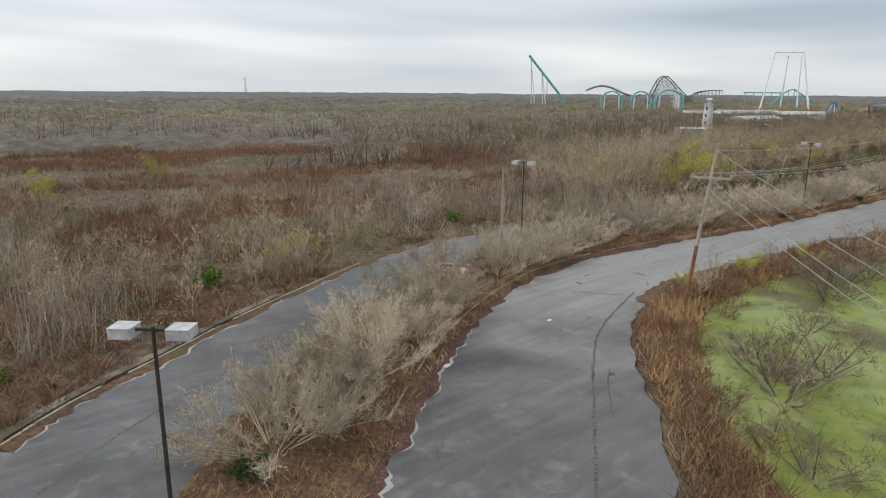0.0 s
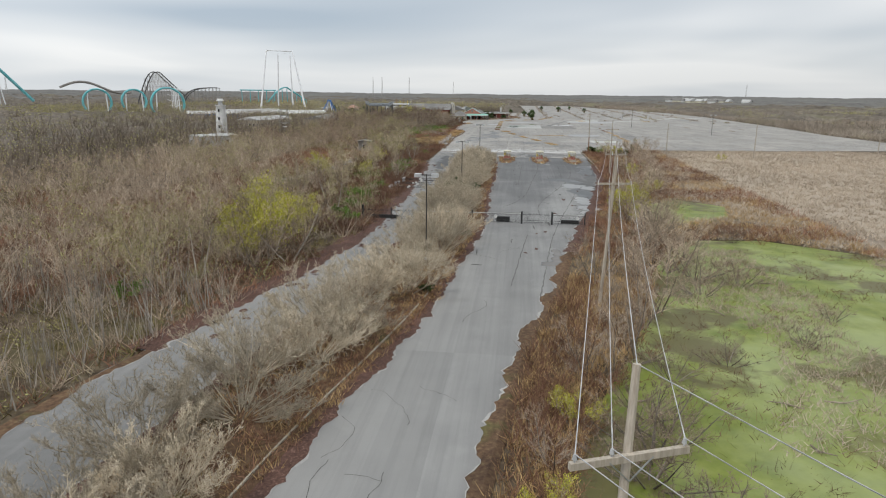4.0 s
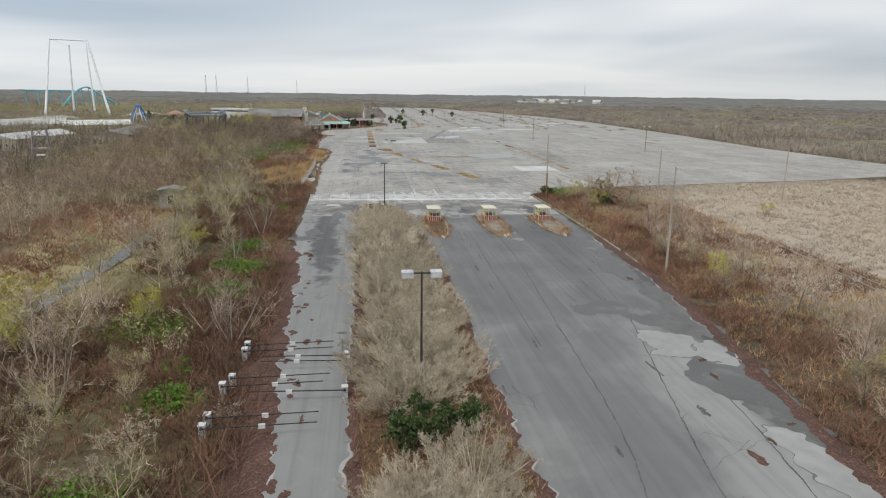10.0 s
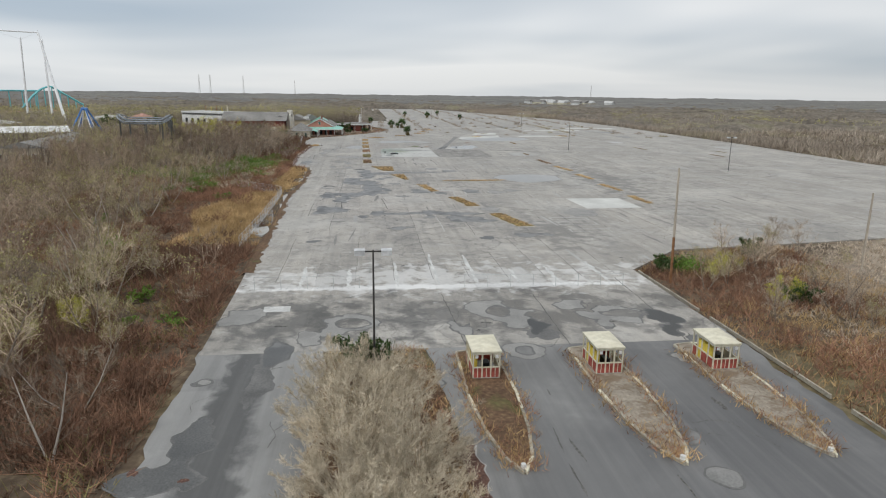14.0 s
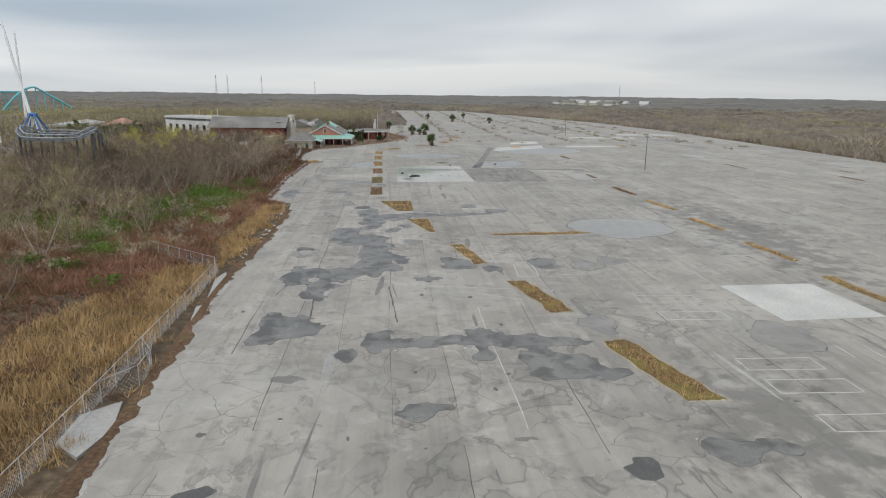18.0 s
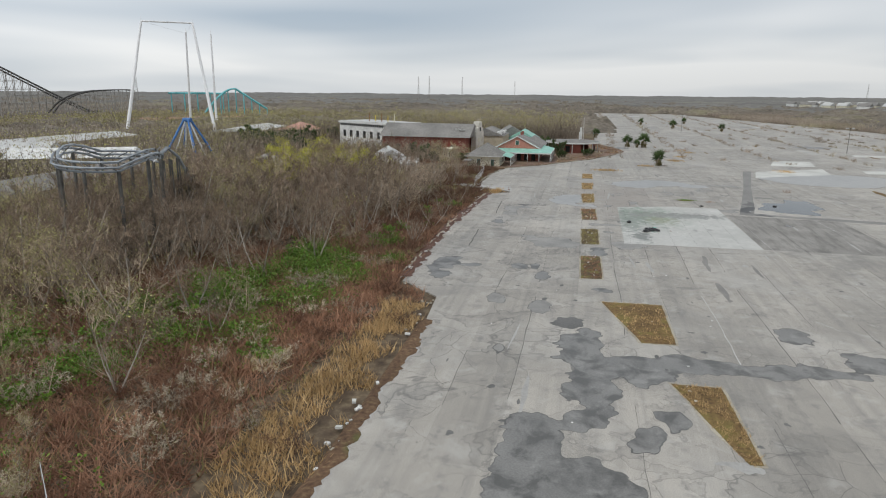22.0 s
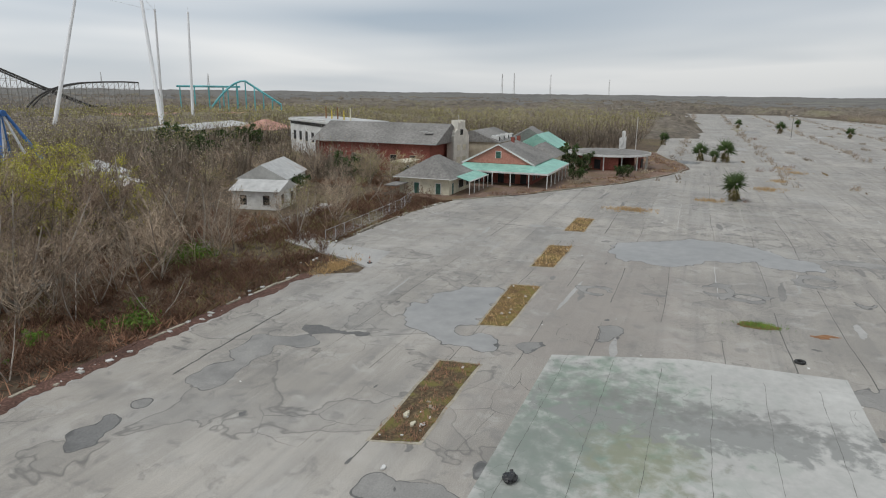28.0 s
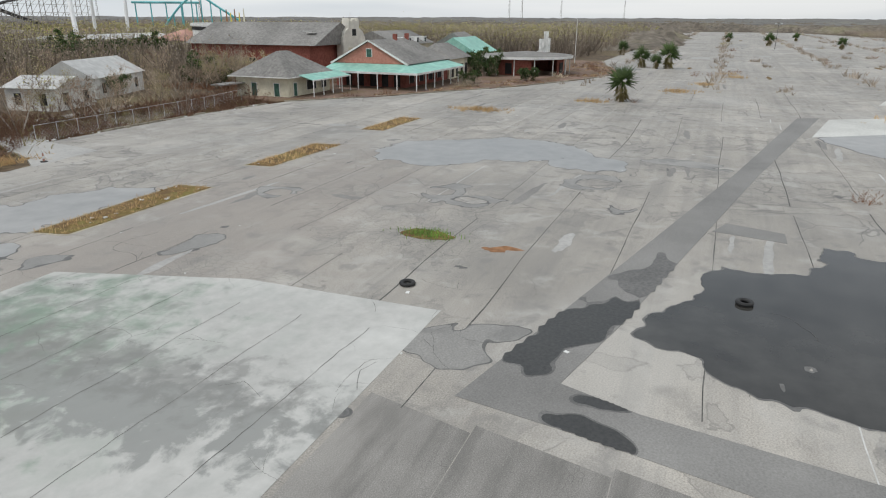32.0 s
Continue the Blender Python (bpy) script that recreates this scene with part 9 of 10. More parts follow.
chain_fence([(336, 72.4), (354, 72.2), (366, 72.3), (384, 72.5), (395.5, 72.8), (402.4, 80.8), (408, 87)], step=0.34)
chain_fence([(354, 72.2), (357.5, 70.0), (361, 70.4), (364, 72.3)], 1.8, "bent chain-link fence panel leaning over the edge of the lot")
chain_fence([(560, 84.2), (575, 85), (590, 86), (602, 88.5)])
chain_fence([(311.6, 66), (311.5, 52.5)], 1.7, "closed chain-link fence panel across the entrance", 0.8)
chain_fence([(311.2, 38.5), (310.6, 31), (310.4, 25), (310, 17)], 1.7, "closed chain-link fence panel across the entrance", 0.8)

for pts in ([(347, 72.6), (351.5, 72.8), (353.8, 70.4), (349, 69.3), (345, 70.2)], [(394.6, 71.6), (391, 72.2), (386.3, 71.5), (382.6, 71.0), (384, 69.4), (389, 69.6)], [(374, 70.6), (379, 71.4), (380, 69.8), (375, 69.4)]):
    sheet("broken_slab", "broken pale concrete slab at the edge of the lot", "concrete slab", pts, "worn", 0.03, 0.5, "", "broken slabs")
# planted islands of the lot
ISL = [[(583.5, 51), (583.2, 54), (595, 54), (595.2, 51)], [(560, 51), (559.4, 53.7), (572, 53.9), (572.6, 50.8)], [(537, 50.6), (536.3, 53.2), (550.4, 53.9), (551, 50.7)], [(514.5, 50.2), (513.6, 53.1), (527, 53.6), (527.4, 50.4)],
       [(491, 50), (490.6, 53), (503.8, 53.2), (504.2, 50.1)], [(468.5, 49.8), (468.2, 52.8), (481.6, 53), (482, 50)], [(444.4, 46.1), (457.8, 50.1), (458.1, 42.7), (444.6, 42.6)], [(421.7, 40.3), (434.5, 44.2), (434.6, 39.9), (421.9, 39.3)]]
ISL_B = [[(397.6, 34.7), (410.8, 37.4), (410.9, 35.3), (398.3, 32.8)], [(374.4, 28.4), (388, 31.3), (388.1, 28.9), (374.9, 25.6)], [(351, 22.3), (364.9, 25.4), (365.5, 22.6), (351, 18.7)], [(418.4, 28.8), (419.6, 28.8), (420.4, 19), (421.2, 12), (420, 9.6), (418.8, 14), (418.6, 20)],
         [(397.4, -16.4), (410.5, -15.4), (410.5, -16.9), (397.5, -17.7)], [(421.4, -16.8), (433.8, -15.6), (433.8, -17), (421.4, -18)], [(444.2, -17), (457.9, -15.4), (457.9, -17), (444.2, -18.4)], [(467.2, -15.6), (481, -15), (481, -16.4), (467.2, -17.2)], [(376.4, -15.4), (388.3, -15.2), (388.3, -17), (376.4, -16.6)]]
for k, q in enumerate(ISL + ISL_B):
    t = thing("planter_island", "sunken planting island with brown grass and litter", "planting island", (0, 0, 0), 0, "planter islands")
    c = np.mean(np.array(q), 0)
    edge = 0.12 if k < len(ISL) else 0.55
    pts = []
    for i in range(len(q)):
        for u in np.linspace(0, 1, 9)[:-1]:
            p = np.array(q[i]) * (1 - u) + np.array(q[(i + 1) % len(q)]) * u
            pts.append((p[0] + edge * wob(p[0], p[1], 1.2, k), p[1] + edge * wob(p[0], p[1], 1.2, k + 50)))
    near_bed = 470 < c[0] < 530
    Geo().prism(pts, -0.1, 0.03).ob("soil_bed", "tuft_dark" if near_bed else "tuft", t)
    rim = [((p[0] - c[0]) * (1 + 0.25 / max(1.0, abs(p[0] - c[0]))) + c[0], (p[1] - c[1]) * (1 + 0.25 / max(0.8, abs(p[1] - c[1]))) + c[1]) for p in pts]
    Geo().prism(rim, -0.1, 0.012).ob("concrete_edge", "kerb", t)
    sp = []
    while len(sp) < 170:
        u, v2 = rs.uniform(min(p[0] for p in pts), max(p[0] for p in pts)), rs.uniform(min(p[1] for p in pts), max(p[1] for p in pts))
        if inside(u, v2, pts):
            sp.append((u, v2))
    sp = np.array(sp)
    rg = np.random.default_rng(k)
    a = np.concatenate([np.repeat(sp, 7, 0) + rg.normal(0, 0.12 if k < len(ISL) else 0.32, (len(sp) * 7, 2)), np.zeros((len(sp) * 7, 1))], 1)
    b = a + rg.normal(0, 0.12, a.shape) + np.array([0, 0, 1]) * rg.uniform(0.05, 0.34, len(a))[:, None]
    w = bulk("grass_cover", *spikes(a, b, np.full(len(a), 0.022)), ("bramble" if k % 2 else "olive") if near_bed else "gold")
    w.parent = t
    tagged(w, "brown and olive grass tufts", "", "", "stuff")
    for j in range(16 if 470 < c[0] < 560 else 3):
        p, q2 = sp[rs.randrange(len(sp))], rs.uniform(0.05, 0.17)
        Geo().box(-q2, -q2 * 0.6, 0.0, q2, q2 * 0.6, 0.03 + q2 * 0.3, pose(p[0], p[1], 0.03, rs.uniform(-15, 15), rs.uniform(-15, 15), rs.uniform(0, 180))).ob("litter_scrap", rs.choice(("white", "white", "kerb", "tuft")), t, "scrap of pale litter")

# weeds round the booths' islands
rim_spots = []
for by in (40.8, 29.3, 18.0):
    for _ in range(300):
        u = rs.random()
        x = 267.5 + 20 * u
        hw = 0.6 + 1.4 * min(1, u * 3)
        rim_spots.append((x, by + rs.choice((-1, 1)) * hw + rs.gauss(0, 0.32), 0.1, rs.uniform(0.4, 1.3)))
    for _ in range(60):
        rim_spots.append((267.5 + abs(rs.gauss(0, 2.4)), by + rs.gauss(0, 0.4), 0.1, rs.uniform(0.5, 1.0)))
brush("island_weeds", "dry brown weeds along the booth islands", "gold", rim_spots[::2], 0.25, 0.8, 7, 0.025, 0.6, 44, "weeds")
brush("island_twigs", "brown twigs and briars on the booth islands", "bramble", rim_spots[1::2], 0.3, 1.0, 8, 0.02, 0.9, 45, "weeds")
# weeds and clumps on the lot
spots = []
for x0, y0, rx, ry, n in ((607.6, 46, 2.4, 4.6, 110), (625.6, 32, 1.6, 2.6, 60), (649, 18.8, 3, 3.2, 80), (667, 14.7, 3, 2.4, 50), (690, 8, 3, 2.4, 50), (620, -14, 5, 4, 60), (545, 33, 2.4, 0.6, 0), (700, 10, 4, 3, 30), (630, -70, 6, 4, 50)):
    for _ in range(n):
        spots.append((rs.gauss(x0, rx / 2), rs.gauss(y0, ry / 2), 0.0, rs.uniform(0.5, 1.0)))
spots += [(rs.gauss(549, 2.0), rs.gauss(76.2, 0.9), 0.0, rs.uniform(0.4, 1.0)) for _ in range(150)]
brush("lot_weeds", "tan grass clumps growing through the asphalt", "gold", spots, 0.3, 1.1, 8, 0.03, 0.5, 40, "grass")
spots = [(rs.uniform(650, 1285), rs.choice((-120, -85, -52, -20, 12, 40)) + rs.gauss(0, 1.2), 0.0, rs.uniform(0.5, 1.6)) for _ in range(1400)]
spots = [s for s in spots if paved_at(s[0], s[1])]
for _ in range(70):
    cx, cy = rs.uniform(610, 1000), rs.uniform(-140, 5)
    spots += [(rs.gauss(cx, 2.2), rs.gauss(cy, 0.8), 0.0, rs.uniform(0.3, 1.1)) for _ in range(16)]
spots = [s for s in spots if paved_at(s[0], s[1])]
brush("far_lot_weeds", "strips of brown weeds far out on the lot", "far", spots, 0.4, 1.8, 7, 0.07, 0.6, 41, "weeds")
t = thing("grass_patch", "small bright green grass patch in the asphalt", "grass", (546.5, 28.2, 0), 0)
rg = np.random.default_rng(3)
a = np.concatenate([rg.normal(0, 1, (420, 2)) * np.array([0.5, 1.0]), np.zeros((420, 1))], 1)
w = bulk("blades", *spikes(a, a + np.array([0, 0, 0.22]) + rg.normal(0, 0.07, a.shape), np.full(420, 0.03)), "bright")
w.parent = t
tagged(w, kind="stuff")
Geo().prism(blob(0, 0, 1.0, 1.9, 0, 4, 26, 0.3), -0.05, 0.02).ob("sod", "tuft", t)
sheet("rust_stain", "rusty brown stain on the asphalt", "stain", blob(545.5, 22.8, 0.7, 1.3, 10, 8, 24, 0.6), "rust", 0.006, 0.03)

plaza = [(603, 82), (618, 69), (632, 60.5), (646, 51.5), (668, 42), (687, 36.7), (702, 38.5), (722, 45.5), (738, 50), (712, 58), (668, 44.5), (650, 62), (628, 64.5), (606, 81)]
spots = [(x, y, 0.04, q) for x, y, z, q in scatter(603, 740, 36, 92, 5200, lambda x, y: inside(x, y, plaza) and wob(x, y, 0.12, 61) > -0.12, 61)]
brush("plaza_weeds", "brown weeds and twigs overgrowing the brick plaza", "bramble_dark", spots[::2], 0.2, 0.9, 9, 0.03, 0.9, 62, "weeds")
brush("plaza_grass", "dry tan grass between the bricks of the plaza", "gold", spots[1::3], 0.15, 0.6, 8, 0.03, 0.8, 63, "grass")
for x, y, q in ((642, 60, 1.0), (640, 62, 0.8), (655, 55, 0.5), (671, 48, 0.75), (676, 44, 0.4), (690, 42, 0.5), (700, 45, 0.6), (710, 47, 0.5), (622, 70, 0.5), (615, 75, 0.5), (660, 47, 0.5)):
    plant("red" if q < 0.7 else "tan", x, y, q * 1.2)
# grass strips and patches far out
for k in range(70):
    x, y = rs.uniform(500, 1250), rs.uniform(-145, 40)
    if not paved_at(x, y) or (480 < x < 640 and y > -12):
        continue
    u = rs.random()
    if u < 0.4:
        sheet("weed_strip", "narrow strip of brown grass in the lot", "planting island", blob(x, y, rs.uniform(4, 9), rs.uniform(0.5, 1.1), 0, k, 24, 0.4), "tuft", 0.02, 0.06, "", "weed strips")
    elif u < 0.75:
        wx, wy = rs.uniform(4, 14), rs.uniform(2, 7)
        sheet("pale_patch", "pale worn patch of paving", "paving patch", [(x - wx, y - wy), (x + wx, y - wy + 0.3), (x + wx - 0.4, y + wy), (x - wx, y + wy)], "worn", 0.008 + 0.0004 * (k % 8), 0.05, "", "pale patches")
    else:
        puddle(x, y, rs.uniform(3, 10), rs.uniform(3, 8), "pool" if k % 2 else "wet")


# far houses beyond the lot
for k in range(26):
    hx, hy = 1560 + rs.uniform(0, 330), -300 - rs.uniform(0, 190)
    t = thing("far_house", "small pale house among the far trees", "house", (hx, hy, 0), rs.uniform(0, 90), "far houses")
    w, d = rs.uniform(6, 10), rs.uniform(4, 6)
    Geo().box(-w, -d, -1, w, d, 9).ob("wall", rs.choice(("white", "cream", "tan_wall")), t)
    gable_roof(Geo(), -w, -d, w, d, 9, 14, "x", 0.6).ob("roof", rs.choice(("shingle", "shingle", "tin")), t)


# kerbs, litter and debris along the edges
def kerb_line(pts, name, label, gap=0.0, w=0.16, h=0.16, z=0.0, ln=2.4, jitter=0.0):
    line = along(pts, ln)
    t = thing(name, label, "kerb", (0, 0, 0), 0, "kerbs")
    for a, b in zip(line[:-1], line[1:]):
        if rs.random() < gap:
            continue
        m = (a + b) / 2
        an = math.degrees(math.atan2(b[1] - a[1], b[0] - a[0])) + rs.uniform(-jitter, jitter)
        hl = np.hypot(*(b - a)) / 2 - 0.02
        Geo().box(-hl, -w / 2, -0.2, hl, w / 2, h, pose(m[0] + rs.uniform(-jitter, jitter) * 0.03, m[1] + rs.uniform(-jitter, jitter) * 0.03, z, 0, 0, an)).ob("kerbstone", "kerb", t)


kerb_line(offset(along(A_LEFT[2:11], 2.0), 1.1)[4:], "median_kerb", "low concrete kerb half hidden by leaf litter", 0.12, 0.15, 0.22)
kerb_line(offset(along(B_LEFT[1:8], 2.0), 0.35), "verge_kerb", "concrete kerb along the outer edge of the exit road", 0.1, 0.2, 0.1)
kerb_line([(248, 12.2), (266, 11.6), (290, 11.6), (317, 11.8)], "lot_kerb", "straight concrete kerb along the entrance", 0.05, 0.2, 0.18)
kerb_line([(466, 78.4), (494, 79.3), (521, 79.2), (546, 78.4)], "broken_kerb", "broken pale kerbstones at the edge of the lot", 0.45, 0.28, 0.16, 0, 2.0, 8)
kerb_line([(566, 83.6), (588, 83.6), (604, 81)], "broken_kerb", "broken pale kerbstones at the edge of the lot", 0.4, 0.22, 0.14, 0, 2.0, 6)
kerb_line([(604, 80.9), (618, 69), (632, 60.5), (646, 51.5), (668, 42), (687, 36.7), (702, 38.5), (722, 45.5), (742, 49.5)], "plaza_kerb", "curved kerb around the entrance plaza", 0.05, 0.2, 0.16)
sheet("plaza_paving", "overgrown red brick plaza before the entrance buildings", "pavement", [(603, 82), (604, 80.9), (618, 69), (632, 60.5), (646, 51.5), (668, 42), (687, 36.7), (702, 38.5), (722, 45.5), (742, 49.5), (740, 72), (700, 92), (640, 92), (606, 93)], "overgrown", 0.05, 0.4, "structure")
sheet("sidewalk", "narrow concrete walk beside the exit road", "pavement", [tuple(p) for p in np.concatenate([offset(along(B_LEFT[1:7], 3), 1.0), offset(along(B_LEFT[1:7], 3), 1.8)[::-1]])], "walk", -0.05, 0.3, "structure")
sheet("driveway", "pale concrete drive leaving the lot", "pavement", [(550.5, 72.2), (559.2, 73.4), (560.6, 83.4), (567, 92), (560, 92), (556, 84), (553.4, 77)], "worn", 0.006, 0.5, "structure")
sheet("park_path", "grey service path inside the park", "pavement", [(512, 104), (540, 100), (562, 96), (590, 100), (590, 103), (562, 99.5), (540, 104), (512, 108)], "lot", -0.05, 0.3, "structure")
sheet("back_path", "wet grey track through the brush", "pavement", [(212, 97), (225, 93.2), (263, 91.4), (300, 92.5), (300, 95), (263, 94.4), (226, 96.4), (213, 100.5)], "wet", -0.05, 0.3, "structure")
sheet("flood_water", "still dark water standing among the trees", "water", blob(470, 112, 30, 16, 10, 3, 40, 0.3), "water", -0.12, 0.3, "structure")
sheet("flood_water", "still dark water standing among the trees", "water", blob(515, 104, 16, 9, 0, 9, 40, 0.4), "water", -0.12, 0.3, "structure")
sheet("far_lagoon", "pale far lagoon between the woods", "water", [(178, 371), (199, 335), (220, 294), (290, 350), (341, 447), (293, 476), (228, 464)], "water", 0.15, 0.3, "structure")


def litter_edge(pts, side, width, name_seed, mat="litter", pale=True):
    """Leaf litter drifted over a pavement's edge, ragged on the side of the road, with a pale dried line before it."""
    line = along(pts, 0.45)
    inner = offset(line, -side * 0.6)
    outer = offset(line, side * width)
    n = len(line)
    for layer, m, push, z in ((0, mat, 0.0, 0.012), (1, "worn", 0.28, 0.006))[:2 if pale else 1]:
        g = Geo()
        for i in range(n):
            x, y = line[i]
            k = 1.5 * wob(x, y, 0.2, name_seed) + 0.9 * wob(x, y, 0.6, name_seed) + 0.7 * wob(x, y, 1.7, name_seed) + push * (0.45 + 2.4 * wob(x, y, 0.5, name_seed + 9)) + 0.2
            p = inner[i] + (line[i] - inner[i]) * (-k)
            g.v += [(p[0], p[1], z), (x * 0.7 + outer[i][0] * 0.3, y * 0.7 + outer[i][1] * 0.3, z + (0.09 if layer == 0 else -0.03)), (outer[i][0], outer[i][1], -0.15)]
        for i in range(n - 1):
            for k in range(2 - layer):
                q = (3 * i + k, 3 * i + k + 1, 3 * i + k + 4, 3 * i + k + 3)
                g.f.append(q if side < 0 else q[::-1])
        if layer == 0:
            tagged(g.ob("leaf_litter", m), "drift of wet red-brown leaf litter over the road's edge", "leaf litter", "", "stuff")
        else:
            tagged(g.ob("dried_edge", m), "pale dried silt along the edge of the asphalt", "silt", "", "stuff")


litter_edge(B_LEFT[11:-1], 1, 3.0, 1)
litter_edge(B_LEFT[2:12], 1, 0.6, 21, "soil")
litter_edge(A_LEFT[2:-2], 1, 0.7, 2)
litter_edge(B_RIGHT[3:-2], -1, 0.7, 3)
litter_edge(A_RIGHT[5:12], -1, 0.8, 4, "soil")
litter_edge(A_RIGHT[11:-1], -1, 1.4, 14)
litter_edge([(320, 68.6), (335, 69.2), (357, 69.2), (392, 71.2), (413, 69.6), (446, 70.2)], 1, 0.7, 5, "soil")
litter_edge([(463, 77.6), (494, 78.8), (521, 78.8), (545, 77.5)], 1, 1.4, 6)
for k in range(90):
    x = rs.uniform(100, 270)
    y = np.interp(x, [p[0] for p in B_LEFT], [p[1] for p in B_LEFT]) - abs(rs.gauss(0, 1.9))
    sheet("leaf_patch", "scattered patch of wet red leaves on the road", "leaf litter", blob(x, y, rs.uniform(0.2, 0.9), rs.uniform(0.15, 0.45), 0, k, 18, 0.7), "litter", 0.012, 0.03, "", "leaf patches")
for k in range(14):
    x = rs.uniform(140, 250)
    y = np.interp(x, [p[0] for p in A_RIGHT], [p[1] for p in A_RIGHT]) + rs.uniform(1, 7)
    sheet("leaf_patch", "scattered patch of wet red leaves on the road", "leaf litter", blob(x, y, rs.uniform(0.3, 1.0), rs.uniform(0.2, 0.5), 0, k + 60, 18, 0.7), "litter", 0.012, 0.03, "", "leaf patches")
# rubble at the edge of the lot
for k in range(120):
    x = rs.choice((rs.uniform(400, 470), rs.uniform(466, 600), rs.uniform(466, 600)))
    ey = np.interp(x, [400, 413, 446, 455, 461, 545, 560, 604], [71, 69.8, 70.4, 71.2, 77.6, 78.2, 83.2, 81])
    s = rs.uniform(0.08, 0.3)
    m = pose(x, ey + abs(rs.gauss(0.3, 0.7)), 0.02, rs.uniform(-10, 10), rs.uniform(-10, 10), rs.uniform(0, 180))
    tagged(Geo().box(-s, -s * 0.6, -0.05, s, s * 0.6, s * 0.5, m).ob("rubble_piece", rs.choice(("kerb", "concrete", "white"))), "small piece of pale rubble at the lot's edge", "rubble", "rubble")
for k in range(60):
    x, y = rs.uniform(318, 620), rs.uniform(0, 68)
    if paved_at(x, y):
        s = rs.uniform(0.05, 0.14)
        tagged(Geo().box(-s, -s * 0.7, 0.0, s, s * 0.7, 0.02 + s * 0.2, pose(x, y, 0.0, 0, 0, rs.uniform(0, 180))).ob("litter_scrap", "white"), "white scrap of litter lying on the asphalt", "litter", "litter")


# dumped rubbish, tyre, cone, sign
def bag(x, y, s, seed, z=0.0, mat="bag"):
    g = Geo()
    n, m = 18, 11
    for j in range(m + 1):
        ph = math.pi * j / m
        for i in range(n):
            a = 6.28319 * i / n
            d = Vector((math.sin(ph) * math.cos(a), math.sin(ph) * math.sin(a), -math.cos(ph)))
            q = d + Vector((seed, 0, 0))
            k = 1 + 0.30 * noise.noise(q * 1.3) + 0.28 * noise.noise(q * 3.1) + 0.14 * noise.noise(q * 7)
            g.v.append((s * k * d.x, s * k * d.y * 0.8, max(0.0, s * (0.42 + 0.55 * k * d.z))))
    for j in range(m):
        g.f += [(j * n + i, j * n + (i + 1) % n, (j + 1) * n + (i + 1) % n, (j + 1) * n + i) for i in range(n)]
    t = thing("rubbish_bag", "tied black plastic rubbish bag lying on the pavement", "rubbish bag", (x, y, z), seed * 57 % 360, "rubbish bags")
    g.ob("sack", mat, t)
    Geo().tube((s * 0.5, 0, s * 0.7), (s * 0.85, 0.05, s * 0.8), s * 0.1, s * 0.24, 7).ob("tied_neck", mat, t)


for k, (x, y, s) in enumerate(((512.6, 43.7, 0.5), (503.9, 41.1, 0.55), (505.0, 40.3, 0.5), (505.2, 39.6, 0.52), (505.9, 39.1, 0.46), (505.8, 40.0, 0.5), (506.5, 39.3, 0.42), (507.2, 39.4, 0.4), (506.5, 40.8, 0.42), (505.2, 38.8, 0.42), (507.0, 40.1, 0.38))):
    bag(x, y, s, k * 1.9, 0.012)
for k in range(150):
    x, y, s = rs.gauss(505.9, 0.95), rs.gauss(39.7, 0.9), rs.uniform(0.03, 0.13)
    tagged(Geo().box(-s, -s * 0.6, 0, s, s * 0.6, 0.03 + s * 0.3, pose(x, y, 0.012, rs.uniform(-15, 15), 0, rs.uniform(0, 180))).ob("trash_scrap", rs.choice(("white", "white", "white", "bag", "cream", "lamp_grey", "lamp_grey", "teal"))), "scrap of dumped household rubbish", "rubbish", "rubbish scraps")
t = thing("dumped_box", "white and teal plastic tub among the rubbish", "tub", (507.3, 39.2, 0.012), 30)
Geo().box(-0.4, -0.3, 0, 0.4, 0.3, 0.35).ob("tub", "white", t)
Geo().box(-0.42, -0.32, 0.35, 0.1, 0.32, 0.4).ob("lid", "teal", t)


def tyre(x, y, rz=0, mat="black"):
    g = Geo()
    n, m = 22, 8
    for i in range(n):
        a = 6.28319 * i / n
        for j in range(m):
            b = 6.28319 * j / m
            r = 0.34 + 0.12 * math.cos(b)
            g.v.append((r * math.cos(a), r * math.sin(a), 0.11 + 0.11 * math.sin(b)))
    for i in range(n):
        g.f += [(i * m + j, ((i + 1) % n) * m + j, ((i + 1) % n) * m + (j + 1) % m, i * m + (j + 1) % m) for j in range(m)]
    o = g.ob("old_tyre", mat, smooth=True)
    o.location = (x, y, 0.005)
    tagged(o, "worn black tyre lying on the asphalt", "tyre", "old tyres")


for x, y, s, m in ((506.0, 36.3, 0.22, "rust"), (504.4, 33.9, 0.2, "white"), (504.8, 35.2, 0.12, "white"), (508.4, 43.3, 0.2, "white"), (511.0, 51.0, 0.24, "white"), (517.4, 52.3, 0.5, "cream"), (516.4, 51.4, 0.3, "cream")):
    g = Geo()
    g.prism(blob(0, 0, s, s * 0.6, 0, x, 14, 0.6), 0.0, 0.05 + 0.2 * s)
    o = g.ob("crumpled_scrap", m)
    o.location = (x, y, 0.014 if y < 50 else 0.03)
    tagged(o, "crumpled scrap of dumped packaging", "litter", "litter")
tyre(538, 25.8)
tyre(542.4, 8.7)
t = thing("traffic_drum", "orange and white striped traffic marker on a black base", "traffic marker", (552.6, 73.3, 0))
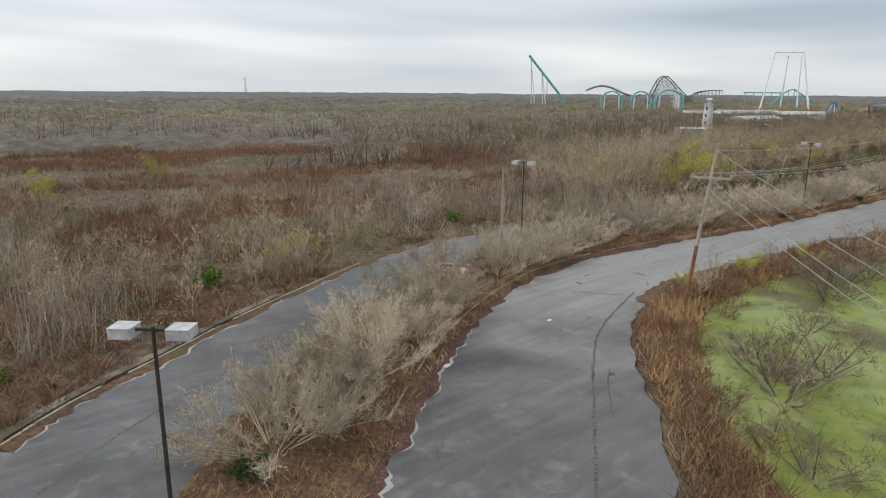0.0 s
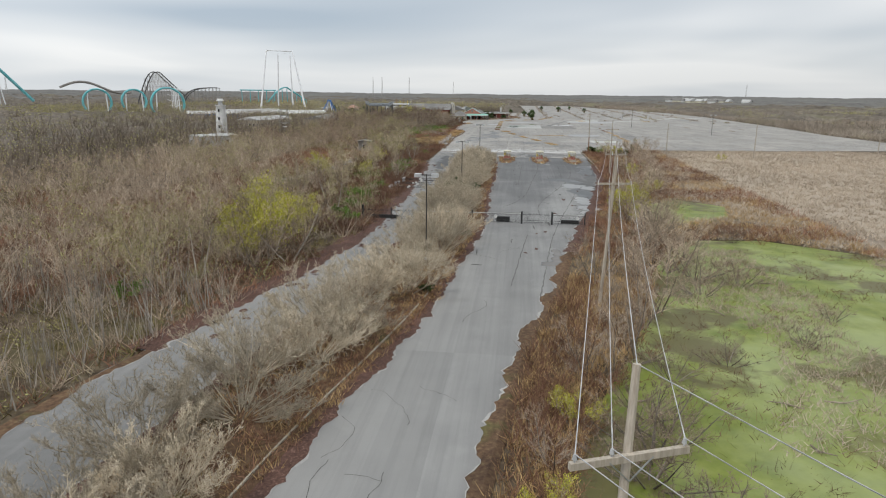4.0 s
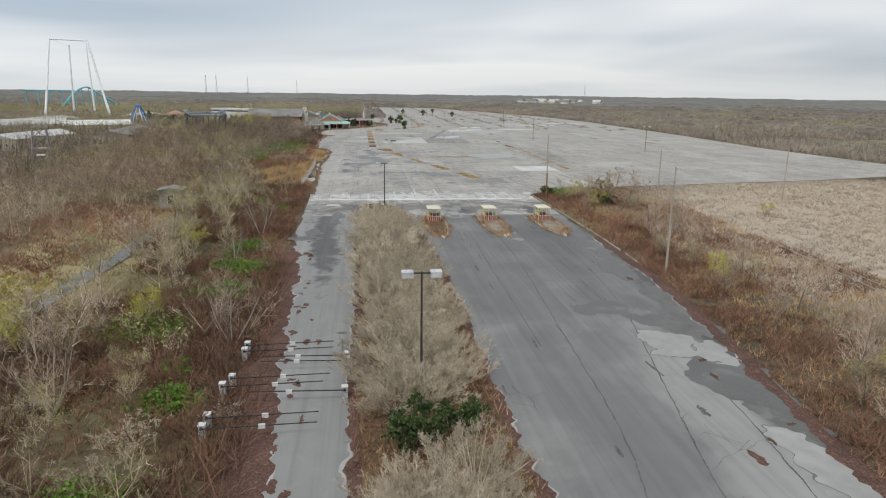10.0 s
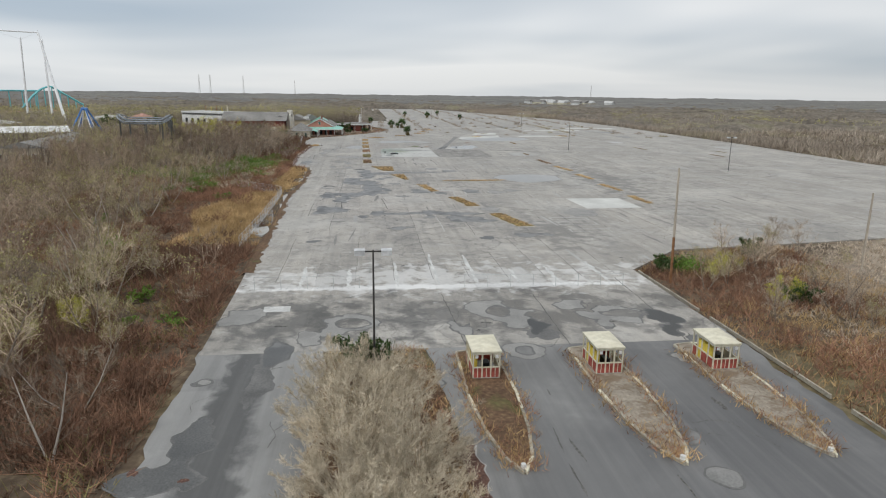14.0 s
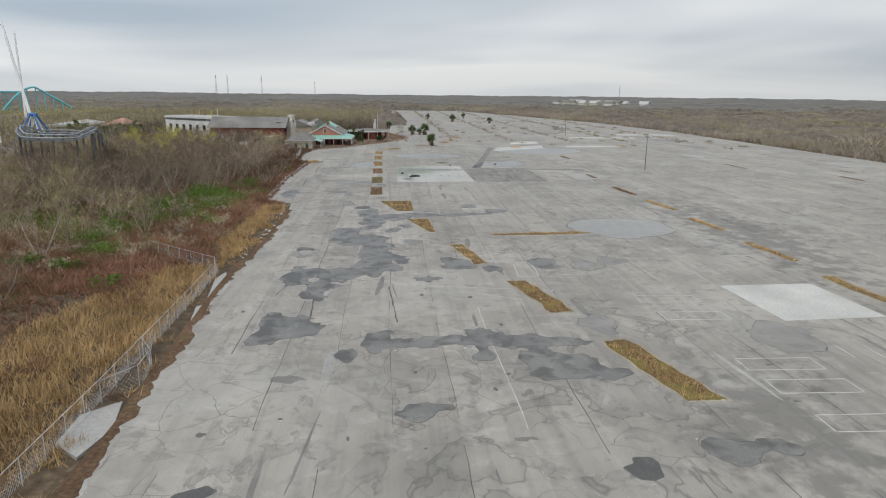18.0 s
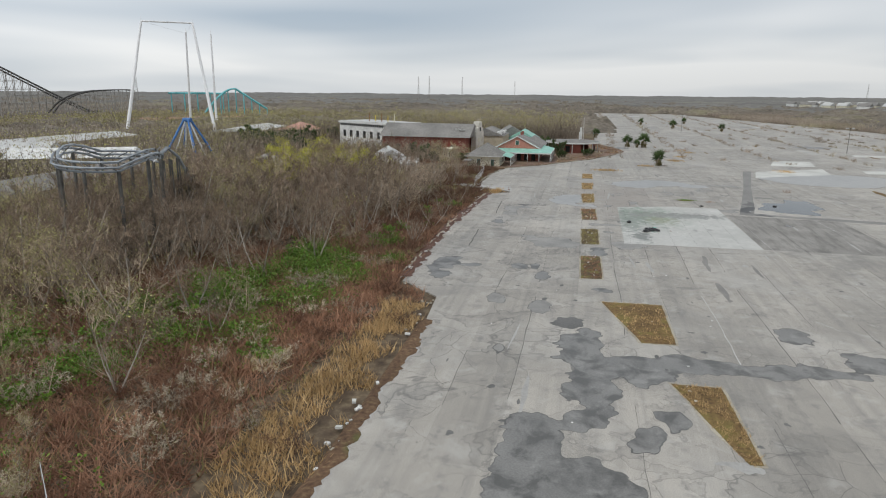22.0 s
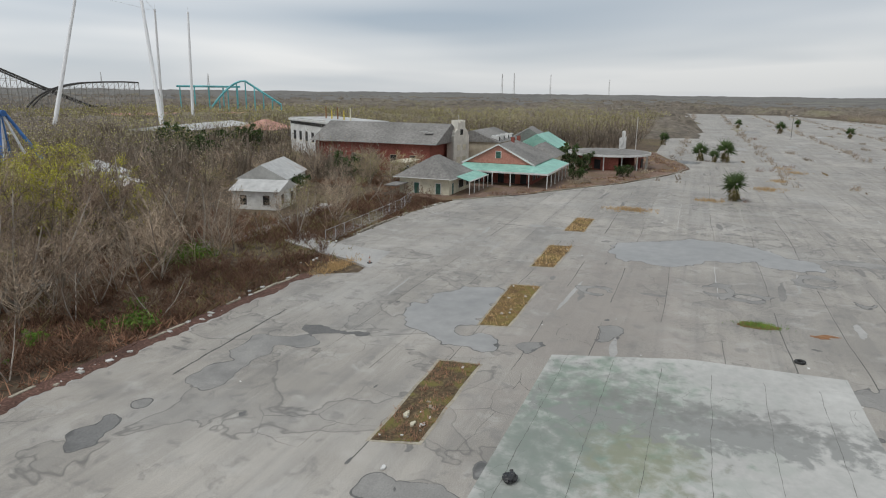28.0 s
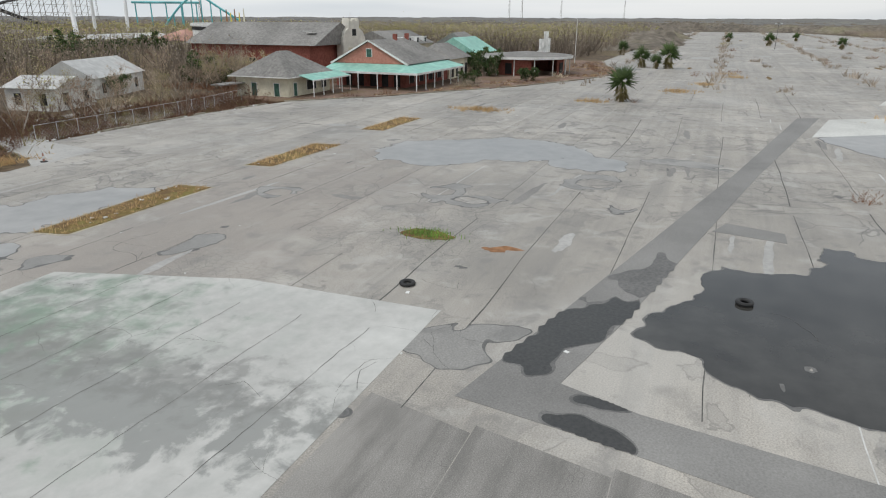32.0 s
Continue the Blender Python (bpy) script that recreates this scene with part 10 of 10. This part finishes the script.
Geo().tube((0, 0, 0), (0, 0, 0.08), 0.34, n=14).ob("base", "black", t)
for k in range(4):
    Geo().tube((0, 0, 0.08 + 0.27 * k), (0, 0, 0.08 + 0.27 * (k + 1)), 0.11 - 0.012 * k, 0.1 - 0.012 * k, 12).ob("stripe", "orange" if k % 2 == 0 else "white", t)
t = thing("fallen_sign", "weathered red sign panel leaning among the shrubs", "sign", (50.5, 54.6, 1.5), -55)
pm = pose(0, 0, 0, 62, 0, 0)
Geo().box(-1.7, -0.62, -0.05, 1.7, 0.62, 0.05, pm).ob("panel", "red", t)
Geo().box(-1.8, -0.72, -0.06, 1.8, -0.62, 0.07, pm).box(-1.8, 0.62, -0.06, 1.8, 0.72, 0.07, pm).ob("frame", "white", t)
Geo().box(-1.3, -0.2, 0.052, 0.3, 0.0, 0.06, pm).box(-1.0, 0.1, 0.052, 0.0, 0.26, 0.06, pm).ob("faded_bars", "lamp_grey", t)
Geo().prism(blob(0.95, 0.0, 0.42, 0.5, 0, 2, 20, 0.7), 0.052, 0.06).ob("pale_shape", "white", t).matrix_basis = pm
for s in (-1, 1):
    Geo().tube((s * 1.3, 0.1, -1.7), (s * 1.3, 0.0, 0.2), 0.05, n=6).ob("post", "steel", t)
for x, y, s in ((34.6, 38, 0.34), (27, 35, 0.35), (49, 39.6, 0.25)):
    tagged(Geo().box(-s, -s * 0.6, 0, s, s * 0.6, 0.03, pose(x, y, 0.004, 0, 0, 20)).ob("white_board", "white"), "white board lying on the road", "board", "boards")
# bent logs and dead wood in the pond
for k in range(26):
    x, y = rs.uniform(44, 145), rs.uniform(-30, 30)
    if inside(x, y, POND):
        a = rs.uniform(0, 6.283)
        ln = rs.uniform(1.5, 5)
        tagged(Geo().path([(x, y, -0.5), (x + ln * 0.5 * math.cos(a), y + ln * 0.5 * math.sin(a), -0.35), (x + ln * math.cos(a + 0.3), y + ln * math.sin(a + 0.3), -0.1)], 0.09, 0.03, 5).ob("dead_branch", "bark"), "dead grey branch lying in the pond", "branch", "dead branches")
